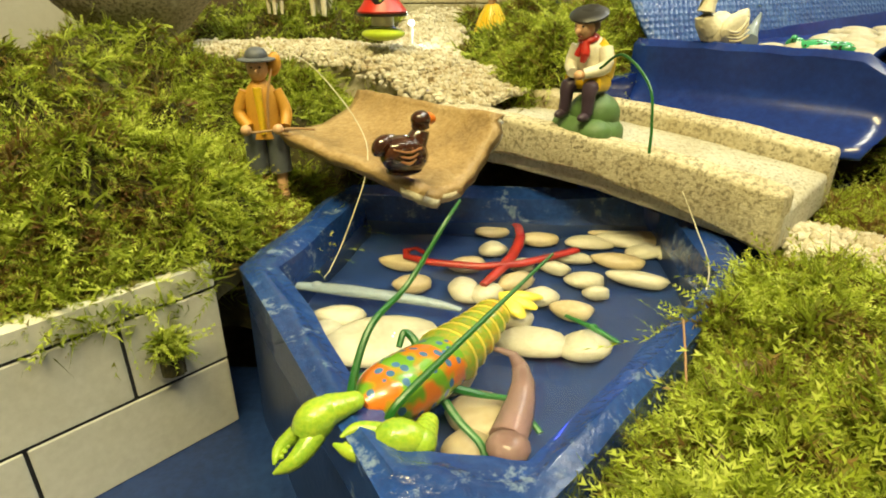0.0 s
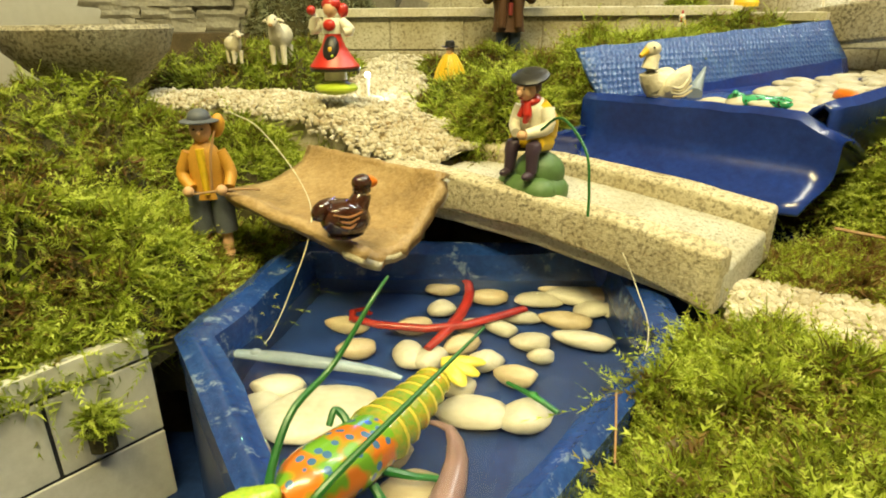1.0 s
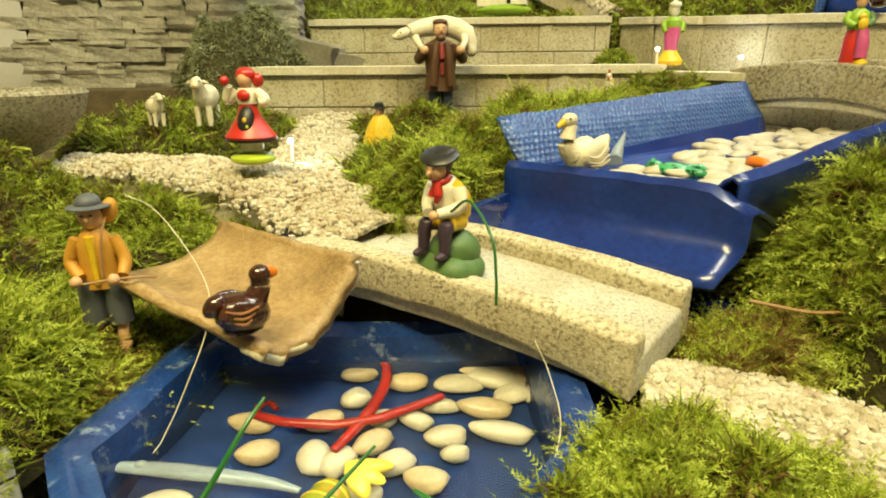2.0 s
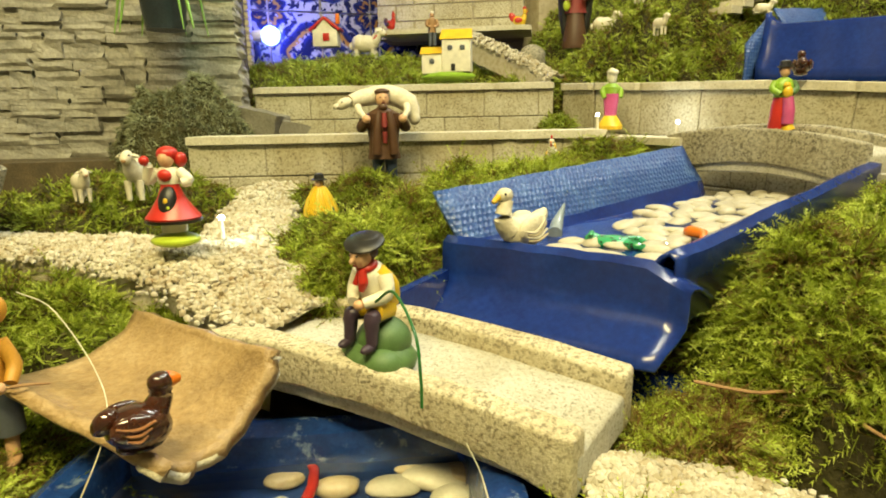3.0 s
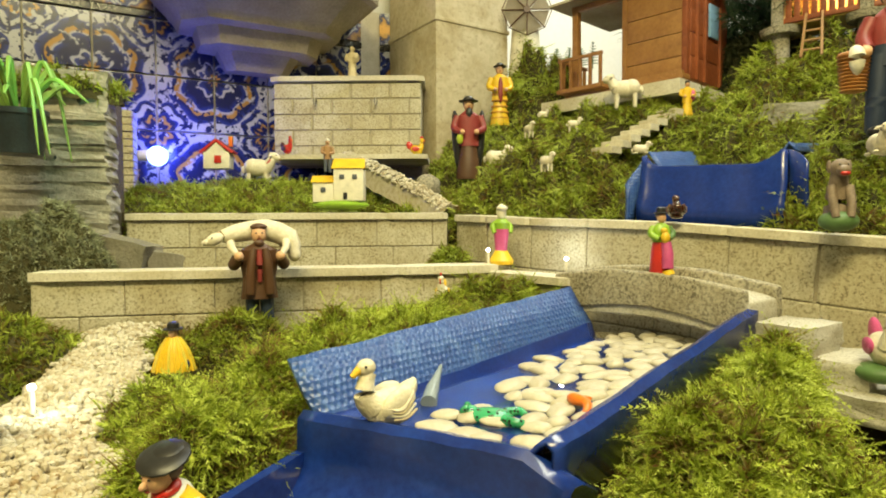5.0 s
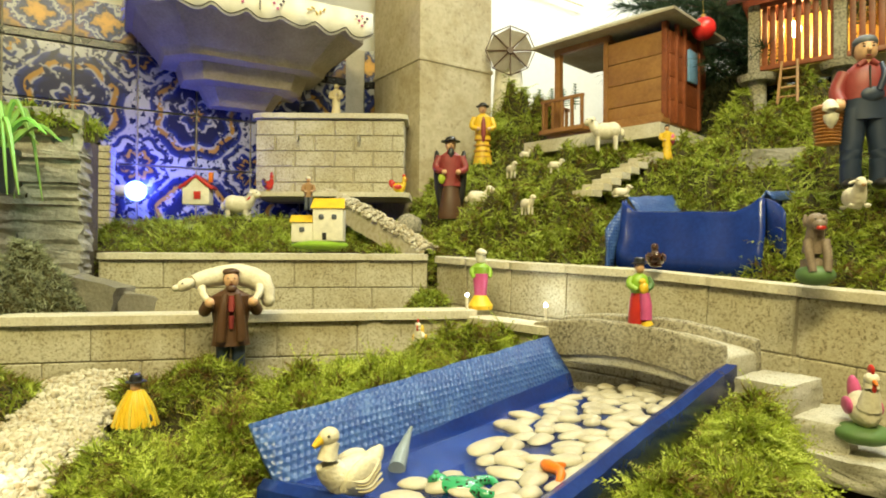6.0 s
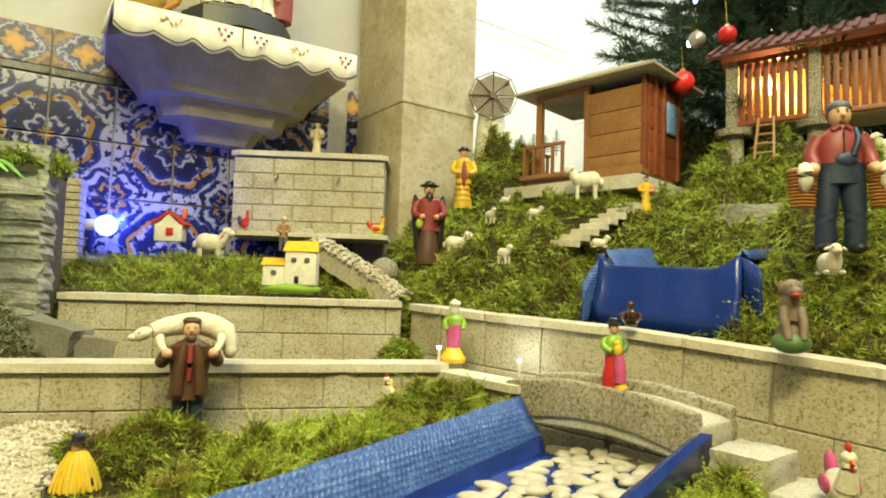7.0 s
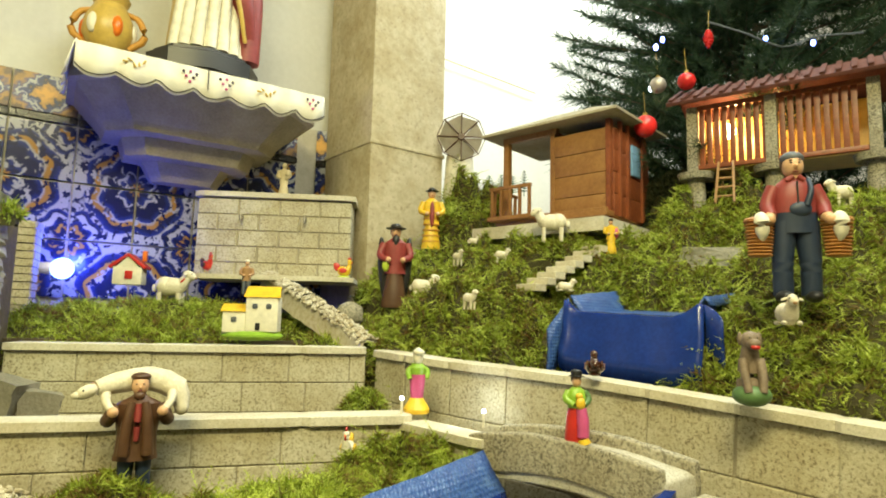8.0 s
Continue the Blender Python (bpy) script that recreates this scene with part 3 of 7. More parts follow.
    nt.links.new(c, p.inputs["Base Color"])
    p.inputs["Roughness"].default_value = 0.4 if border else 0.2
    bump(nt, p, wob, 0.08, 0.001)
    return m


AZULEJO, AZULEJO_EDGE = azulejo("glazed_tile", False), azulejo("border_tile", True)
GROUT = surface("grout", (0.46, 0.42, 0.33), (0.34, 0.3, 0.22), (0.56, 0.52, 0.42), 30, 300, 0.9)
BLACK_TILE = surface("black_tile", (0.012, 0.011, 0.010), (0.008, 0.008, 0.008), (0.025, 0.024, 0.022), 30, 300, 0.2)
tiled = thing("tile_wall", "blue, white and ochre glazed tiles on the wall", "tiled wall", kind="structure")
tiled.matrix_basis = pose(0.32, 1.963, 0, 0, 0, 15) @ pose(-0.32, -1.963, 0)
bm = bmesh.new()
box(bm, (-0.22, 1.974, 0.76), (1.32, 0.008, 0.64))
part("grout_bed", bm, GROUT, tiled, smooth=False)
tile_mesh, edge_mesh, line_mesh = unit_block("tile", 0.012), unit_block("tile", 0.012), unit_block("tile", 0.05)
tile_mesh.materials.append(AZULEJO), edge_mesh.materials.append(AZULEJO_EDGE), line_mesh.materials.append(BLACK_TILE)
for i in range(-6, 4):
    x = -0.049 + TILE * (i + 0.5)
    if x > 0.42:
        continue
    for k in range(-2, 1):
        piece("tile", tile_mesh, tiled, (x, 1.966, 0.822 + TILE * (k + 0.5)), (TILE - 0.005, 0.012, TILE - 0.005))
    piece("tile", line_mesh, tiled, (x, 1.966, 0.973), (TILE - 0.002, 0.014, 0.018))
    piece("tile", edge_mesh, tiled, (x, 1.966, 1.030), (TILE - 0.005, 0.012, 0.092))
# return of the tiling beside the pillar
for k in range(-2, 1):
    piece("tile", tile_mesh, tiled, (0.462, 1.945, 0.822 + TILE * (k + 0.5)), (0.075, 0.012, TILE - 0.003), -35)
piece("tile", line_mesh, tiled, (0.462, 1.945, 0.973), (0.075, 0.014, 0.018), -35)
piece("tile", edge_mesh, tiled, (0.462, 1.945, 1.030), (0.075, 0.012, 0.092), -35)

# block pedestal below the tiles
ped = thing("block_pedestal", "pale stone block pedestal with a flat top slab and ledge", "pedestal", (0.322, 1.80, 0), -14.6, kind="structure")
bm = bmesh.new()
box(bm, (0, 0, 0.70), (0.376, 0.16, 0.20))
part("mortar_core", bm, MORTAR, ped, smooth=False)
bl = unit_block("block", 0.03)
bl.materials.append(BLOCK)
cp = unit_block("cap_stone", 0.06)
cp.materials.append(CAP)
for k in range(5):
    z = 0.622 + k * 0.040
    at = -0.19 - (k % 2) * 0.05
    while at < 0.19:
        a, b = max(at, -0.19), min(at + 0.10, 0.19)
        if b - a > 0.01:
            piece("block", bl, ped, ((a + b) / 2, 0, z), (b - a - 0.002, 0.166, 0.038))
        at += 0.10
piece("cap_stone", cp, ped, (0, 0, 0.812), (0.395, 0.18, 0.014))
piece("ledge", cp, ped, (0.03, -0.15, 0.598), (0.36, 0.16, 0.012))
TAP = surface("dull_metal", (0.35, 0.33, 0.28), (0.2, 0.19, 0.16), (0.5, 0.48, 0.42), 60, 300, 0.35, 0.1, 0.001, 0.5, 0, 0.9)
for x in (-0.08, 0.075):
    bm = bmesh.new()
    cone(bm, (0, 0, 0), (0, -0.018, -0.004), 0.004, 0.004)
    cone(bm, (0, -0.016, 0.004), (0, -0.018, -0.012), 0.0035, 0.0028)
    part("spout", bm, TAP, ped, "small metal spout", place=pose(x, -0.083, 0.755))

# corbel with altar cloth
corb = thing("stone_corbel", "moulded stone corbel shelf on the wall", "shelf", (0.054, 1.950, 0), 14.3, kind="structure")
bm = bmesh.new()
prof = [(0.845, 0.080, 0.11), (0.888, 0.105, 0.14), (0.890, 0.148, 0.185), (0.898, 0.150, 0.188), (0.930, 0.160, 0.20), (0.932, 0.196, 0.24), (0.942, 0.200, 0.244), (0.950, 0.204, 0.25), (1.012, 0.262, 0.33), (1.016, 0.278, 0.345), (1.064, 0.278, 0.345)]
rings = []
for z, w, d in prof:
    cut = 0.28 * w
    ring = [(-w, 0.10), (-w, -d + cut), (-w + cut, -d), (w - cut, -d), (w, -d + cut), (w, 0.10)]
    rings.append([bm.verts.new((x, y, z)) for x, y in ring])
for a, b in zip(rings, rings[1:]):
    for k in range(5):
        bm.faces.new((a[k], a[k + 1], b[k + 1], b[k]))
bm.faces.new(list(reversed(rings[0]))), bm.faces.new(rings[-1])
bmesh.ops.recalc_face_normals(bm, faces=bm.faces[:])
part("moulding", bm, CORBEL, corb, smooth=False)

# ---- white painted brick wall beside the lower pond ----
bw = thing("painted_brick_wall", "white painted low wall with black drawn brick joints", "wall", kind="structure")
A, Bv = Vector((-0.127, 0.351, 0)), Vector((-0.26, 0.185, 0))
d = (Bv - A).normalized()
turn = math.degrees(math.atan2(d.y, d.x))
inn = Vector((d.y, -d.x, 0))
wb = unit_block("brick", 0.012)
wb.materials.append(BRICK_WHITE)
bm = bmesh.new()
core = A + d * 0.11 + inn * 0.02
box(bm, (core.x, core.y, 0.1), (0.216, 0.036, 0.19), (0, 0, turn))
part("black_joints", bm, BLACK_LINE, bw, smooth=False)
z = 0.197
for k, (h, first) in enumerate(((0.017, 0.115), (0.051, 0.058), (0.051, 0.115))):
    at = first - 0.115
    while at < 0.22:
        a, b = max(at, 0), min(at + 0.115, 0.22)
        if b - a > 0.006:
            p = A + d * ((a + b) / 2) + inn * 0.02
            piece("brick", wb, bw, (p.x, p.y, z - h / 2), (b - a - 0.0022, 0.0385, h - 0.0022), turn)
        at += 0.115
    z -= h

# ---- lower pond basin ----
POND_PAINT = surface("worn_pond_paint", (0.012, 0.045, 0.21), (0.007, 0.022, 0.11), (0.022, 0.08, 0.30), 22, 240, 0.22, 0.5, 0.0015, 0.5, 0.3)
wn, wp = POND_PAINT.node_tree, POND_PAINT.node_tree.nodes["Principled BSDF"]
wn.links.new(mixc(wn, ramp(wn, noise_of(wn, 70, 6, 0.7), [(0.57, (0, 0, 0)), (0.66, (0.75, 0.75, 0.75))]), wp.inputs["Base Color"].links[0].from_socket, (0.22, 0.30, 0.42)), wp.inputs["Base Color"])
POND = [(-0.108, 0.347), (0.004, 0.178), (0.052, 0.176), (0.186, 0.352), (0.185, 0.50), (-0.08, 0.50)]
basin = thing("lower_pond_basin", "blue painted pond basin with worn wet rim", "pond", kind="structure")
bm = bmesh.new()
ctr = Vector((0.045, 0.35, 0))
inner = [(ctr + (Vector((x, y, 0)) - ctr) * 0.85) for x, y in POND]
floor_in = [(ctr + (Vector((x, y, 0)) - ctr) * 0.80) for x, y in POND]
loops = []
for pts, z in ((POND, 0.03), (POND, 0.197), ([(ctr + (Vector((x, y, 0)) - ctr) * 0.94)[:2] for x, y in POND], 0.2005), ([p[:2] for p in inner], 0.196), ([p[:2] for p in floor_in], 0.146)):
    loops.append([bm.verts.new((p[0], p[1], z)) for p in pts])
for a, b in zip(loops, loops[1:]):
    for k in range(6):
        bm.faces.new((a[k], a[(k + 1) % 6], b[(k + 1) % 6], b[k]))
bm.faces.new(loops[-1])
bmesh.ops.subdivide_edges(bm, edges=bm.edges[:], cuts=5, use_grid_fill=True)
bmesh.ops.recalc_face_normals(bm, faces=bm.faces[:])
rough_up(bm, 0.003, 60)
rough_up(bm, 0.0012, 170)
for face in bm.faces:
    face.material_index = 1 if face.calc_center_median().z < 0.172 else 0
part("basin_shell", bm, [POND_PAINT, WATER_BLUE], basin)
bm = bmesh.new()
bm.faces.new([bm.verts.new((p[0], p[1], 0.180)) for p in [ctr + (Vector((x, y, 0)) - ctr) * 0.86 for x, y in POND]])
wat = part("water", bm, WATER, None, smooth=False)
wat.visible_shadow = False
tagged(wat, "clear shallow water in the lower pond", "water", kind="structure")
slab("blue_base_sheet", (-0.05, 0.2, 0.070), (0.5, 0.42, 0.018), WATER_BLUE, "blue painted board under the pond", "ground")

# ---- upper pond: long blue plastic trough ----
U = Vector((0.355, 0.246, 0.02)).normalized()
S = Vector((0.757, -0.653, 0)).normalized()


def trough(name, label, origin, u, s, length, sections, front_drop):
    t = thing(name, label, "pond")
    bm = bmesh.new()
    n = 26
    rows = []
    for i in range(n + 1):
        run = length * i / n
        o = Vector(origin) + u * run
        row = []
        for a, h in sections:
            if h < -0.015:
                h -= 0.9 * u.z * run
            if a > 0.186:
                h += 0.052 * run * (0.6 if a < 0.195 else 1.0)
                a += 0.030 * run
            row.append(bm.verts.new(o + s * a + Vector((0, 0, h + 0.002 * noise.noise(Vector((i * 0.5, a * 60, h * 40)))))))
        rows.append(row)
    for a, b in zip(rows, rows[1:]):
        for k in range(len(sections) - 1):
            bm.faces.new((a[k], b[k], b[k + 1], a[k + 1])).material_index = 1 if k < 2 else 0
    bmesh.ops.recalc_face_normals(bm, faces=bm.faces[:])
    sh = part("trough_sheet", bm, [BLUE, BLUE_WORN], t)
    so = sh.modifiers.new("thick", "SOLIDIFY")
    so.thickness = 0.003
    bm = bmesh.new()
    rows = []
    for a in front_drop["across"]:
        row = []
        flare = max(0.0, a - 0.188) / 0.05
        for f, z in front_drop["profile"]:
            z = z * (1 - 0.12 * flare) - 0.024 * flare * (1 - min(1.0, max(0.0, -z) / 0.07)) + 0.0016 * noise.noise(Vector((a * 45, z * 60, 2)))
            p = Vector(origin) + s * a - u * (f + 0.006 * flare) + Vector((0, 0, z))
            row.append(bm.verts.new(p))
        rows.append(row)
    for a, b in zip(rows, rows[1:]):
        for k in range(len(a) - 1):
            bm.faces.new((a[k], b[k], b[k + 1], a[k + 1]))
    bmesh.ops.recalc_face_normals(bm, faces=bm.faces[:])
    ap = part("front_apron", bm, BLUE, t)
    so = ap.modifiers.new("thick", "SOLIDIFY")
    so.thickness = 0.003
    return t


QUILT = BLUE_WORN.node_tree
pq = QUILT.nodes["Principled BSDF"]
vo = mk(QUILT, "ShaderNodeTexVoronoi", Scale=190.0)
vo.inputs["Randomness"].default_value = 0.1
gq = QUILT.nodes.new("ShaderNodeNewGeometry")
QUILT.links.new(gq.outputs["Position"], vo.inputs["Vector"])
bump(QUILT, pq, vo.outputs["Distance"], 0.7, 0.003)
trough("upper_pond_trough", "glossy blue plastic trough pond with a quilted side sheet", (0.160, 0.632, 0.30), U, S, 0.435,
       [(-0.004, 0.036), (0.010, 0.012), (0.024, -0.008), (0.034, -0.022), (0.182, -0.024), (0.192, -0.008), (0.198, 0.000), (0.203, 0.003), (0.207, -0.001), (0.206, -0.05)],
       dict(across=[0.012 + 0.0163 * k for k in range(14)],
            profile=[(-0.03, -0.02), (-0.012, -0.004), (0.0, 0.000), (0.006, -0.005), (0.007, -0.030), (0.009, -0.040), (0.018, -0.048), (0.034, -0.056), (0.048, -0.066)]))
bm = bmesh.new()
o = Vector((0.160, 0.632, 0.2930))
bm.faces.new([bm.verts.new(p) for p in (o + S * 0.024 + U * 0.004, o + S * 0.195 + U * 0.004, o + S * 0.195 + U * 0.46 - Vector((0, 0, 0.018)), o + S * 0.024 + U * 0.46 - Vector((0, 0, 0.018)))])
wat = part("water", bm, WATER, None, smooth=False)
wat.visible_shadow = False
tagged(wat, "clear shallow water in the upper trough", "water", kind="structure")
# blue sheets behind and below the trough front
slab("blue_side_sheet", (0.152, 0.598, 0.215), (0.008, 0.12, 0.11), BLUE, "dark blue plastic sheet", "pond", -35)
slab("blue_under_sheet", (0.25, 0.515, 0.165), (0.20, 0.12, 0.05), BLUE, "dark blue plastic sheet under the trough", "pond", 35)


# ---- little granite bridges ----
def bridge(label, near_left, near_right, far_left, far_right, rise, thick, under, parapet, stone):
    """A shallow arched channel slab between four upper corners: deck and two side walls."""
    nl, nr, fl, fr = (Vector(v) for v in (near_left, near_right, far_left, far_right))
    br = thing("stone_bridge", label, "bridge", nl)
    n = 22

    def strip(g0, g1, low, hi, ragged):
        bm = bmesh.new()
        rows = []
        for i in range(n + 1):
            f = i / n
            row = []
            for g, top in ((g0, 0), (g0, 1), (g1, 1), (g1, 0)):
                p = nl.lerp(nr, f).lerp(fl.lerp(fr, f), g) - nl
                p.z += rise * (1 - (2 * f - 1) ** 2) + hi
                if not top:
                    p.z -= thick + low * (2 * f - 1) ** 2
                row.append(bm.verts.new(p))
            rows.append(row)
        for p, q in zip(rows, rows[1:]):
            for k in range(4):
                bm.faces.new((p[k], q[k], q[(k + 1) % 4], p[(k + 1) % 4]))
        bm.faces.new(rows[0]), bm.faces.new(list(reversed(rows[-1])))
        bmesh.ops.recalc_face_normals(bm, faces=bm.faces[:])
        edges = [e for e in bm.edges if e.calc_face_angle(0) > 0.6]
        bmesh.ops.bevel(bm, geom=edges, offset=0.0034, segments=3, affect="EDGES", profile=0.55)
        rough_up(bm, ragged, 110)
        rough_up(bm, ragged * 1.6, 24, 3.0)
        return bm

    part("deck", strip(0.06, 0.94, 0.0, -parapet, 0.0007), GRANITE_PATH, br, "pale worn granite deck")
    part("side_wall", strip(0.0, 0.19, under, 0.0, 0.0013), stone, br)
    part("side_wall", strip(0.81, 1.0, under, 0.0, 0.0013), stone, br)
    return br


bridge("speckled granite footbridge with low side walls", (-0.016, 0.522, 0.258), (0.209, 0.384, 0.231), (0.050, 0.607, 0.262), (0.269, 0.447, 0.247), 0.006, 0.026, 0.013, 0.013, GRANITE)
bridge("weathered grey granite footbridge with low side walls", (0.508, 0.914, 0.372), (0.643, 0.716, 0.364), (0.575, 0.945, 0.376), (0.7135, 0.7347, 0.368), 0.013, 0.044, 0.008, 0.013, GRANITE_GREY)

# ---- clay channel ----
ch = thing("clay_channel", "yellow-brown half-round clay water channel with a worn whitish lip", "channel", (-0.108, 0.518, 0.262), -36)


def channel_shell(f0, f1, steps, grow, ragged):
    bm = bmesh.new()
    rows = []
    for i in range(steps + 1):
        f = f0 + (f1 - f0) * i / steps
        row = []
        for k in range(17):
            a = math.pi * (0.02 + 0.96 * k / 16)
            w = 0.051 - 0.014 * f + grow
            side = math.cos(a)
            x = f * 0.158 + ragged * 0.006 * noise.noise(Vector((k * 0.6, f * 3, 3))) * f
            flat = 0.70 + 0.30 * math.sin(a)
            row.append(bm.verts.new((x, side * w, -math.sin(a) * flat * 0.021 - grow - 0.013 * f + (0.003 + 0.013 * f) * side)))
        rows.append(row)
    for a, b in zip(rows, rows[1:]):
        for k in range(16):
            bm.faces.new((a[k], a[k + 1], b[k + 1], b[k]))
    bmesh.ops.recalc_face_normals(bm, faces=bm.faces[:])
    rough_up(bm, 0.0022, 45)
    rough_up(bm, 0.0008, 140)
    return bm


sh = part("channel_shell", channel_shell(0.0, 1.0, 22, 0.0, 1.0), CLAY, ch)
so = sh.modifiers.new("thick", "SOLIDIFY")
so.thickness, so.offset = 0.008, 1.0
sh = part("mortar_lip", channel_shell(0.90, 0.995, 4, 0.0035, 1.0), CAP, ch, "whitish mortar crust under the lip")
so = sh.modifiers.new("thick", "SOLIDIFY")
so.thickness, so.offset = 0.006, 1.0

# ---- third trough on the hillside ----
t3 = thing("hill_pond_trough", "dark blue plastic trough set in the mossy hillside", "pond")
FL, FR = Vector((0.726, 1.046, 0.553)), Vector((0.846, 0.868, 0.544))
side = FR - FL
back = Vector((0.20, 0.13, 0.02))


def sheet(name, rows, material, label=""):
    bm = bmesh.new()
    net = [[bm.verts.new(p) for p in row] for row in rows]
    for a, b in zip(net, net[1:]):
        for k in range(len(a) - 1):
            bm.faces.new((a[k], b[k], b[k + 1], a[k + 1]))
    bmesh.ops.recalc_face_normals(bm, faces=bm.faces[:])
    rough_up(bm, 0.0022, 28)
    ob = part(name, bm, material, t3, label)
    so = ob.modifiers.new("thick", "SOLIDIFY")
    so.thickness = 0.003


def lip(f):
    return float(np.interp(f, (0.0, 0.05, 0.10, 0.80, 0.90, 0.97, 1.0), (0.0, -0.013, -0.018, -0.018, -0.008, 0.004, 0.0)))


sheet("front_sheet", [[FL + side * f + back * t + Vector((0, 0, lip(f) * (1.0 if z > -0.05 else 0.6) + z)) for t, z in ((0.10, -0.010), (0.05, -0.001), (0.0, -0.002), (-0.015, -0.010), (-0.03, -0.045), (-0.09, -0.075), (-0.10, -0.105))] for f in [k / 24 for k in range(25)]], BLUE, "smooth blue front with a rolled lip")
sheet("trough_sheet", [[FL + side * f + back * t + Vector((0, 0, z)) for f, z in ((0.0, 0.004), (0.06, -0.016), (0.12, -0.030), (0.82, -0.030), (0.92, -0.012), (0.98, 0.008), (1.02, -0.004))] for t in [0.08 + 0.092 * k for k in range(11)]], BLUE_WORN, "quilted blue trough sheet")
sheet("side_wing", [[FL + side * (-0.06 * q) + back * (-0.20 * q + 0.05) + Vector((0, 0, -0.012 * q - 0.095 * z * (0.6 + 0.4 * q) - 0.035 * q)) for z in (0.0, 0.33, 0.66, 1.0)] for q in [k / 6 for k in range(7)]], BLUE_WORN, "quilted blue side sheet")
sheet("side_wing", [[FR + side * (0.14 * q) + back * (0.02 - 0.12 * q) + Vector((0, 0, 0.006 * math.sin(q * 3) - 0.02 * q - 0.085 * z)) for z in (0.0, 0.33, 0.66, 1.0)] for q in [k / 6 for k in range(7)]], BLUE, "curled blue side sheet")

# ---- slate wall with a narrow brick pier ----
sw = thing("slate_wall", "dry-stacked grey and brown slate stone wall", "wall", kind="structure")
bm = bmesh.new()
box(bm, (-0.40, 1.36, 0.45), (0.50, 0.12, 0.46))
part("wall_core", bm, SOIL, sw, smooth=False)
stones = []
for k in range(5):
    bm = bmesh.new()
    box(bm, (0, 0, 0), (1, 1, 1))
    bmesh.ops.subdivide_edges(bm, edges=bm.edges[:], cuts=2, use_grid_fill=True)
    rough_up(bm, 0.13, 1.7, k * 5.1)
    me = bpy.data.meshes.new("slate_stone")
    bm.to_mesh(me)
    bm.free()
    me.materials.append(SLATE)
    stones.append(me)
rnd = random.Random(5)
z = 0.26
while z < 0.675:
    h = rnd.uniform(0.012, 0.030)
    x = -0.135
    while x > -0.62:
        w = rnd.uniform(0.035, 0.10)
        piece("slate_stone", stones[rnd.randrange(5)], sw, (x - w / 2, 1.295 + rnd.uniform(-0.006, 0.006), z + h / 2), (w, 0.06, h * 1.02), rnd.uniform(-3, 3))
        x -= w + 0.001
    y = 1.30
    z += h
pier = thing("brick_pier", "narrow pier of thin grey bricks", "pier", (-0.224, 1.70, 0), 6, kind="structure")
th = unit_block("brick", 0.05)
th.materials.append(BLOCK)
z = 0.44
while z < 0.70:
    piece("brick", th, pier, (0, rnd.uniform(-0.002, 0.002), z + 0.008), (0.062, 0.07, 0.015), rnd.uniform(-1.5, 1.5))
    z += 0.0165

# ==== gravel paths ====
gravel_patch("path of crushed white stone", [(-0.34, 0.83), (-0.19, 0.735), (-0.075, 0.66), (0.01, 0.60), (0.055, 0.555)], [0.04, 0.05, 0.055, 0.06, 0.045], [0.268, 0.278, 0.278, 0.262, 0.250], 9000, 0.0027, 2, 0.06)
gravel_patch("path of crushed white stone", [(-0.045, 0.66), (-0.045, 0.78), (-0.05, 0.90), (-0.05, 1.04)], [0.05, 0.045, 0.045, 0.055], [0.268, 0.275, 0.28, 0.30], 3600, 0.0034, 3, 0.05)
gravel_patch("path of crushed white stone", [(0.225, 0.405), (0.28, 0.385), (0.33, 0.34), (0.40, 0.28)], [0.03, 0.038, 0.042, 0.05], [0.192, 0.19, 0.185, 0.18], 6000, 0.0026, 4, 0.05)
gravel_patch("narrow white gravel path between moss", [(0.29, 1.66), (0.33, 1.54), (0.40, 1.40), (0.46, 1.29)], [0.02, 0.02, 0.018, 0.022], [0.605, 0.575, 0.515, 0.464], 1700, 0.0036, 5, 0.04)

# ==== moss ====
moss_mound("thick green moss bank above the painted wall", (-0.222, 0.372), (0.092, 0.125), -38, 0.196, 0.052, (-0.05, 0.10), 46000, (0.010, 0.0011), seed=2, skirt=0.025, shoots=0.1)
moss_mound("green moss bank where the boy stands", (-0.165, 0.475), (0.10, 0.075), 5, 0.182, 0.028, (-0.25, 0.15), 30000, (0.009, 0.0010), seed=3, skirt=0.05, shoots=0.09)
moss_mound("brown-green moss hanging over the pond edge", (-0.135, 0.430), (0.060, 0.026), -32, 0.184, 0.020, (-0.1, 0.1), 14000, (0.009, 0.0010), FROND_BROWN, seed=41, skirt=0.04, shoots=0.1)
moss_mound("withered brown moss roots hanging over the painted wall", (-0.190, 0.318), (0.075, 0.012), 51, 0.186, 0.014, (0, 0), 9000, (0.010, 0.0009), FROND_BROWN, seed=61, skirt=0.035, shoots=0.05)
moss_mound("small tuft of moss hanging on the painted wall", (-0.148, 0.322), (0.007, 0.005), 51, 0.162, 0.010, (0, 0), 900, (0.007, 0.0010), seed=62, skirt=0.02, shoots=0.1)
moss_mound("green moss bank on the left", (-0.34, 0.50), (0.14, 0.12), 0, 0.205, 0.075, (0, 0.1), 32000, (0.010, 0.0012), seed=42, skirt=0.08, shoots=0.09)
moss_mound("strip of short green moss", (-0.165, 0.608), (0.14, 0.048), -18, 0.228, 0.036, (0, 0), 28000, (0.008, 0.0010), seed=4, skirt=0.09, shoots=0.07)
moss_mound("green moss bank beside the stone bowl", (-0.36, 0.68), (0.14, 0.07), -10, 0.235, 0.05, (0, 0), 18000, (0.010, 0.0012), seed=43, skirt=0.09, shoots=0.07)
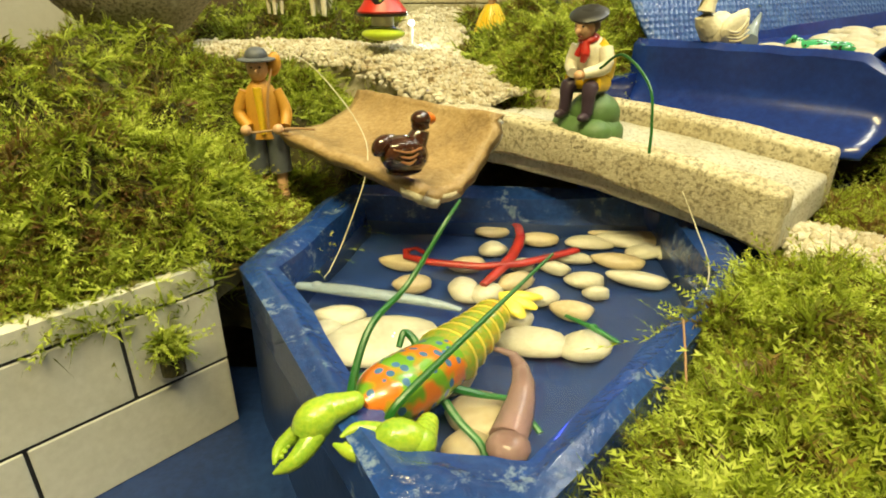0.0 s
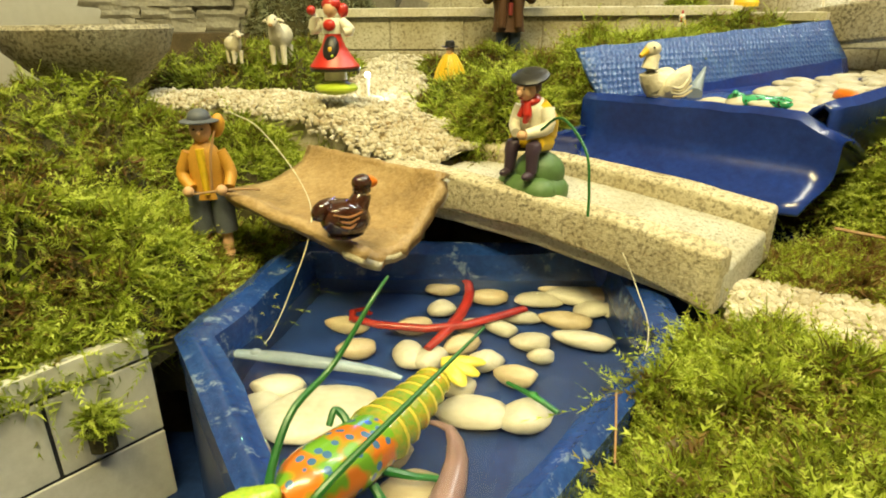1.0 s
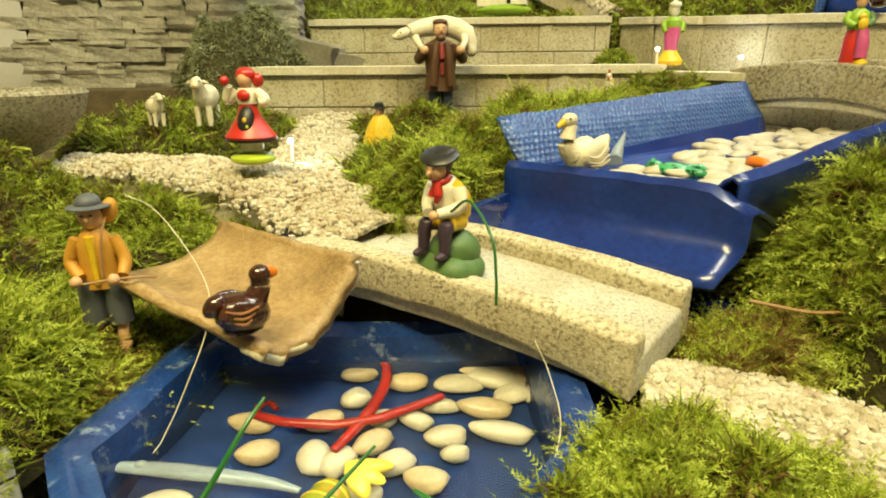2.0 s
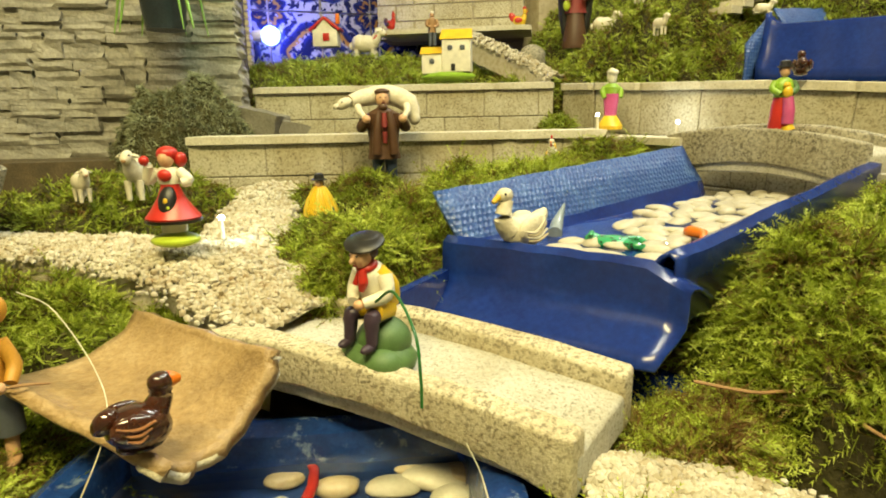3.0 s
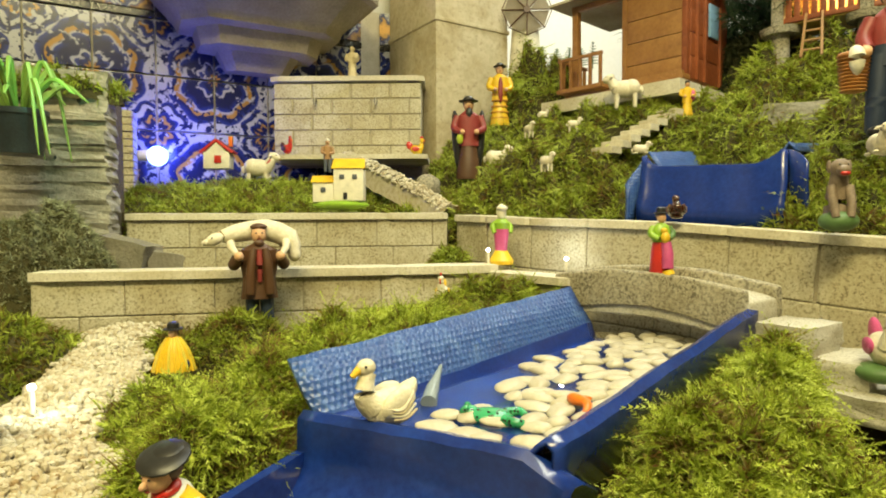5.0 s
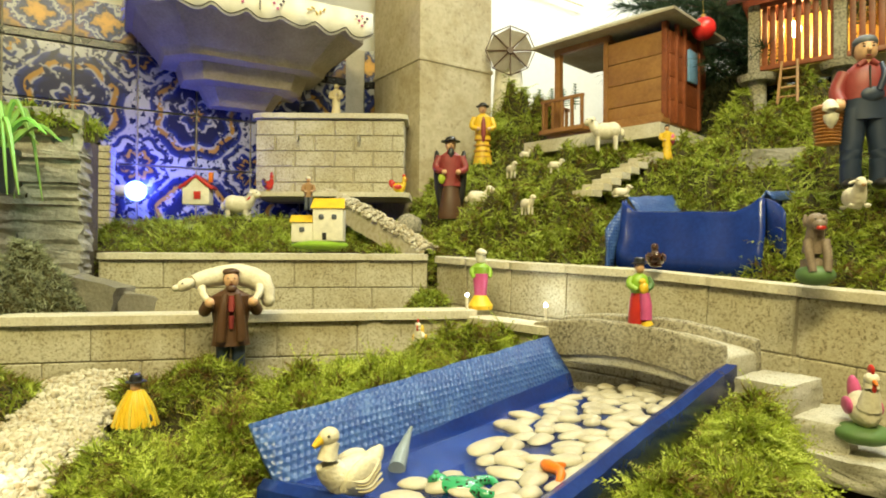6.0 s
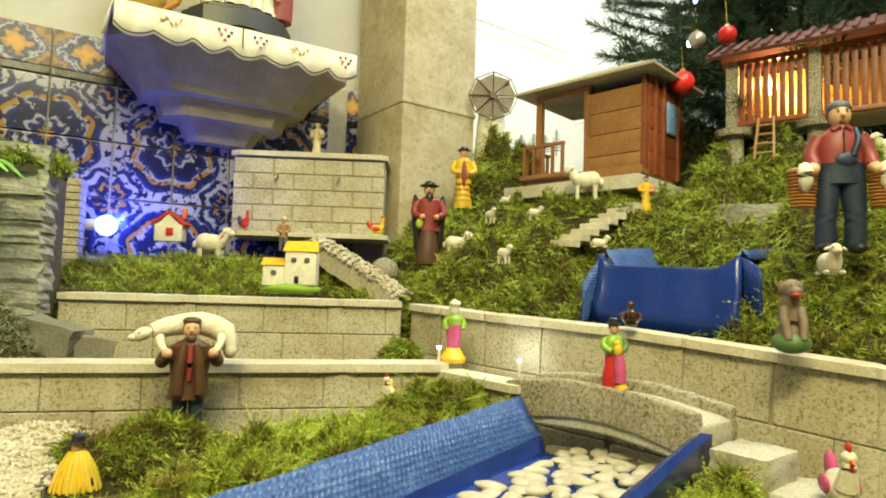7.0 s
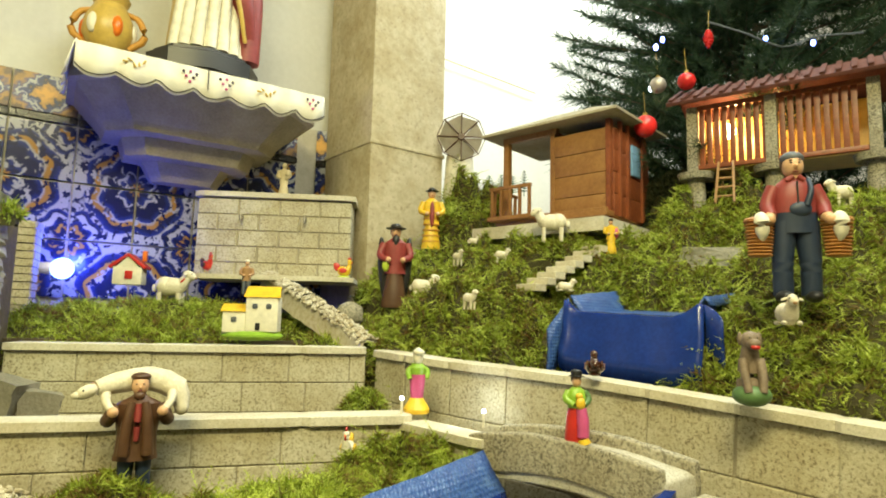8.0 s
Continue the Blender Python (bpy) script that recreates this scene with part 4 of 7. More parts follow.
moss_mound("dark moss behind the gravel", (-0.27, 0.92), (0.13, 0.07), -10, 0.262, 0.05, (0, 0), 14000, (0.011, 0.0013), seed=44, skirt=0.05, shoots=0.06)
moss_mound("green moss cushion beside the pond", (0.213, 0.282), (0.105, 0.080), 52, 0.180, 0.026, (0, 0), 44000, (0.010, 0.0011), seed=5, skirt=0.05, shoots=0.13)
moss_mound("green moss cushion beside the pond", (0.136, 0.190), (0.085, 0.056), 52, 0.180, 0.020, (0, 0), 26000, (0.010, 0.0011), seed=15, skirt=0.05, shoots=0.13)
# dead brown fronds, used here also as painted shade for the hollow
moss_mound("dry moss tuft browned for shade behind the bridge", (0.315, 0.450), (0.058, 0.040), 20, 0.182, 0.026, (0, 0), 16000, (0.011, 0.0010), FROND_BROWN, seed=6, shoots=0.12)
moss_mound("dense green moss cushion beside the trough", (0.475, 0.520), (0.125, 0.088), 28, 0.215, 0.080, (0, 0), 60000, (0.011, 0.0012), seed=7, skirt=0.1, shoots=0.12)
moss_mound("dense green moss cushion beside the trough", (0.580, 0.612), (0.08, 0.045), 35, 0.265, 0.048, (0, 0), 24000, (0.011, 0.0012), seed=17, skirt=0.1, shoots=0.1)
moss_mound("long green moss bank along the trough", (0.275, 0.815), (0.235, 0.078), 34, 0.282, 0.052, (0, 0), 74000, (0.011, 0.0012), seed=8, skirt=0.08, shoots=0.1)
moss_mound("green moss cushion beside the path", (0.100, 0.640), (0.080, 0.055), 55, 0.250, 0.048, (0, 0), 30000, (0.010, 0.0011), seed=9, skirt=0.08, shoots=0.1)
moss_mound("green moss beside the gravel path", (0.045, 0.745), (0.045, 0.10), 0, 0.258, 0.030, (0, 0), 14000, (0.010, 0.0012), seed=52, skirt=0.04, shoots=0.08)
moss_mound("green moss bank before the block wall", (0.435, 0.945), (0.10, 0.05), -30, 0.30, 0.052, (0, 0), 18000, (0.011, 0.0012), seed=19, skirt=0.08, shoots=0.09)
moss_mound("dark moss before the slate wall", (-0.23, 1.0), (0.15, 0.10), 0, 0.265, 0.055, (0, 0), 22000, (0.012, 0.0015), FROND_FAR, seed=10)
moss_mound("moss around the path by the wall", (0.07, 0.985), (0.10, 0.05), 20, 0.275, 0.040, (0, 0), 12000, (0.011, 0.0013), FROND_FAR, seed=11)
moss_mound("moss lawn on the back terrace", (0.08, 1.53), (0.31, 0.175), 0, 0.475, 0.040, (0.0, 0.26), 56000, (0.012, 0.0015), FROND_FAR, seed=12, skirt=0.1, shoots=0.05)
moss_mound("moss lawn on the back terrace", (0.45, 1.42), (0.10, 0.14), -20, 0.460, 0.04, (0.1, 0.28), 14000, (0.012, 0.0015), FROND_FAR, seed=13, skirt=0.1, shoots=0.05)
moss_mound("mossy hillside", (0.66, 1.27), (0.22, 0.15), -25, 0.46, 0.085, (0.25, 0.35), 60000, (0.013, 0.0016), FROND_FAR, seed=14, lump=0.62, skirt=0.2, shoots=0.05)
moss_mound("mossy hillside below the wooden hut", (0.79, 1.47), (0.25, 0.16), -25, 0.575, 0.08, (0.2, 0.35), 46000, (0.014, 0.0018), FROND_FAR, seed=16, lump=0.62, skirt=0.3, shoots=0.05)
moss_mound("mossy hillside at the pillar foot", (0.66, 1.66), (0.16, 0.09), -10, 0.585, 0.075, (0.2, 0.2), 20000, (0.014, 0.0018), FROND_FAR, seed=45, lump=0.62, skirt=0.3, shoots=0.05)
moss_mound("moss heap below the windmill", (0.83, 1.73), (0.12, 0.09), -25, 0.74, 0.12, (0.1, 0.2), 18000, (0.015, 0.0018), FROND_FAR, seed=46, lump=0.62, skirt=0.4, shoots=0.05)
moss_mound("mossy hillside below the granary", (1.03, 1.17), (0.20, 0.14), -35, 0.56, 0.09, (0.30, 0.35), 44000, (0.014, 0.0018), FROND_FAR, seed=18, lump=0.62, skirt=0.3, shoots=0.05)
moss_mound("mossy ground under the granary", (1.20, 1.17), (0.20, 0.10), -55, 0.69, 0.075, (0.15, 0.1), 30000, (0.014, 0.0018), FROND_FAR, seed=47, lump=0.62, skirt=0.3, shoots=0.05)
moss_mound("mossy slope on the terrace", (0.98, 0.80), (0.21, 0.16), -60, 0.475, 0.070, (0.40, 0.1), 60000, (0.013, 0.0014), FROND_FAR, seed=20, lump=0.62, skirt=0.2, shoots=0.06)
moss_mound("mossy slope behind the farmer", (1.17, 0.90), (0.16, 0.14), -50, 0.62, 0.08, (0.25, 0.1), 30000, (0.014, 0.0016), FROND_FAR, seed=48, lump=0.62, skirt=0.3, shoots=0.05)
moss_mound("dark shrub beside the hut", (1.27, 1.38), (0.14, 0.06), -30, 0.74, 0.13, (0, 0), 14000, (0.02, 0.0022), frond_material("dark_shrub", [(0.1, (0.02, 0.03, 0.012)), (0.5, (0.04, 0.05, 0.02)), (0.9, (0.09, 0.09, 0.04))]), seed=49, lump=0.5, skirt=0.2)
moss_mound("moss bank before the hut slab", (0.885, 1.415), (0.17, 0.06), 119, 0.655, 0.042, (0, 0), 20000, (0.013, 0.0016), FROND_FAR, seed=53, skirt=0.2, shoots=0.05)

# ==== pebbles ====
rnd = random.Random(11)
spots = []
# lower pond: loose heap of flat pebbles
for x, y, a, b, turn in [(0.105, 0.378, 0.009, 0.007, 10), (0.088, 0.357, 0.014, 0.010, -20), (0.070, 0.372, 0.012, 0.010, 30), (0.100, 0.395, 0.014, 0.011, 15), (0.128, 0.425, 0.020, 0.011, -8),
                         (0.135, 0.398, 0.021, 0.010, -12), (0.075, 0.460, 0.017, 0.011, 5), (0.112, 0.455, 0.018, 0.012, 0), (0.148, 0.440, 0.014, 0.011, 12), (0.040, 0.440, 0.012, 0.010, 60),
                         (0.022, 0.415, 0.015, 0.010, 30), (0.055, 0.392, 0.015, 0.010, 45), (0.022, 0.378, 0.010, 0.016, 10), (0.036, 0.374, 0.010, 0.014, -25), (-0.012, 0.385, 0.014, 0.011, 20),
                         (-0.022, 0.415, 0.018, 0.010, -10), (-0.050, 0.342, 0.016, 0.011, -5), (-0.020, 0.318, 0.034, 0.024, 20), (-0.055, 0.325, 0.012, 0.010, 30), (0.052, 0.345, 0.013, 0.010, 0),
                         (0.062, 0.322, 0.020, 0.014, -15), (0.090, 0.320, 0.016, 0.013, 30), (0.035, 0.262, 0.017, 0.019, 5), (0.014, 0.290, 0.020, 0.015, 40), (0.030, 0.238, 0.012, 0.015, 0),
                         (0.095, 0.428, 0.016, 0.007, -5), (0.155, 0.465, 0.016, 0.012, 0), (0.132, 0.520, 0.022, 0.014, 10), (0.124, 0.492, 0.024, 0.015, -6), (0.084, 0.503, 0.022, 0.013, 8), (0.181, 0.492, 0.018, 0.013, 0), (0.172, 0.442, 0.018, 0.012, 20), (0.142, 0.462, 0.024, 0.014, -4), (0.040, 0.475, 0.016, 0.013, 40), (0.130, 0.478, 0.018, 0.012, 20), (0.090, 0.485, 0.016, 0.011, -20), (0.060, 0.415, 0.010, 0.008, 10), (0.082, 0.412, 0.012, 0.008, -30)]:
    spots.append((x, y, 0.155, a, b, 0.009, turn))
pebbles("smooth white pebble lying in the lower pond", "pebbles in the lower pond", spots, [PEBBLE, PEBBLE, PEBBLE, PEBBLE_TAN], 3)
spots = []
o = Vector((0.160, 0.632, 0))
for i in range(18):
    for k in range(6):
        f = 0.028 + i * 0.0245 + rnd.uniform(-0.006, 0.006)
        a = 0.058 + k * 0.0235 + rnd.uniform(-0.005, 0.005) + (0.010 if i % 2 else 0)
        if a > 0.188 or (i < 1 and k < 2) or (i < 8 and k == 0) or (i < 5 and k == 1 and i > 1) or rnd.random() < 0.06:
            continue
        p = o + U * f + S * a
        spots.append((p.x, p.y, 0.2905 + f * 0.006 + rnd.uniform(0, 0.003), rnd.uniform(0.0115, 0.0185), rnd.uniform(0.0085, 0.0118), rnd.uniform(0.005, 0.0065), rnd.uniform(-50, 60)))
pebbles("smooth white pebble lying in the upper trough", "pebbles in the upper trough", spots, [PEBBLE, PEBBLE, PEBBLE, PEBBLE], 5)

# ==== paints ====
SKIN = paint("skin_paint", (0.62, 0.37, 0.20), 0.5)
YELLOW = paint("yellow_paint", (0.72, 0.46, 0.02))
OCHRE = paint("ochre_paint", (0.55, 0.27, 0.03), 0.5)
RED = paint("red_paint", (0.50, 0.025, 0.015), 0.35)
ORANGE = paint("orange_paint", (0.75, 0.18, 0.01), 0.3)
WHITE = paint("cream_paint", (0.74, 0.69, 0.54), 0.5)
WOOL = surface("cream_wool_paint", (0.68, 0.62, 0.46), (0.5, 0.44, 0.3), (0.78, 0.73, 0.58), 60, 250, 0.6, 0.6, 0.002)
BLACK = paint("black_paint", (0.015, 0.014, 0.013), 0.4)
GREYBLUE = paint("grey_blue_paint", (0.10, 0.11, 0.13), 0.55)
NAVY = paint("navy_paint", (0.018, 0.03, 0.06), 0.5)
BROWN = paint("brown_paint", (0.085, 0.038, 0.015), 0.45)
TAN = paint("tan_paint", (0.36, 0.20, 0.08), 0.5)
PURPLE = paint("dark_purple_paint", (0.05, 0.03, 0.05), 0.4)
GREEN = paint("green_paint", (0.09, 0.17, 0.05), 0.55)
BRIGHT = paint("bright_green_paint", (0.25, 0.42, 0.03), 0.4)
LIME = paint("lime_paint", (0.46, 0.58, 0.04), 0.35)
DARKGREEN = paint("dark_green_paint", (0.015, 0.12, 0.02), 0.35)
PINK = paint("pink_paint", (0.52, 0.08, 0.22), 0.4)
MAROON = paint("maroon_paint", (0.24, 0.035, 0.03), 0.5)
GOLD = paint("gold_paint", (0.55, 0.38, 0.08), 0.35)
STONE = paint("stone_figure_paint", (0.55, 0.46, 0.27), 0.6)
GLOSSBROWN = surface("glazed_brown", (0.045, 0.013, 0.006), (0.02, 0.007, 0.004), (0.09, 0.03, 0.012), 120, 300, 0.12, 0.1, 0.001, 0.6, 0.5)


class Figure:
    """Gathers coloured round forms into one mesh."""

    def __init__(self):
        self.bm, self.mats = bmesh.new(), []

    def m(self, material):
        if material not in self.mats:
            self.mats.append(material)
        return self.mats.index(material)

    def ball(self, c, r, material, rot=(0, 0, 0), seg=14, rings=9):
        ellipsoid(self.bm, c, r if isinstance(r, tuple) else (r, r, r), rot, self.m(material), seg, rings)
        return self

    def limb(self, pts, radii, material, seg=10):
        tube(self.bm, curve_pts(pts, 8) if len(pts) > 2 else pts, [float(v) for v in np.interp(np.linspace(0, 1, 9 if len(pts) > 2 else 2), np.linspace(0, 1, len(radii)), radii)], self.m(material), seg)
        return self

    def lathe(self, prof, material, squash=1.0, seg=18):
        idx = self.m(material)
        rows = []
        for z, r in prof:
            rows.append([self.bm.verts.new((r * math.cos(2 * math.pi * k / seg), squash * r * math.sin(2 * math.pi * k / seg), z)) for k in range(seg)])
        for a, b in zip(rows, rows[1:]):
            for k in range(seg):
                self.bm.faces.new((a[k], a[(k + 1) % seg], b[(k + 1) % seg], b[k])).material_index = idx
        self.bm.faces.new(list(reversed(rows[0]))).material_index = idx
        self.bm.faces.new(rows[-1]).material_index = idx
        return self

    def slab(self, c, s, material, rot=(0, 0, 0), bevel=0.0):
        box(self.bm, c, s, rot, self.m(material), bevel)
        return self

    def done(self, name, label, category, place, turn=0.0, scale=1.0, group=""):
        ob = part(name, self.bm, self.mats, place=pose(place[0], place[1], place[2], 0, 0, turn) @ Matrix.Scale(scale, 4))
        return tagged(ob, label, category, group)


def standing(f, h, coat, legs, hat=None, hair=BROWN, skin=SKIN, wide=1.0, skirt=False, brim=0.0, arms=True):
    """Fills f with a plain standing clay figure of height h that looks along -y."""
    u = h
    if skirt:
        f.lathe([(0.0, 0.15 * u), (0.04 * u, 0.155 * u), (0.25 * u, 0.12 * u), (0.48 * u, 0.085 * u * wide)], legs, 0.8)
    else:
        for s in (-1, 1):
            f.limb([(s * 0.065 * u, 0, 0.02 * u), (s * 0.062 * u, -0.005 * u, 0.25 * u), (s * 0.055 * u, 0, 0.48 * u)], [0.05 * u, 0.055 * u, 0.068 * u], legs)
            f.ball((s * 0.07 * u, -0.03 * u, 0.02 * u), (0.042 * u, 0.075 * u, 0.03 * u), BLACK)
    f.lathe([(0.40 * u, 0.125 * u * wide), (0.52 * u, 0.115 * u * wide), (0.66 * u, 0.135 * u * wide), (0.77 * u, 0.13 * u * wide), (0.82 * u, 0.06 * u), (0.84 * u, 0.04 * u)], coat, 0.68)
    for s in (-1, 1) if arms else ():
        f.limb([(s * 0.125 * u * wide, 0, 0.76 * u), (s * 0.17 * u * wide, -0.03 * u, 0.62 * u), (s * 0.10 * u, -0.12 * u, 0.56 * u)], [0.05 * u, 0.046 * u, 0.036 * u], coat)
        f.ball((s * 0.085 * u, -0.135 * u, 0.56 * u), 0.033 * u, skin)
    f.ball((0, -0.005 * u, 0.90 * u), (0.062 * u, 0.068 * u, 0.078 * u), skin)
    f.ball((0, -0.073 * u, 0.895 * u), (0.012 * u, 0.016 * u, 0.014 * u), skin)
    f.ball((0, 0.020 * u, 0.915 * u), (0.068 * u, 0.062 * u, 0.075 * u), hair)
    if skin is SKIN:
        for s in (-1, 1):
            f.ball((s * 0.024 * u, -0.062 * u, 0.915 * u), (0.009 * u, 0.006 * u, 0.007 * u), BLACK)
        f.ball((0, -0.066 * u, 0.868 * u), (0.018 * u, 0.006 * u, 0.005 * u), MAROON)
    if hat:
        f.ball((0, 0.0, 0.965 * u), (0.07 * u, 0.075 * u, 0.05 * u), hat)
        if brim:
            f.ball((0, 0.0, 0.95 * u), (brim * u, brim * u, 0.012 * u), hat)
    return f


def grassy_foot(f, r, h, material=GREEN):
    f.ball((0, 0, h * 0.3), (r, r * 0.85, h), material)
    return f


def thin_line(name, label, pts, radius, material, category):
    bm = bmesh.new()
    tube(bm, curve_pts(pts, 24), radius, 0, 6)
    return tagged(part(name, bm, material), label, category)


NYLON = paint("pale_nylon", (0.62, 0.58, 0.42), 0.3)

# fisherman seated on a green mound on the bridge
f = Figure()
f.ball((0, 0, 0.003), (0.030, 0.025, 0.016), GREEN).ball((0.003, 0.003, 0.016), (0.021, 0.019, 0.017), GREEN).ball((0.012, -0.010, 0.004), (0.016, 0.014, 0.012), GREEN).ball((-0.012, -0.004, 0.006), (0.016, 0.016, 0.012), GREEN)
for s, kx in ((-1, -0.010), (1, 0.009)):
    f.limb([(s * 0.006, 0.003, 0.037), (kx, -0.014, 0.038), (kx * 1.05, -0.016, 0.028), (kx * 1.1, -0.017, 0.019)], [0.0066, 0.0062, 0.0048, 0.0042], PURPLE)
    f.ball((kx * 1.1, -0.0205, 0.0175), (0.0038, 0.0075, 0.0034), PURPLE)
    f.limb([(s * 0.006, 0.004, 0.040), (kx, -0.0125, 0.0405)], [0.0085, 0.0072], YELLOW)
f.ball((0, 0.003, 0.039), (0.0125, 0.011, 0.010), YELLOW)
f.limb([(0, 0.003, 0.040), (0, 0.000, 0.054), (0, -0.005, 0.068), (0, -0.007, 0.073)], [0.0112, 0.0125, 0.0105, 0.005], WHITE, 14)
for s in (-1, 1):
    f.limb([(s * 0.006, 0.007, 0.044), (s * 0.0085, 0.003, 0.057), (s * 0.006, -0.004, 0.070)], [0.0075, 0.0082, 0.0048], YELLOW)
    f.limb([(s * 0.0115, -0.003, 0.066), (s * 0.0150, -0.006, 0.053), (s * 0.005, -0.018, 0.048)], [0.0056, 0.0052, 0.0038], WHITE)
f.ball((0.002, -0.0195, 0.047), (0.0042, 0.0038, 0.0036), SKIN)
f.ball((0, -0.008, 0.072), (0.0082, 0.0078, 0.0036), RED, (20, 0, 0)).limb([(0.0015, -0.014, 0.070), (0.003, -0.0155, 0.062), (0.001, -0.0155, 0.056)], [0.0028, 0.0036, 0.0020], RED).limb([(-0.001, -0.014, 0.069), (-0.004, -0.0155, 0.060)], [0.0022, 0.0024], RED)
f.ball((-0.001, -0.0125, 0.0795), (0.0072, 0.0078, 0.0088), SKIN, (24, 0, 0)).ball((-0.001, -0.0065, 0.0825), (0.0080, 0.0078, 0.0082), BROWN, (24, 0, 0))
f.ball((-0.001, -0.0205, 0.0775), (0.0016, 0.0030, 0.0022), SKIN, (24, 0, 0))
f.ball((-0.001, -0.0085, 0.0885), (0.0150, 0.0138, 0.0036), BLACK, (22, 6, 0)).ball((-0.001, -0.0060, 0.0900), (0.0105, 0.0095, 0.0040), BLACK, (22, 6, 0))
for s in (-1, 1):
    f.ball((-0.001 + s * 0.003, -0.0196, 0.0808), (0.0011, 0.0007, 0.0007), BLACK)
f.ball((-0.001, -0.0188, 0.0738), (0.0020, 0.0010, 0.0007), MAROON)
f.done("fisherman_figurine", "painted clay fisherman in black beret and red scarf on green mound", "figurine", (0.106, 0.478, 0.246), -42, 0.92)
thin_line("fishing_rod", "thin dark green rod held by the fisherman", [(0.106, 0.447, 0.296), (0.1166, 0.432, 0.306), (0.1265, 0.400, 0.293), (0.1285, 0.391, 0.272), (0.1285, 0.388, 0.256)], 0.0009, DARKGREEN, "fishing rod")

# boy fishing
f = Figure()
for s in (-1, 1):
    f.limb([(s * 0.008, -0.003, 0.002), (s * 0.008, 0, 0.022)], [0.0038, 0.0042], SKIN)
    f.limb([(s * 0.008, 0, 0.018), (s * 0.007, 0, 0.050)], [0.0080, 0.0085], GREYBLUE)
    f.ball((s * 0.009, -0.006, 0.002), (0.004, 0.008, 0.0025), SKIN)
f.lathe([(0.044, 0.0130), (0.050, 0.0122), (0.062, 0.0115), (0.074, 0.0118), (0.080, 0.0085), (0.085, 0.0042)], OCHRE, 0.72)
f.limb([(-0.001, -0.0080, 0.080), (0.000, -0.0088, 0.048)], [0.0030, 0.0022], YELLOW)
for s in (-1, 1):
    f.limb([(s * 0.0105, 0, 0.077), (s * 0.0160, -0.001, 0.062), (s * (0.0125 + 0.003 * s), -0.009, 0.053)], [0.0042, 0.0046, 0.0036], OCHRE)
    f.ball((s * 0.011, -0.014, 0.052), 0.0038, SKIN)
f.ball((0, -0.001, 0.092), (0.0072, 0.0078, 0.0088), SKIN).ball((0, 0.003, 0.095), (0.0078, 0.0072, 0.008), BROWN)
f.ball((0, 0, 0.1005), (0.0078, 0.0085, 0.0060), GREYBLUE).ball((0, 0, 0.098), (0.0135, 0.0140, 0.0018), GREYBLUE)
f.ball((0.0105, 0.004, 0.094), (0.0052, 0.0040, 0.0085), OCHRE, (0, 14, 0))
f.limb([(-0.010, -0.014, 0.050), (0.020, -0.013, 0.052), (0.036, -0.010, 0.050)], [0.0009, 0.0009, 0.0008], TAN, 6)
f.limb([(0.004, -0.011, 0.052), (0.006, -0.010, 0.075), (0.010, -0.006, 0.092)], [0.0010, 0.0009, 0.0008], TAN, 6)
for s in (-1, 1):
    f.ball((s * 0.0028, -0.0084, 0.0935), (0.0010, 0.0007, 0.0007), BLACK)
f.ball((0, -0.0092, 0.0910), (0.0014, 0.0016, 0.0018), SKIN)
f.done("boy_figurine", "painted clay fishing boy with ochre jacket and grey hat on moss", "figurine", (-0.126, 0.460, 0.202), 12, 1.0)
thin_line("fishing_line", "pale nylon fishing line from the boy's rod into the pond", [(-0.112, 0.480, 0.303), (-0.09, 0.475, 0.292), (-0.055, 0.444, 0.261), (-0.045, 0.423, 0.237), (-0.055, 0.39, 0.20), (-0.067, 0.372, 0.174)], 0.0004, NYLON, "fishing line")
thin_line("fishing_line", "pale nylon fishing line hanging from the bridge", [(0.152, 0.392, 0.232), (0.160, 0.382, 0.213), (0.158, 0.345, 0.20), (0.128, 0.285, 0.192), (0.096, 0.259, 0.186)], 0.00035, NYLON, "fishing line")
thin_line("dry_stalk", "thin dry straw stalk leaning on the pond rim", [(0.126, 0.284, 0.206), (0.121, 0.262, 0.203), (0.117, 0.245, 0.200)], 0.0005, TAN, "stalk")

# brown duck on the channel
ORANGE_TRIM = paint("faded_orange_trim", (0.30, 0.13, 0.05), 0.3)


def duck(label, place, turn, scale, body, beak, wing):
    f = Figure()
    f.ball((0, 0, 0.0105), (0.0115, 0.0150, 0.0110), body, (14, 0, 0)).ball((0, 0.0135, 0.0175), (0.0050, 0.0070, 0.0048), body, (-42, 0, 0)).ball((0, 0, 0.002), (0.009, 0.011, 0.003), body)
    for s in (-1, 1):
        f.ball((s * 0.0098, 0.003, 0.0130), (0.0032, 0.0115, 0.0075), wing, (14, 0, s * 5))
        for k in range(3):
            f.limb([(s * 0.0128, -0.004 + 0.002 * k, 0.0165 - 0.0028 * k), (s * 0.0130, 0.004, 0.0150 - 0.003 * k), (s * 0.0105, 0.012 - 0.001 * k, 0.0172 - 0.003 * k)], [0.0006, 0.0009, 0.0005], ORANGE_TRIM, 6)
    f.limb([(0, -0.008, 0.016), (0, -0.0115, 0.0225), (0, -0.0105, 0.0265)], [0.0066, 0.0050, 0.0050], body)
    f.ball((0, -0.0115, 0.0285), (0.0054, 0.0060, 0.0052), body)
    f.limb([(0, -0.0145, 0.0288), (0, -0.0175, 0.0282), (0, -0.0202, 0.0276)], [0.0040, 0.0034, 0.0020], beak)
    return f.done("duck_figurine", label, "figurine", place, turn, scale)


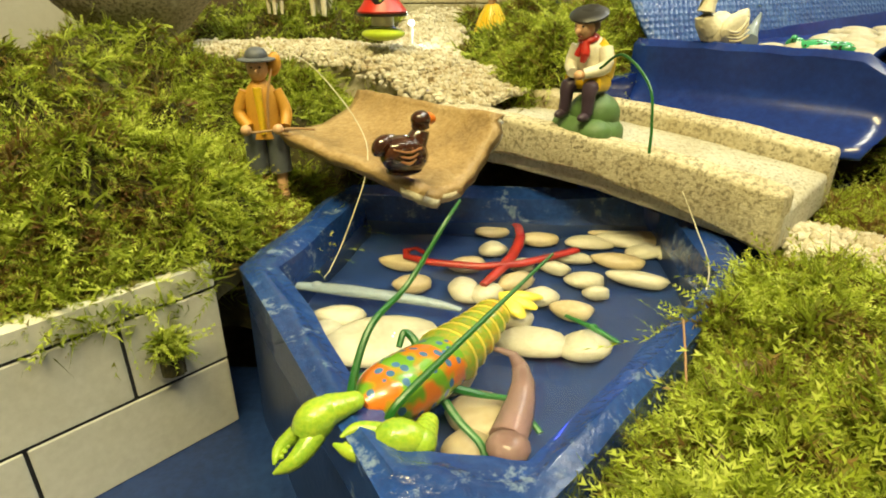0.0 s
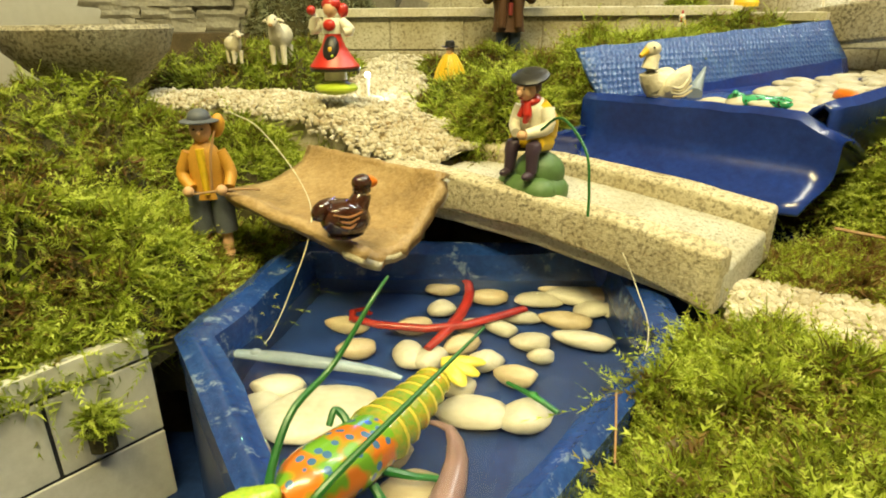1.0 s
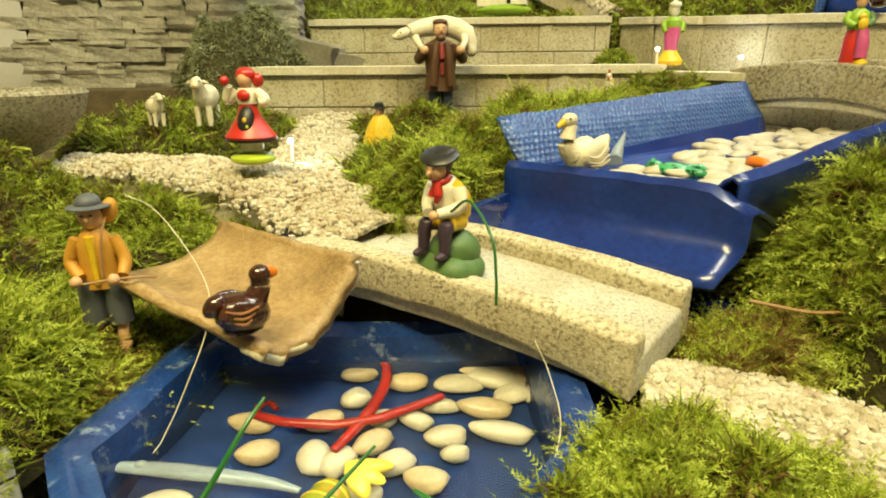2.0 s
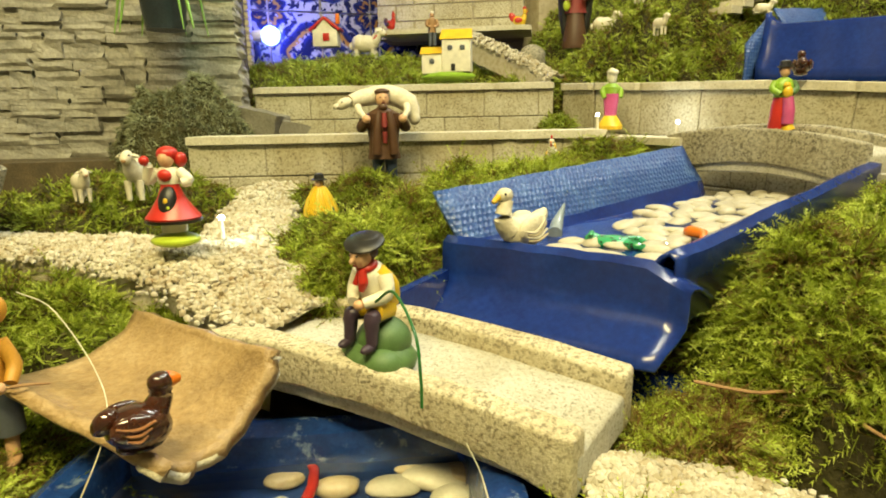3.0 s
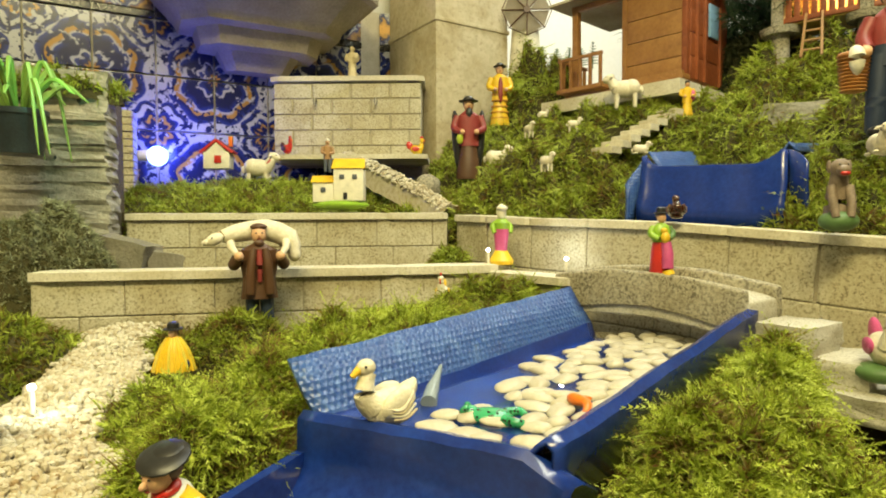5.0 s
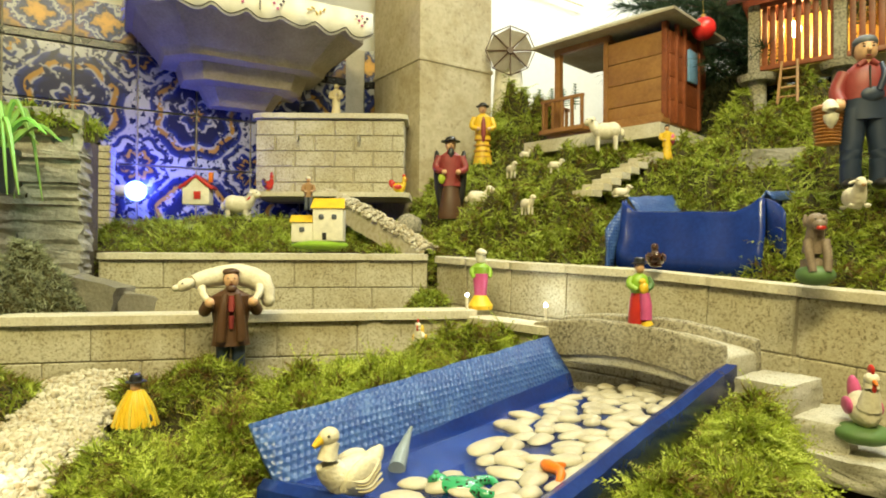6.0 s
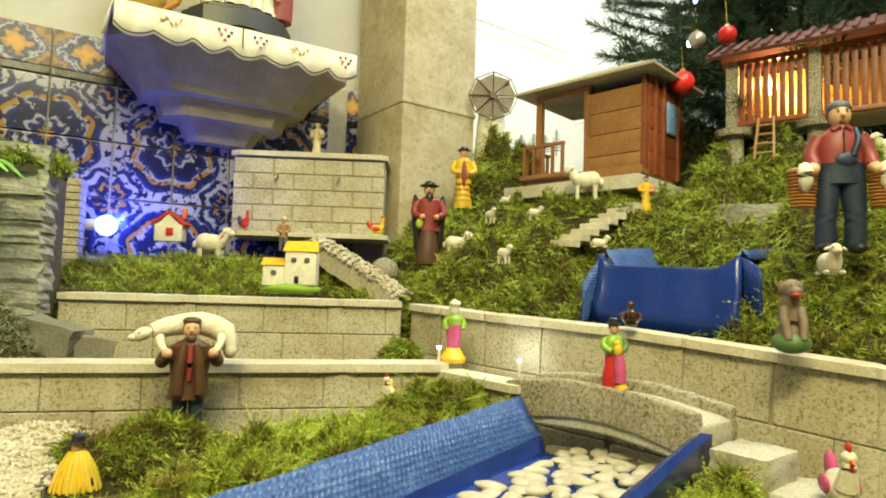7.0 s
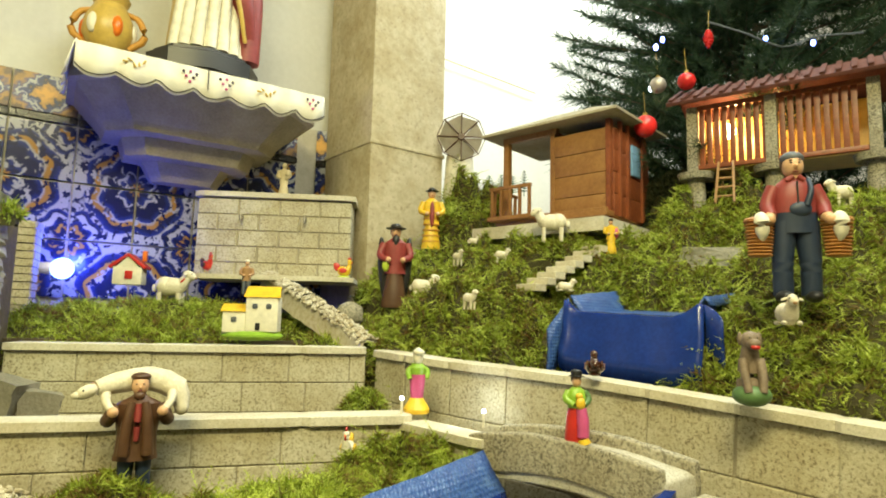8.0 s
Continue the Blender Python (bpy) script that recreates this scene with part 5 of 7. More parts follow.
dk = duck("glazed dark brown duck with an orange beak on the channel", (-0.017, 0.400, 0.2385), 128, 1.12, GLOSSBROWN, ORANGE, GLOSSBROWN)
duck("glazed dark brown duck on the curved wall cap", (0.668, 0.872, 0.447), 150, 0.95, GLOSSBROWN, RED, GLOSSBROWN)

# swan on the trough edge
f = Figure()
f.ball((0, 0, 0.0125), (0.0140, 0.0185, 0.0135), WOOL, (10, 0, 0)).ball((0, 0, 0.003), (0.011, 0.014, 0.004), WOOL)
f.limb([(0, 0.012, 0.017), (0, 0.020, 0.024), (0, 0.0235, 0.0285)], [0.0085, 0.0055, 0.0016], WOOL)
for s in (-1, 1):
    f.ball((s * 0.0100, 0.003, 0.0165), (0.0050, 0.0155, 0.0100), WOOL, (20, 0, s * 6))
    for k in range(4):
        f.limb([(s * 0.0130, -0.009 + 0.002 * k, 0.0150 - 0.0030 * k), (s * 0.0152, 0.002 + 0.001 * k, 0.0130 - 0.0022 * k), (s * 0.0120, 0.014 + 0.001 * k, 0.0225 - 0.0042 * k)], [0.0011, 0.0016, 0.0009], STONE if k % 2 else WOOL, 6)
f.limb([(0, -0.0115, 0.015), (0, -0.0185, 0.0225), (0, -0.0175, 0.0330), (0, -0.0150, 0.0390)], [0.0105, 0.0080, 0.0060, 0.0055], WOOL)
f.ball((0, -0.0175, 0.0425), (0.0062, 0.0072, 0.0060), WOOL).limb([(0, -0.0230, 0.0415), (0, -0.0290, 0.0375)], [0.0034, 0.0018], YELLOW).ball((0.0052, -0.0205, 0.0440), 0.001, BLACK).ball((-0.0052, -0.0205, 0.0440), 0.001, BLACK)
f.done("swan_figurine", "cream painted clay swan on the edge of the blue trough", "figurine", (0.229, 0.592, 0.2945), -66, 1.04)

# crayfish
cf = thing("crayfish_model", "green and orange plastic crayfish at the pond edge", "toy crayfish")
body_pts = curve_pts([(-0.0123, 0.2253, 0.198), (-0.0016, 0.2425, 0.1925), (0.0129, 0.2678, 0.1865), (0.03, 0.3053, 0.1804), (0.0443, 0.3408, 0.177)], 30)


def spotted(name, a, b, c, scale):
    m = paint(name, a, 0.25)
    nt, p = m.node_tree, m.node_tree.nodes["Principled BSDF"]
    base = ramp(nt, noise_of(nt, 55, 2), [(0.42, a), (0.52, b)])
    v = mk(nt, "ShaderNodeTexVoronoi", Scale=scale)
    g = nt.nodes.new("ShaderNodeNewGeometry")
    nt.links.new(g.outputs["Position"], v.inputs["Vector"])
    nt.links.new(mixc(nt, ramp(nt, v.outputs["Distance"], [(0.30, (1, 1, 1)), (0.36, (0, 0, 0))]), base, c), p.inputs["Base Color"])
    p.inputs["Coat Weight"].default_value = 0.4
    return m


CRAY = spotted("crayfish_shell", (0.66, 0.17, 0.015), (0.14, 0.34, 0.02), (0.05, 0.14, 0.30), 170)
CRAY_BAND = surface("crayfish_band", (0.22, 0.36, 0.03), (0.10, 0.28, 0.03), (0.66, 0.22, 0.02), 60, 400, 0.25, 0.3, 0.001, 0.5, 0.35)
CRAY_LINE = paint("yellow_rib", (0.62, 0.50, 0.06), 0.3)
bm = bmesh.new()
tube(bm, body_pts[:17], [0.004, 0.007, 0.0095, 0.0115, 0.0130, 0.0140, 0.0147, 0.0152, 0.0155, 0.0157, 0.0158, 0.0158, 0.0157, 0.0155, 0.0152, 0.0149, 0.0146], 0, 20)
for v in bm.verts:
    v.co.z = 0.188 + (v.co.z - 0.188) * 0.88
part("carapace", bm, CRAY, cf, "orange and green carapace with blue dots")
for k in range(6):
    i = 16 + k * 2
    bm = bmesh.new()
    w = 0.0150 - k * 0.0010
    pts = body_pts[i:i + 3] if i + 3 <= len(body_pts) else body_pts[-3:]
    tube(bm, pts, [w * 0.90, w * 1.07, w * 0.98], 0, 20)
    tube(bm, [pts[1], pts[1].lerp(pts[2], 0.35)], [w * 1.085, w * 1.085], 1, 20)
    for v in bm.verts:
        v.co.z = 0.188 + (v.co.z - 0.188) * 0.88
    part("tail_segment", bm, [CRAY_BAND, CRAY_LINE], cf, "banded tail segment")
bm = bmesh.new()
for k, tr in ((0, -30), (1, 6), (2, -62)):
    ellipsoid(bm, (0.0545 + 0.0025 * (k != 0) - 0.006 * (k == 2), 0.3495 + 0.006 * (k == 1) - 0.006 * (k == 2), 0.1745), (0.0135, 0.0058, 0.0036), (0, 14, tr))
part("tail_fan", bm, CRAY_LINE, cf, "yellow-green tail fan")
def claw(arm, palm, tip, side, up):
    """A pincer: knobbly wrist, swollen palm, a fixed finger and a moving finger with an open gap."""
    arm, palm, tip, side, up = (Vector(v) for v in (arm, palm, tip, side, up))
    ahead = (tip - palm).normalized()
    across = (side - ahead * side.dot(ahead)).normalized()
    long = (tip - palm).length
    bm = bmesh.new()
    for k in range(5):
        p = arm.lerp(palm, k / 4)
        r = 0.0042 + 0.0006 * k
        ellipsoid(bm, p, (r, r, r * 0.9), (0, 0, 30 * k), 0, 12, 8)
    grip = palm + ahead * long * 0.45
    tube(bm, curve_pts([palm - ahead * 0.003, palm + ahead * long * 0.22 + up * 0.002, grip], 8), [0.0042, 0.0054, 0.0064, 0.0071, 0.0075, 0.0075, 0.0072, 0.0066, 0.0058], 0, 14)
    part("claw", bm, CLAW, cf, "lime green claw with a yellow inner side")
    for sgn, reach, wide, out in ((1, 1.0, 0.0037, 0.0050), (-1, 0.93, 0.0031, 0.0052)):
        bm = bmesh.new()
        a = grip - ahead * 0.004 + across * sgn * 0.0036
        b = palm + ahead * long * 0.72 + across * sgn * out
        c = palm + ahead * long * reach + across * sgn * 0.0014
        tube(bm, curve_pts([a, b, c], 10), [wide * w for w in (1.1, 1.12, 1.1, 1.04, 0.98, 0.9, 0.8, 0.68, 0.54, 0.38, 0.16)], 0, 10)
        for k in range(5):
            q = a.lerp(c, 0.35 + 0.11 * k) + across * sgn * (0.0012 - 0.0004 * k)
            ellipsoid(bm, q, (0.0012, 0.0012, 0.0010), (0, 0, 0), 0, 6, 5)
        part("claw_finger", bm, CLAW, cf, "toothed lime green pincer finger")


CLAW = surface("claw_paint", (0.30, 0.46, 0.03), (0.17, 0.36, 0.03), (0.58, 0.62, 0.05), 70, 500, 0.25, 0.35, 0.0012, 0.5, 0.35)
claw((-0.0135, 0.2210, 0.2030), (-0.0225, 0.2180, 0.2010), (-0.0400, 0.1985, 0.1880), (0.8, -0.6, 0.1), (0, 0, 1))
claw((0.0145, 0.2225, 0.1930), (0.0125, 0.2095, 0.1945), (-0.0185, 0.2065, 0.1965), (0.1, -0.95, -0.3), (0, 0, 1))
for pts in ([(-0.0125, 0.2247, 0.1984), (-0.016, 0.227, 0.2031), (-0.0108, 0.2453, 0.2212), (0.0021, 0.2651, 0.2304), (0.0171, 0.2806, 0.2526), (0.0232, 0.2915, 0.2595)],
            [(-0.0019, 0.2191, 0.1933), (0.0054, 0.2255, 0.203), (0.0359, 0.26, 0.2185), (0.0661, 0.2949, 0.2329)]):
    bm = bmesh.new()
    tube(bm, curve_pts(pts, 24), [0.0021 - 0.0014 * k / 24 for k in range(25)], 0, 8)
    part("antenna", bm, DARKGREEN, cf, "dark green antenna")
for pts in ([(0.0209, 0.2581, 0.1826), (0.035, 0.2581, 0.1789), (0.0491, 0.26, 0.1713), (0.0604, 0.244, 0.1657)], [(0.019, 0.2506, 0.1807), (0.0265, 0.2412, 0.1751), (0.0359, 0.2308, 0.1695), (0.0378, 0.2177, 0.1619)],
            [(0.0059, 0.2731, 0.1901), (0.0021, 0.2788, 0.1939), (-0.0026, 0.2806, 0.1967), (-0.0045, 0.275, 0.192)], [(-0.0017, 0.2487, 0.1901), (-0.0092, 0.2487, 0.1939), (-0.0158, 0.2459, 0.1958), (-0.0176, 0.2393, 0.1901)]):
    bm = bmesh.new()
    tube(bm, curve_pts(pts, 12), [0.0022 - 0.0006 * k / 12 for k in range(13)], 0, 8)
    part("leg", bm, DARKGREEN, cf, "dark green jointed leg")

DARKRED = paint("dark_red_rubber", (0.28, 0.018, 0.012), 0.25)
# rubber toys lying in the water
f = Figure()
f.limb([(0.045, 0.500, 0.166), (0.060, 0.470, 0.167), (0.058, 0.435, 0.168), (0.048, 0.402, 0.169), (0.034, 0.375, 0.167)], [0.0030, 0.0036, 0.0042, 0.0044, 0.003], DARKRED)
f.limb([(0.099, 0.429, 0.169), (0.072, 0.412, 0.169), (0.042, 0.398, 0.170), (0.0, 0.402, 0.170), (-0.022, 0.414, 0.169), (-0.016, 0.426, 0.169), (-0.008, 0.418, 0.169)], [0.0036, 0.0042, 0.0040, 0.003, 0.0022], DARKRED)
f.done("red_rubber_toy", "dark red rubber octopus arms lying in the pond", "rubber toy", (0, 0, 0))
f = Figure()
CLEAR = paint("milky_plastic", (0.24, 0.29, 0.33), 0.2)
f.limb([(-0.082, 0.360, 0.175), (-0.05, 0.355, 0.176), (0.0, 0.345, 0.175), (0.022, 0.338, 0.173)], [0.004, 0.0058, 0.0044, 0.002], CLEAR)
f.ball((-0.067, 0.358, 0.179), (0.004, 0.003, 0.003), CLEAR)
f.done("plastic_lure", "milky white plastic fishing lure floating in the pond", "fishing lure", (0, 0, 0))
f = Figure()
MAUVE = paint("mauve_rubber", (0.22, 0.13, 0.12), 0.2)
f.limb([(0.036, 0.300, 0.174), (0.050, 0.293, 0.176), (0.054, 0.272, 0.175), (0.050, 0.250, 0.172), (0.046, 0.236, 0.172)], [0.0012, 0.0028, 0.0056, 0.0078, 0.0085], MAUVE)
f.ball((0.046, 0.230, 0.173), (0.0095, 0.0095, 0.0080), MAUVE)
f.done("rubber_tadpole", "mauve rubber tadpole toy in the pond", "rubber toy", (0, 0, 0))
f = Figure()
f.limb([(0.081, 0.338, 0.170), (0.095, 0.325, 0.170), (0.106, 0.313, 0.168)], [0.0014, 0.0022, 0.0018], DARKGREEN)
f.ball((0.094, 0.327, 0.171), (0.003, 0.002, 0.002), DARKGREEN)
f.done("green_twig_toy", "small dark green plastic stick in the water", "plastic stick", (0, 0, 0))
# toys in the upper trough
f = Figure()
f.limb([(0.268, 0.628, 0.296), (0.275, 0.645, 0.302), (0.287, 0.662, 0.318)], [0.007, 0.006, 0.0012], CLEAR)
f.done("plastic_fish", "pale blue plastic fish leaning in the trough", "toy fish", (0, 0, 0))
f = Figure()
f.limb([(0.383, 0.606, 0.296), (0.379, 0.594, 0.301), (0.384, 0.580, 0.300), (0.376, 0.568, 0.297)], [0.0025, 0.0048, 0.0042, 0.0025], ORANGE)
f.ball((0.388, 0.596, 0.299), (0.009, 0.002, 0.003), ORANGE)
f.done("orange_fish", "small orange plastic fish among the pebbles", "toy fish", (0, 0, 0))
f = Figure()
FROG = spotted("frog_skin", (0.02, 0.22, 0.08), (0.04, 0.32, 0.14), (0.01, 0.02, 0.01), 300)
f.ball((0, 0, 0.004), (0.020, 0.013, 0.007), FROG).ball((-0.018, 0.002, 0.006), (0.009, 0.008, 0.006), FROG)
for s in (-1, 1):
    f.limb([(0.012, s * 0.010, 0.004), (0.024, s * 0.016, 0.004), (0.030, s * 0.008, 0.002)], [0.005, 0.004, 0.003], FROG)
    f.ball((-0.020, s * 0.005, 0.011), 0.0028, FROG)
f.done("frog_model", "spotted green plastic frog at the trough front", "toy frog", (0.306, 0.585, 0.292), -25, 0.9)

# folk dancer doll
f = Figure()
f.ball((0, 0, 0.001), (0.020, 0.018, 0.006), LIME)
f.lathe([(0.008, 0.010), (0.018, 0.010)], WHITE)
f.lathe([(0.0165, 0.021), (0.020, 0.0225), (0.025, 0.0185), (0.036, 0.011), (0.045, 0.0075), (0.050, 0.007)], RED, 0.85, 22)
f.lathe([(0.0160, 0.0222), (0.0185, 0.0232)], BLACK, 0.85, 22)
f.ball((0.001, -0.0085, 0.034), (0.0075, 0.005, 0.013), BLACK, (-22, 0, 0)).ball((0.002, -0.0128, 0.034), (0.002, 0.0015, 0.0028), YELLOW).ball((0.004, -0.0135, 0.029), (0.0016, 0.0015, 0.0016), LIME)
f.lathe([(0.047, 0.0085), (0.055, 0.0100), (0.060, 0.007)], WHITE, 0.8)
f.ball((0, -0.006, 0.054), (0.006, 0.004, 0.005), RED)
for s, up in ((-1, 0.062), (1, 0.048)):
    f.limb([(s * 0.009, 0, 0.057), (s * 0.017, -0.002, 0.050), (s * 0.013, -0.006, up)], [0.0042, 0.0048, 0.0035], WHITE)
f.ball((-0.015, -0.008, 0.066), (0.004, 0.004, 0.004), RED)
f.ball((0, -0.002, 0.067), (0.0062, 0.0066, 0.0072), SKIN).ball((0, 0.001, 0.0705), (0.0085, 0.0085, 0.0065), RED).ball((0.009, 0.004, 0.066), (0.005, 0.005, 0.006), RED)
f.done("folk_dancer_figurine", "painted clay folk dancer in red skirt, white blouse and headscarf", "figurine", (-0.066, 0.632, 0.302), -12, 1.05)


def sheep(label, place, turn, h, lying=False, collar=False, group="clay sheep"):
    f = Figure()
    leg = 0.0 if lying else 0.32
    f.ball((0, 0, (leg + 0.25) * h), (0.22 * h, 0.42 * h, 0.25 * h), WOOL, (0, 0, 0)).ball((0, 0.16 * h, (leg + 0.27) * h), (0.23 * h, 0.25 * h, 0.25 * h), WOOL)
    f.limb([(0, -0.28 * h, (leg + 0.3) * h), (0, -0.42 * h, (leg + 0.52) * h)], [0.17 * h, 0.12 * h], WOOL)
    f.ball((0, -0.47 * h, (leg + 0.56) * h), (0.11 * h, 0.19 * h, 0.12 * h), WOOL, (28, 0, 0)).ball((0, -0.62 * h, (leg + 0.49) * h), (0.05 * h, 0.04 * h, 0.04 * h), TAN)
    for s in (-1, 1):
        f.ball((s * 0.15 * h, -0.40 * h, (leg + 0.58) * h), (0.09 * h, 0.04 * h, 0.035 * h), WOOL, (0, s * 20, 0))
        f.ball((s * 0.085 * h, -0.55 * h, (leg + 0.60) * h), 0.018 * h, BLACK)
        for y in (-0.25, 0.25):
            if lying:
                f.ball((s * 0.16 * h, y * 1.2 * h, 0.05 * h), (0.06 * h, 0.16 * h, 0.05 * h), WOOL)
            else:
                f.limb([(s * 0.12 * h, y * h, 0), (s * 0.12 * h, y * h, 0.4 * h)], [0.05 * h, 0.075 * h], WOOL)
    f.ball((0, 0.44 * h, (leg + 0.2) * h), (0.05 * h, 0.06 * h, 0.11 * h), WOOL)
    if collar:
        f.ball((0, -0.33 * h, (leg + 0.40) * h), (0.175 * h, 0.05 * h, 0.155 * h), RED, (40, 0, 0))
    return f.done("sheep_figurine", label, "figurine", place, turn, 1.0, group)


sheep("white clay sheep behind the folk dancer", (-0.196, 0.905, 0.306), 0, 0.062)
sheep("pale clay sheep lying in dark moss", (-0.245, 0.86, 0.31), 40, 0.04)
sheep("white clay sheep with red collar on the back terrace", (0.087, 1.60, 0.525), 75, 0.080, False, True)
sheep("cream clay sheep on the mossy hillside", (0.603, 1.156, 0.533), 20, 0.034)
sheep("small cream clay sheep on the hillside", (0.765, 1.38, 0.640), 60, 0.033)
sheep("small cream clay sheep on the hillside", (0.689, 1.45, 0.636), 10, 0.036)
sheep("large cream clay sheep standing before the hut slab", (0.872, 1.345, 0.690), -118, 0.076)
sheep("cream clay lamb lying beside the stone stairs", (0.818, 1.20, 0.574), 70, 0.036, True)
sheep("grey-white clay ram beside the pilgrim", (0.588, 1.385, 0.549), 60, 0.058)
sheep("small clay sheep lying in moss", (0.757, 1.53, 0.70), 70, 0.026, True)
sheep("white clay lamb in pale moss beside the trough", (0.822, 0.712, 0.518), -35, 0.050, True)
sheep("cream clay sheep below the granary", (1.175, 0.905, 0.715), -100, 0.05)
f = Figure()
f.ball((0, 0, 0.012), (0.010, 0.018, 0.010), WHITE).ball((0, -0.016, 0.022), (0.007, 0.009, 0.008), WHITE).ball((0, -0.012, 0.014), (0.0085, 0.004, 0.006), RED).ball((0.005, -0.014, 0.030), (0.002, 0.002, 0.005), BROWN).ball((-0.005, -0.014, 0.030), (0.002, 0.002, 0.005), BROWN)
f.done("dog_figurine", "small white clay dog with a red collar", "figurine", (0.592, 1.355, 0.526), -60, 0.95)

# shepherd carrying a lamb
f = standing(Figure(), 0.155, BROWN, NAVY, None, BROWN, wide=1.18, arms=False)
f.ball((0, -0.0090, 0.1285), (0.0065, 0.0042, 0.0050), BROWN).ball((0, 0.001, 0.150), (0.0112, 0.0105, 0.005), BROWN)
f.lathe([(0.055, 0.0245), (0.066, 0.0225), (0.090, 0.021)], BROWN, 0.72)
f.ball((0, -0.0135, 0.106), (0.0060, 0.0045, 0.012), MAROON)
f.limb([(0.047, 0.006, 0.112), (0.040, 0.013, 0.134), (0.010, 0.017, 0.146), (-0.026, 0.010, 0.142), (-0.046, 0.002, 0.137)], [0.0085, 0.0150, 0.0150, 0.0125, 0.0088], WOOL, 14)
f.ball((0.047, 0.006, 0.112), (0.0088, 0.0088, 0.0100), WOOL)
f.ball((-0.055, -0.003, 0.134), (0.0125, 0.0082, 0.0078), WOOL, (0, -26, 0)).ball((-0.066, -0.005, 0.130), (0.0050, 0.0052, 0.0042), WOOL, (0, -26, 0)).ball((-0.048, 0.006, 0.141), (0.0050, 0.0070, 0.0022), TAN, (0, 30, 0)).ball((-0.058, -0.0105, 0.136), 0.0012, BLACK)
for s in (-1, 1):
    f.limb([(s * 0.007, -0.0145, 0.122), (s * 0.0105, -0.0165, 0.100), (s * 0.013, -0.0165, 0.062)], [0.0042, 0.0062, 0.0070], BROWN)
f.limb([(0, -0.0148, 0.120), (0, -0.0165, 0.100), (0, -0.0160, 0.078)], [0.0036, 0.0040, 0.0030], MAROON)
for s in (-1, 1):
    f.limb([(s * 0.036, 0.008, 0.134), (s * 0.034, -0.010, 0.122), (s * 0.026, -0.020, 0.112)], [0.006, 0.005, 0.0038], WOOL)
    f.limb([(s * 0.022, 0, 0.116), (s * 0.032, -0.006, 0.100), (s * 0.026, -0.020, 0.110)], [0.0085, 0.008, 0.006], BROWN)
    f.ball((s * 0.026, -0.021, 0.112), 0.0062, SKIN)
f.done("shepherd_figurine", "painted clay shepherd in brown coat carrying a white lamb", "figurine", (0.118, 0.995, 0.288), 6)

# small figures on the lower levels
f = Figure()
f.lathe([(0.0, 0.026), (0.012, 0.0245), (0.028, 0.018), (0.042, 0.0105), (0.046, 0.006)], YELLOW, 0.8)
for k in range(20):
    a = k * 0.314
    f.limb([(0.009 * math.cos(a), 0.0075 * math.sin(a), 0.044), (0.020 * math.cos(a), 0.0165 * math.sin(a), 0.024), (0.028 * math.cos(a + 0.05), 0.023 * math.sin(a + 0.05), -0.001)], [0.0012, 0.0019, 0.0014], CRAY_LINE if k % 3 == 0 else YELLOW, 6)
f.ball((0, -0.002, 0.050), (0.0060, 0.0064, 0.0070), SKIN).ball((0, 0.002, 0.051), (0.0066, 0.0058, 0.0066), BROWN)
f.ball((0, 0, 0.0555), (0.0135, 0.0130, 0.0016), BLACK).lathe([(0.0555, 0.0082), (0.0630, 0.0074), (0.0650, 0.0050)], BLACK)
f.ball((0.018, -0.006, 0.008), (0.006, 0.005, 0.009), NAVY)
f.done("straw_cloak_figurine", "painted clay figure in yellow straw cloak and black hat", "figurine", (0.036, 0.851, 0.285), -10, 0.80)
f = Figure()
f.lathe([(0.0, 0.0135), (0.006, 0.0140), (0.030, 0.0120), (0.042, 0.0095)], RED, 0.85).limb([(0.003, -0.0095, 0.040), (0.004, -0.0118, 0.025), (0.004, -0.0125, 0.008)], [0.0060, 0.0072, 0.0070], PINK)
f.limb([(0.004, -0.012, 0.006), (0.006, -0.013, 0.0)], [0.0065, 0.0075], YELLOW)
f.lathe([(0.040, 0.0108), (0.052, 0.0118), (0.060, 0.0100), (0.064, 0.0045)], BRIGHT, 0.8)
for s in (-1, 1):
    f.limb([(s * 0.0095, 0, 0.059), (s * 0.0135, -0.003, 0.050), (s * 0.006, -0.011, 0.044)], [0.0042, 0.0044, 0.0032], BRIGHT if s < 0 else GREEN)
f.ball((0.001, -0.0125, 0.046), (0.0058, 0.0048, 0.0075), YELLOW).ball((0, -0.011, 0.054), (0.0045, 0.0040, 0.0040), YELLOW)
f.ball((0, -0.001, 0.0705), (0.0056, 0.0060, 0.0068), SKIN).ball((0, 0.002, 0.073), (0.0062, 0.0058, 0.0062), BROWN)
f.ball((0, 0, 0.0765), (0.0100, 0.0098, 0.0014), BLACK).lathe([(0.0765, 0.0068), (0.0825, 0.0062), (0.0840, 0.0040)], BLACK)
f.done("jug_woman_figurine", "painted clay woman in green shawl and red skirt with jug", "figurine", (0.600, 0.806, 0.378), -14, 0.98)
f = Figure()
f.lathe([(0.0, 0.019), (0.006, 0.020), (0.018, 0.012), (0.022, 0.010)], YELLOW).lathe([(0.020, 0.0095), (0.034, 0.0105), (0.052, 0.0125), (0.056, 0.012)], PINK)
f.lathe([(0.055, 0.012), (0.066, 0.014), (0.072, 0.008)], BRIGHT, 0.8).ball((0, -0.001, 0.083), (0.008, 0.009, 0.013), WHITE).ball((0, -0.004, 0.089), (0.009, 0.011, 0.005), WHITE)
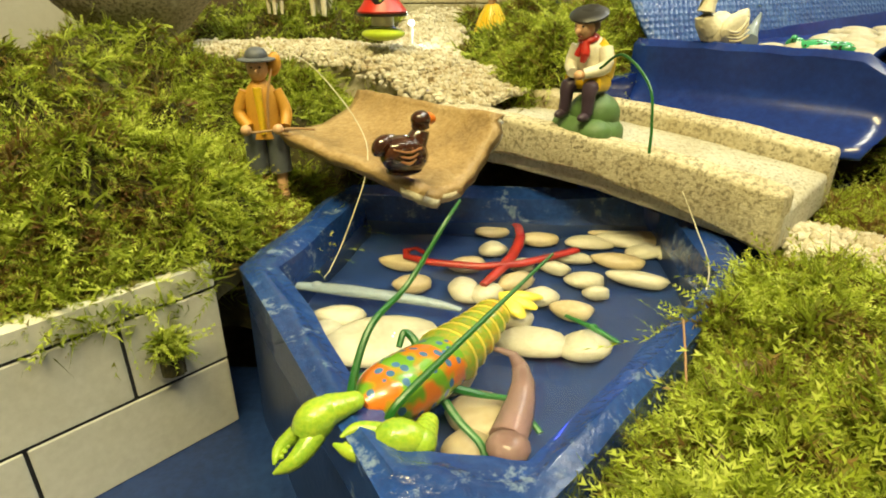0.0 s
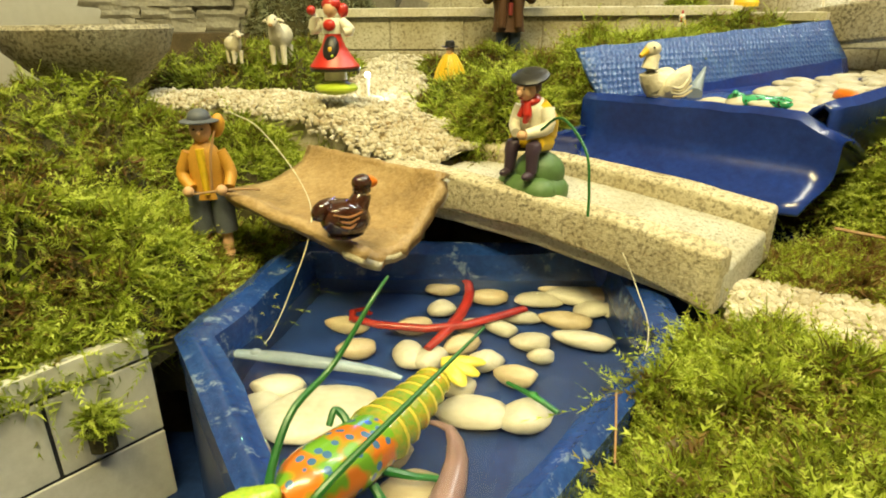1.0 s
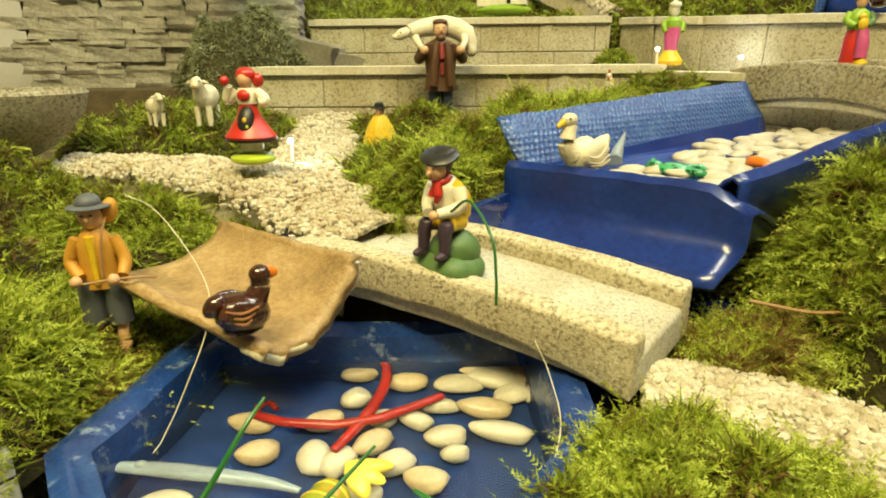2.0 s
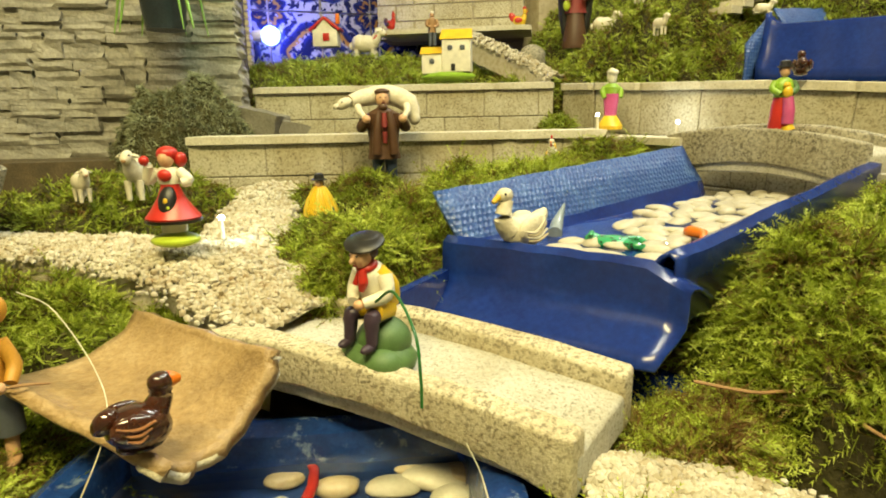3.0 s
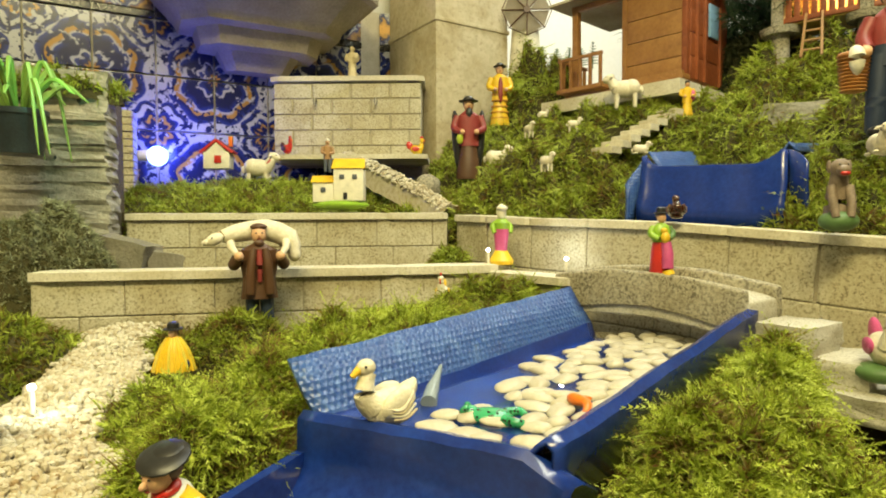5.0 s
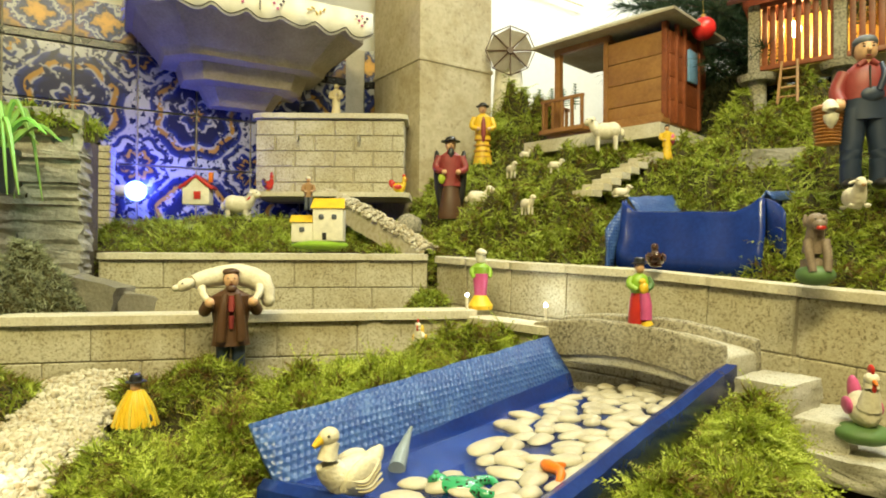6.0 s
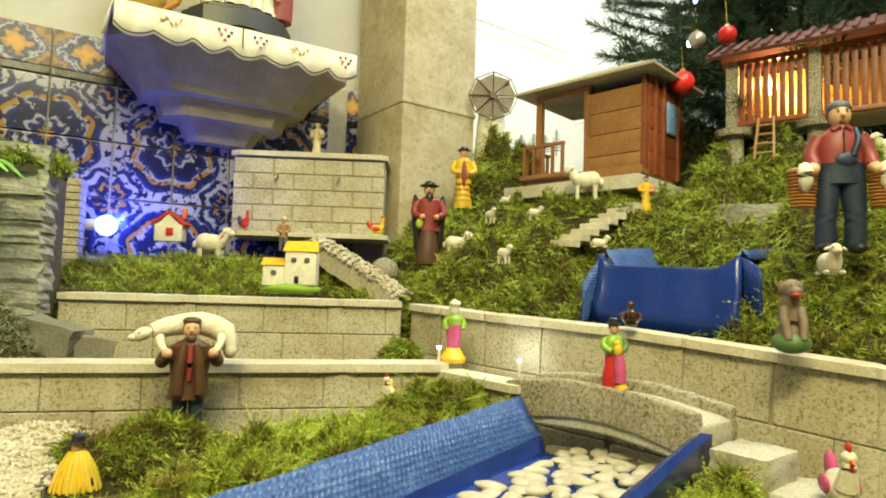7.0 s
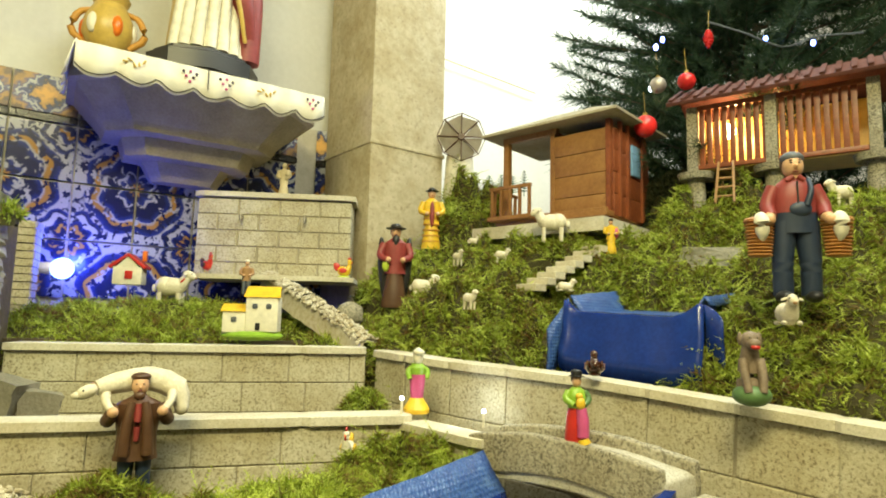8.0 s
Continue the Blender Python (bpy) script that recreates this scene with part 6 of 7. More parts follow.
for s in (-1, 1):
    f.limb([(s * 0.010, 0, 0.066), (s * 0.0150, -0.002, 0.060), (s * 0.0130, -0.006, 0.050)], [0.0040, 0.0044, 0.0036], BRIGHT)
f.done("candle_figurine", "pink, green and yellow painted clay figure on the wall end", "figurine", (0.484, 1.062, 0.376), 0)


def hen(label, place, turn, s, body, tail, foot=None):
    f = Figure()
    if foot:
        f.ball((0, 0, 0.0), (0.024, 0.022, 0.010), foot)
    f.ball((0, 0, 0.022), (0.013, 0.020, 0.015), body, (18, 0, 0)).limb([(0, -0.012, 0.026), (0, -0.017, 0.042), (0, -0.016, 0.050)], [0.010, 0.0062, 0.0058], body)
    f.ball((0, -0.017, 0.052), (0.0062, 0.0068, 0.0062), body).ball((0, -0.016, 0.060), (0.0022, 0.006, 0.005), RED).limb([(0, -0.022, 0.051), (0, -0.029, 0.049)], [0.0024, 0.0006], ORANGE).ball((0, -0.022, 0.045), (0.002, 0.0025, 0.004), RED)
    f.ball((0, 0.020, 0.034), (0.005, 0.010, 0.015), tail, (-30, 0, 0))
    for k in (-1, 1):
        f.ball((k * 0.012, 0.003, 0.024), (0.003, 0.012, 0.008), tail)
        f.limb([(k * 0.005, 0, 0.0), (k * 0.005, 0, 0.012)], [0.0025, 0.003], GOLD)
    return f.done("hen_figurine", label, "figurine", place, turn, s)


hen("white and yellow clay hen in moss before the wall", (0.372, 1.0, 0.325), -25, 0.72, WHITE, YELLOW)
hen("white clay rooster with pink tail on green mound", (0.712, 0.610, 0.296), -30, 1.05, WOOL, PINK, GREEN)
hen("red clay rooster before the tiles", (0.150, 1.715, 0.612), 40, 0.75, RED, BROWN)
hen("yellow clay chick on a lime green foot on the ledge", (0.462, 1.625, 0.606), 80, 0.80, YELLOW, RED, LIME)

# pilgrim, yellow shepherd and others on the hill
f = standing(grassy_foot(Figure(), 0.02, 0.004), 0.160, MAROON, BROWN, BLACK, BROWN, wide=1.05, skirt=True, brim=0.125)
f.ball((0, -0.010, 0.126), (0.007, 0.006, 0.013), BLACK)
for s in (-1, 1):
    f.ball((s * 0.022, 0.008, 0.075), (0.010, 0.012, 0.062), BLACK, (0, s * 5, 0))
f.ball((-0.018, -0.014, 0.078), (0.007, 0.006, 0.011), LIME)
f.done("pilgrim_figurine", "painted clay pilgrim in red tunic, black cape and wide hat", "figurine", (0.532, 1.405, 0.536), -12, 1.10)
f = standing(grassy_foot(Figure(), 0.016, 0.004), 0.152, YELLOW, YELLOW, BLACK, BROWN, wide=1.05, skirt=True, brim=0.11)
for k in range(7):
    f.lathe([(0.018 + k * 0.014, 0.0232 - 0.0009 * k), (0.021 + k * 0.014, 0.0232 - 0.0009 * k)], OCHRE, 0.8)
f.ball((0, -0.0145, 0.085), (0.006, 0.005, 0.032), MAROON)
f.done("yellow_coat_figurine", "painted clay man in yellow striped coat and black hat", "figurine", (0.682, 1.630, 0.690), -12, 1.05)
f = standing(Figure(), 0.075, YELLOW, YELLOW, BLACK, BROWN, wide=1.1, skirt=True)
f.ball((0.010, 0.0, 0.045), (0.006, 0.008, 0.012), PINK)
f.done("yellow_child_figurine", "small painted clay figure in yellow on the stairs", "figurine", (0.962, 1.256, 0.660), -25)
f = standing(Figure(), 0.075, TAN, GREYBLUE, WHITE, BROWN, wide=1.0)
f.done("small_figure", "small painted clay figure with a white hat on moss", "figurine", (0.239, 1.52, 0.555), 0)
f = standing(Figure(), 0.098, STONE, STONE, None, STONE, STONE, wide=0.95, skirt=True)
f.ball((0.012, -0.012, 0.066), (0.008, 0.008, 0.010), STONE)
f.done("saint_figurine", "small ivory saint statue on the block pedestal", "statue", (0.322, 1.79, 0.819), -15, 1.0)
f = standing(Figure(), 0.06, GREEN, RED, RED, BROWN)
f.done("porch_figurine", "tiny green and red figure on the hut porch", "figurine", (0.985, 1.50, 0.775), -30)

# large farmer with baskets
f = Figure()
h = 0.205
for s in (-1, 1):
    f.limb([(s * 0.017, 0, 0.006), (s * 0.017, -0.002, 0.05), (s * 0.013, 0, 0.105)], [0.0125, 0.0135, 0.017], NAVY)
    f.ball((s * 0.018, -0.006, 0.005), (0.011, 0.018, 0.008), BLACK)
f.lathe([(0.090, 0.029), (0.112, 0.0285), (0.118, 0.029)], NAVY, 0.7)
f.lathe([(0.112, 0.0275), (0.135, 0.0275), (0.152, 0.0265), (0.161, 0.020), (0.170, 0.010)], MAROON, 0.72)
f.ball((0.003, -0.0185, 0.122), (0.014, 0.0045, 0.010), NAVY)
f.limb([(0.010, -0.020, 0.126), (0.016, -0.0195, 0.146), (0.017, -0.006, 0.165)], [0.0045, 0.0040, 0.0032], NAVY)
f.limb([(0, -0.019, 0.160), (0, -0.0205, 0.128)], [0.0014, 0.0012], BLACK)
for s in (-1, 1):
    f.limb([(s * 0.003, -0.012, 0.168), (s * 0.011, -0.012, 0.162)], [0.0040, 0.0036], MAROON)
for s in (-1, 1):
    f.limb([(s * 0.024, 0, 0.155), (s * 0.034, -0.003, 0.130), (s * 0.033, -0.016, 0.112)], [0.0100, 0.0100, 0.0085], MAROON)
    f.limb([(s * 0.034, -0.014, 0.114), (s * 0.036, -0.022, 0.108)], [0.008, 0.007], SKIN)
    f.ball((s * 0.037, -0.024, 0.107), (0.008, 0.008, 0.007), SKIN)
f.ball((0, -0.002, 0.184), (0.0135, 0.0145, 0.017), SKIN).ball((0, -0.017, 0.182), (0.003, 0.004, 0.0035), SKIN).ball((0, 0.004, 0.188), (0.0148, 0.014, 0.016), BROWN)
f.ball((0, 0.001, 0.196), (0.0150, 0.0158, 0.010), GREYBLUE)
f.limb([(0, -0.003, 0.165), (0, -0.003, 0.175)], [0.008, 0.008], SKIN)
for s in (-1, 1):
    f.ball((s * 0.005, -0.0148, 0.187), (0.0019, 0.0013, 0.0013), BLACK).ball((s * 0.0055, -0.0145, 0.1905), (0.003, 0.001, 0.0008), BROWN)
f.ball((0, -0.0148, 0.1745), (0.0045, 0.0012, 0.001), MAROON)
WICKER = surface("wicker_paint", (0.44, 0.20, 0.05), (0.25, 0.10, 0.02), (0.58, 0.30, 0.09), 90, 500, 0.5, 0.6, 0.002)
for s in (-1, 1):
    for k in range(11):
        w = 0.0165 + 0.0042 * (k / 10)
        f.ball((s * 0.047, -0.012, 0.060 + k * 0.0046), (w, w * 0.80, 0.0031), WICKER, (0, 0, 0), 18, 6)
    f.ball((s * 0.047, -0.012, 0.108), (0.0200, 0.0160, 0.0050), WICKER)
    f.limb([(s * 0.047, -0.020, 0.112), (s * 0.047, -0.0275, 0.104), (s * 0.0465, -0.0268, 0.088), (s * 0.046, -0.0245, 0.078)], [0.0075, 0.0100, 0.0085, 0.0020], WHITE, 12)
f.done("farmer_figurine", "large painted clay farmer in red shirt carrying two baskets", "figurine", (0.900, 0.764, 0.550), -34, 0.95)

# grey-brown seated animal
GREYBROWN = surface("grey_brown_clay", (0.20, 0.145, 0.095), (0.12, 0.085, 0.055), (0.30, 0.23, 0.16), 90, 400, 0.6, 0.5, 0.0015)
f = Figure()
f.ball((0, 0, 0.008), (0.020, 0.018, 0.012), GREEN)
f.limb([(0, 0.004, 0.008), (0, 0.006, 0.030), (0, 0.002, 0.052), (0, 0.0, 0.062)], [0.0150, 0.0128, 0.0095, 0.0085], GREYBROWN)
f.ball((0, -0.002, 0.066), (0.0105, 0.0115, 0.0105), GREYBROWN).ball((0, -0.011, 0.063), (0.0070, 0.0080, 0.0058), GREYBROWN).ball((0, -0.0165, 0.0595), (0.0052, 0.0030, 0.0026), RED)
for s in (-1, 1):
    f.limb([(s * 0.0085, -0.002, 0.046), (s * 0.0088, -0.0095, 0.028), (s * 0.0070, -0.0135, 0.012)], [0.0052, 0.0046, 0.0042], GREYBROWN)
    f.ball((s * 0.0098, 0.002, 0.068), (0.0026, 0.0034, 0.0072), GREYBROWN).ball((s * 0.004, -0.0115, 0.0695), 0.0010, BLACK)
f.done("dog_statue", "brown seated clay animal on a green foot on the wall cap", "figurine", (0.748, 0.696, 0.434), -28, 1.0)

# toy houses
hs = thing("toy_house", "cream clay toy house with yellow roofs on moss", "toy house", (0.252, 1.325, 0.474), -14)
bm = bmesh.new()
box(bm, (0.018, 0, 0.042), (0.056, 0.04, 0.062), bevel=0.002)
box(bm, (-0.030, 0.0, 0.028), (0.040, 0.036, 0.038), bevel=0.002)
part("wall", bm, WHITE, hs)
bm = bmesh.new()
prism(bm, [(-0.032, -0.023), (0.032, -0.023), (0.026, 0.023), (-0.026, 0.023)], 0.0, 0.006)
for v in bm.verts:
    if v.co.z > 0.003:
        v.co.y = v.co.y * 0.3 + 0.004
        v.co.x *= 0.92
        v.co.z += 0.014
part("roof", bm, YELLOW, hs, "yellow roof", place=pose(0.018, 0, 0.072))
bm = bmesh.new()
prism(bm, [(-0.023, -0.021), (0.020, -0.021), (0.020, 0.021), (-0.023, 0.021)], 0.0, 0.006)
for v in bm.verts:
    if v.co.z > 0.003:
        v.co.y = v.co.y * 0.3 + 0.004
        v.co.z += 0.008
part("roof", bm, YELLOW, hs, "orange-yellow roof", place=pose(-0.030, 0, 0.046))
for x, z in ((0.006, 0.056), (0.030, 0.056), (-0.030, 0.032)):
    bm = bmesh.new()
    box(bm, (0, 0, 0), (0.009, 0.003, 0.009), bevel=0.001)
    box(bm, (0, -0.001, 0), (0.001, 0.003, 0.010))
    box(bm, (0, -0.001, 0), (0.010, 0.003, 0.001))
    part("window", bm, GREYBLUE, hs, "small painted window", place=pose(x, -0.020 if x > 0 else -0.0185, z))
bm = bmesh.new()
box(bm, (0, 0, 0), (0.008, 0.003, 0.013), bevel=0.001)
part("door", bm, BLACK, hs, "dark arched door", place=pose(0.012, -0.020, 0.020))
bm = bmesh.new()
ellipsoid(bm, (0, 0, 0.004), (0.055, 0.030, 0.010))
part("base", bm, BRIGHT, hs, "green painted base")
hs = thing("toy_church", "white and red clay toy house before the tiles", "toy house", (-0.010, 1.70, 0.575), -12)
bm = bmesh.new()
box(bm, (0, 0, 0.020), (0.062, 0.034, 0.040), bevel=0.002)
part("wall", bm, WHITE, hs)
bm = bmesh.new()
for s in (-1, 1):
    box(bm, (s * 0.019, 0, 0.053), (0.050, 0.040, 0.006), (0, s * 38, 0), bevel=0.001)
part("roof", bm, RED, hs, "red gable roof")
bm = bmesh.new()
prism(bm, [(-0.026, -0.016), (0.026, -0.016), (0.026, 0.016), (-0.026, 0.016)], 0.038, 0.062)
for v in bm.verts:
    if v.co.z > 0.05:
        v.co.x *= 0.1
part("gable", bm, WHITE, hs)
bm = bmesh.new()
box(bm, (0, 0, 0), (0.016, 0.004, 0.018), bevel=0.001)
part("door", bm, RED, hs, "red door", place=pose(0.004, -0.018, 0.022))
bm = bmesh.new()
box(bm, (0.030, 0, 0.066), (0.009, 0.009, 0.024), bevel=0.001)
part("chimney", bm, ORANGE, hs)

# windmill wheel on its post
mw = thing("toy_windmill", "toy windmill with cream cloth sails and brown spokes", "toy windmill", (0.809, 1.768, 0.0), -16)
bm = bmesh.new()
cone(bm, (0, 0.02, 0.86), (0, 0.02, 1.03), 0.048, 0.036, 0, 20)
cone(bm, (0, 0.02, 1.03), (0, 0.02, 1.055), 0.036, 0.01, 0, 20)
part("tower", bm, WHITE, mw)
bm = bmesh.new()
cone(bm, (0, -0.032, 1.034), (0, -0.018, 1.034), 0.009, 0.009)
part("hub", bm, BROWN, mw)
R8 = 0.070
SAIL = surface("sail_cloth", (0.42, 0.37, 0.28), (0.34, 0.29, 0.21), (0.50, 0.45, 0.35), 30, 400, 0.9)
for k in range(8):
    a, b = math.pi / 4 * k, math.pi / 4 * (k + 1)
    pa, pb = (R8 * math.cos(a), 0, R8 * math.sin(a)), (R8 * math.cos(b), 0, R8 * math.sin(b))
    bm = bmesh.new()
    tube(bm, [(0, 0, 0), pa], [0.0022, 0.0018], 0, 6)
    part("spoke", bm, BROWN, mw, place=pose(0, -0.027, 1.034))
    bm = bmesh.new()
    tube(bm, [pa, pb], [0.0014, 0.0014], 0, 6)
    part("rim", bm, BROWN, mw, place=pose(0, -0.027, 1.034))
    bm = bmesh.new()
    v = [bm.verts.new(p) for p in ((0.006 * math.cos(a + 0.2), 0.003, 0.006 * math.sin(a + 0.2)), (pa[0] * 0.95, 0.001, pa[2] * 0.95), (pb[0] * 0.9, 0.009, pb[2] * 0.9))]
    bm.faces.new(v)
    bmesh.ops.solidify(bm, geom=bm.faces[:], thickness=0.001)
    part("sail", bm, SAIL, mw, "cream cloth sail", smooth=False, place=pose(0, -0.027, 1.034))

# wooden hut on its slab
hut = thing("wooden_hut", "brown stained wooden toy hut with porch and blue window", "toy house", (1.012, 1.335, 0.0), 119)
# local x runs along the front to the porch, local y runs towards the viewer
def hut_box(name, c, s, material, label="", bev=0.001):
    bm = bmesh.new()
    box(bm, c, s, bevel=bev)
    return part(name, bm, material, hut, label)


for k in range(4):
    hut_box("plank", (0.072, 0.0, 0.785 + k * 0.052), (0.136, 0.012, 0.0505), WOOD)
hut_box("corner_post", (-0.002, 0, 0.868), (0.012, 0.016, 0.235), WOOD_RED)
hut_box("door_post", (0.145, 0, 0.868), (0.012, 0.016, 0.235), WOOD)
hut_box("porch_post", (0.285, 0, 0.875), (0.016, 0.016, 0.235), WOOD)
hut_box("lintel", (0.215, 0, 0.985), (0.16, 0.014, 0.018), WOOD)
for k in range(4):
    hut_box("side_plank", (-0.006, -0.100, 0.785 + k * 0.052), (0.012, 0.19, 0.0505), WOOD_RED)
for y in (-0.03, -0.07, -0.15):
    hut_box("side_batten", (-0.014, y, 0.872), (0.008, 0.010, 0.225), WOOD_RED)
hut_box("back_wall", (0.07, -0.195, 0.87), (0.15, 0.010, 0.23), WOOD)
hut_box("inner_wall", (0.145, -0.10, 0.87), (0.010, 0.19, 0.23), WOOD)
hut_box("window", (-0.0145, -0.112, 0.905), (0.006, 0.046, 0.075), paint("pale_blue_pane", (0.20, 0.36, 0.55), 0.3), "pale blue window pane")
hut_box("floor_board", (0.145, -0.08, 0.762), (0.31, 0.22, 0.012), WOOD)
hut_box("base_board", (0.145, 0.02, 0.765), (0.30, 0.012, 0.022), WOOD)
for x, y, l, turn in ((0.235, 0.055, 0.12, 0), (0.295, 0.0, 0.12, 90)):
    hut_box("rail", (x, y, 0.845), (l if not turn else 0.008, 0.008 if not turn else l, 0.008), WOOD)
for k in range(5):
    hut_box("baluster", (0.180 + k * 0.028, 0.055, 0.808), (0.007, 0.007, 0.075), WOOD)
for k in range(4):
    hut_box("baluster", (0.295, 0.04 - k * 0.03, 0.808), (0.007, 0.007, 0.075), WOOD)
hut_box("porch_floor", (0.235, 0.03, 0.768), (0.13, 0.07, 0.010), WOOD)
bm = bmesh.new()
lo = [bm.verts.new(p) for p in ((-0.045, 0.05, 0.990), (0.335, 0.05, 0.990), (0.335, -0.235, 0.990), (-0.045, -0.235, 0.990))]
lo2 = [bm.verts.new((v.co.x, v.co.y, v.co.z + 0.006)) for v in lo]
hi = [bm.verts.new(p) for p in ((0.09, -0.092, 1.062), (0.20, -0.092, 1.062))]
bm.faces.new(list(reversed(lo)))
for k in range(4):
    bm.faces.new((lo[k], lo[(k + 1) % 4], lo2[(k + 1) % 4], lo2[k]))
bm.faces.new((lo2[0], lo2[1], hi[1], hi[0])), bm.faces.new((lo2[1], lo2[2], hi[1])), bm.faces.new((lo2[2], lo2[3], hi[0], hi[1])), bm.faces.new((lo2[3], lo2[0], hi[0]))
bmesh.ops.recalc_face_normals(bm, faces=bm.faces[:])
part("roof", bm, ROOFBOARD, hut, "pale hipped board roof", smooth=False)
sl = slab("hut_slab", (0.985, 1.49, 0.728), (0.36, 0.28, 0.030), CAP, "pale stone slab under the wooden hut", "slab", 119)

# stone stairs up to the hut
st = thing("stone_stairs", "small pale stone stairs climbing the mossy hill", "stairs")
step_mesh = unit_block("step", 0.05)
step_mesh.materials.append(CAP)
for k in range(8):
    t = k / 7
    piece("step", step_mesh, st, (0.745 + 0.190 * t, 1.200 + 0.075 * t, 0.578 + 0.092 * t), (0.030, 0.050, 0.014), 22 + 5 * math.sin(k * 2.3))

# stone block spring on the hill
sb = thing("spring_house", "weathered stone block spring beside the trough", "stone blocks", (1.095, 1.125, 0.0), -38)
for k, (w, dz) in enumerate(((0.13, 0.0), (0.12, 0.026), (0.13, 0.052), (0.11, 0.078))):
    piece("stone", stones[k % 5], sb, (0.004 * (k % 2), 0.0, 0.575 + dz), (w, 0.05, 0.027), 0)
# solid black block; its colour stands in for shade inside the opening
bm = bmesh.new()
box(bm, (0.012, -0.024, 0.622), (0.028, 0.012, 0.012), bevel=0.003)
part("spout_shade_block", bm, BLACK, sb, "black block painted as the shade in a spout opening")

# raised granary on stone staddles
gr = thing("granary", "small red-brown slatted granary on stone posts with a lit bulb inside", "toy granary", (1.165, 1.235, 0.0), -55)
for x in (0.0, 0.155, 0.33):
    bm = bmesh.new()
    box(bm, (x, 0, 0.925), (0.022, 0.026, 0.145), bevel=0.002)
    part("post", bm, GRANITE_GREY, gr)
    bm = bmesh.new()
    cone(bm, (x, 0.02, 0.838), (x, 0.02, 0.852), 0.036, 0.040, 0, 18)
    part("staddle_cap", bm, GRANITE_GREY, gr)
    bm = bmesh.new()
    cone(bm, (x, 0.02, 0.74), (x, 0.02, 0.838), 0.020, 0.018, 0, 14)
    part("staddle", bm, GRANITE_GREY, gr)
for x0 in (0.014, 0.170):
    for k in range(9):
        bm = bmesh.new()
        box(bm, (x0 + 0.005 + k * 0.0155, 0.0, 0.928), (0.0105, 0.005, 0.132), bevel=0.0005)
        part("slat", bm, WOOD_RED, gr)
for z in (0.861, 0.995):
    bm = bmesh.new()
    box(bm, (0.165, 0.0, z), (0.33, 0.012, 0.010), bevel=0.001)
    part("rail", bm, WOOD_RED, gr)
bm = bmesh.new()
box(bm, (0.165, 0.12, 0.928), (0.33, 0.008, 0.14))
box(bm, (0.165, 0.06, 0.856), (0.33, 0.12, 0.006))
box(bm, (0.002, 0.06, 0.928), (0.006, 0.12, 0.14))
part("inner_wall", bm, GOLD, gr)
bm = bmesh.new()
for s in (-1, 1):
    box(bm, (0.175, 0.06 + s * 0.052, 1.030), (0.44, 0.125, 0.008), (-s * 28, 0, 0), bevel=0.001)
ROOFCLAY = surface("roof_clay", (0.10, 0.028, 0.018), (0.06, 0.016, 0.01), (0.16, 0.05, 0.03), 30, 200, 0.7)
part("roof", bm, ROOFCLAY, gr, "dark red tiled roof")
ribs = unit_block("roof_tile", 0.1)
ribs.materials.append(ROOFCLAY)
for k in range(17):
    piece("roof_tile", ribs, gr, (-0.035 + k * 0.026, 0.003, 1.036), (0.010, 0.120, 0.006), 0, 28)
bm = bmesh.new()
ellipsoid(bm, (0.065, 0.055, 0.950), (0.014, 0.014, 0.017))
part("bulb", bm, glow("warm_bulb", (1.0, 0.72, 0.35), 30), gr, "lit warm bulb")
ld = thing("wooden_ladder", "small wooden ladder leaning on the granary", "ladder", (1.165, 1.150, 0.770), -52)
for s in (-1, 1):
    bm = bmesh.new()
    tube(bm, [(s * 0.018, 0, 0), (s * 0.014, 0.035, 0.095)], 0.0028, 0, 6)
    part("rail", bm, TAN, ld)
for k in range(4):
    bm = bmesh.new()
    t = 0.15 + 0.22 * k
    tube(bm, [(-0.017, 0.035 * t, 0.095 * t), (0.017, 0.035 * t, 0.095 * t)], 0.0022, 0, 6)
    part("rung", bm, TAN, ld)

# ---- altar cloth, vase, statue on the corbel ----
LACE_EDGE = paint("dark_thread", (0.06, 0.05, 0.04), 0.9)
cl = thing("altar_cloth", "white linen altar cloth with scalloped lace edge", "cloth", (0.140, 1.600, 0), 14.3)
bm = bmesh.new()
rows = []
n = 64
for i in range(n + 1):
    x = -0.268 + 0.536 * i / n
    scal = 0.018 * abs(math.sin(i / n * math.pi * 7))
    fold = 0.003 * math.sin(i * 0.9)
    rows.append([bm.verts.new(p) for p in ((x, 0.30, 1.066), (x, 0.01, 1.066), (x, -0.006 + fold * 0.3, 1.062), (x, -0.010 + fold, 1.035), (x, -0.010 + fold * 1.5, 1.006 - scal))])
for a, b in zip(rows, rows[1:]):
    for k in range(4):
        bm.faces.new((a[k], b[k], b[k + 1], a[k + 1]))
bmesh.ops.recalc_face_normals(bm, faces=bm.faces[:])
rows = []
for i in range(13):
    y = -0.006 + 0.20 * i / 12
    hang = 0.058 + 0.014 * abs(math.sin(i / 12 * math.pi * 3))
    rows.append([bm.verts.new(p) for p in ((-0.268, y, 1.066), (-0.276 + 0.002 * math.sin(i), y, 1.040), (-0.284 + 0.005 * math.sin(i * 1.7), y, 1.066 - hang))])
for a, b in zip(rows, rows[1:]):
    for k in range(2):
        bm.faces.new((a[k], b[k], b[k + 1], a[k + 1]))
sh = part("linen", bm, CLOTH, cl)
so = sh.modifiers.new("thick", "SOLIDIFY")
so.thickness = 0.0015
bm = bmesh.new()
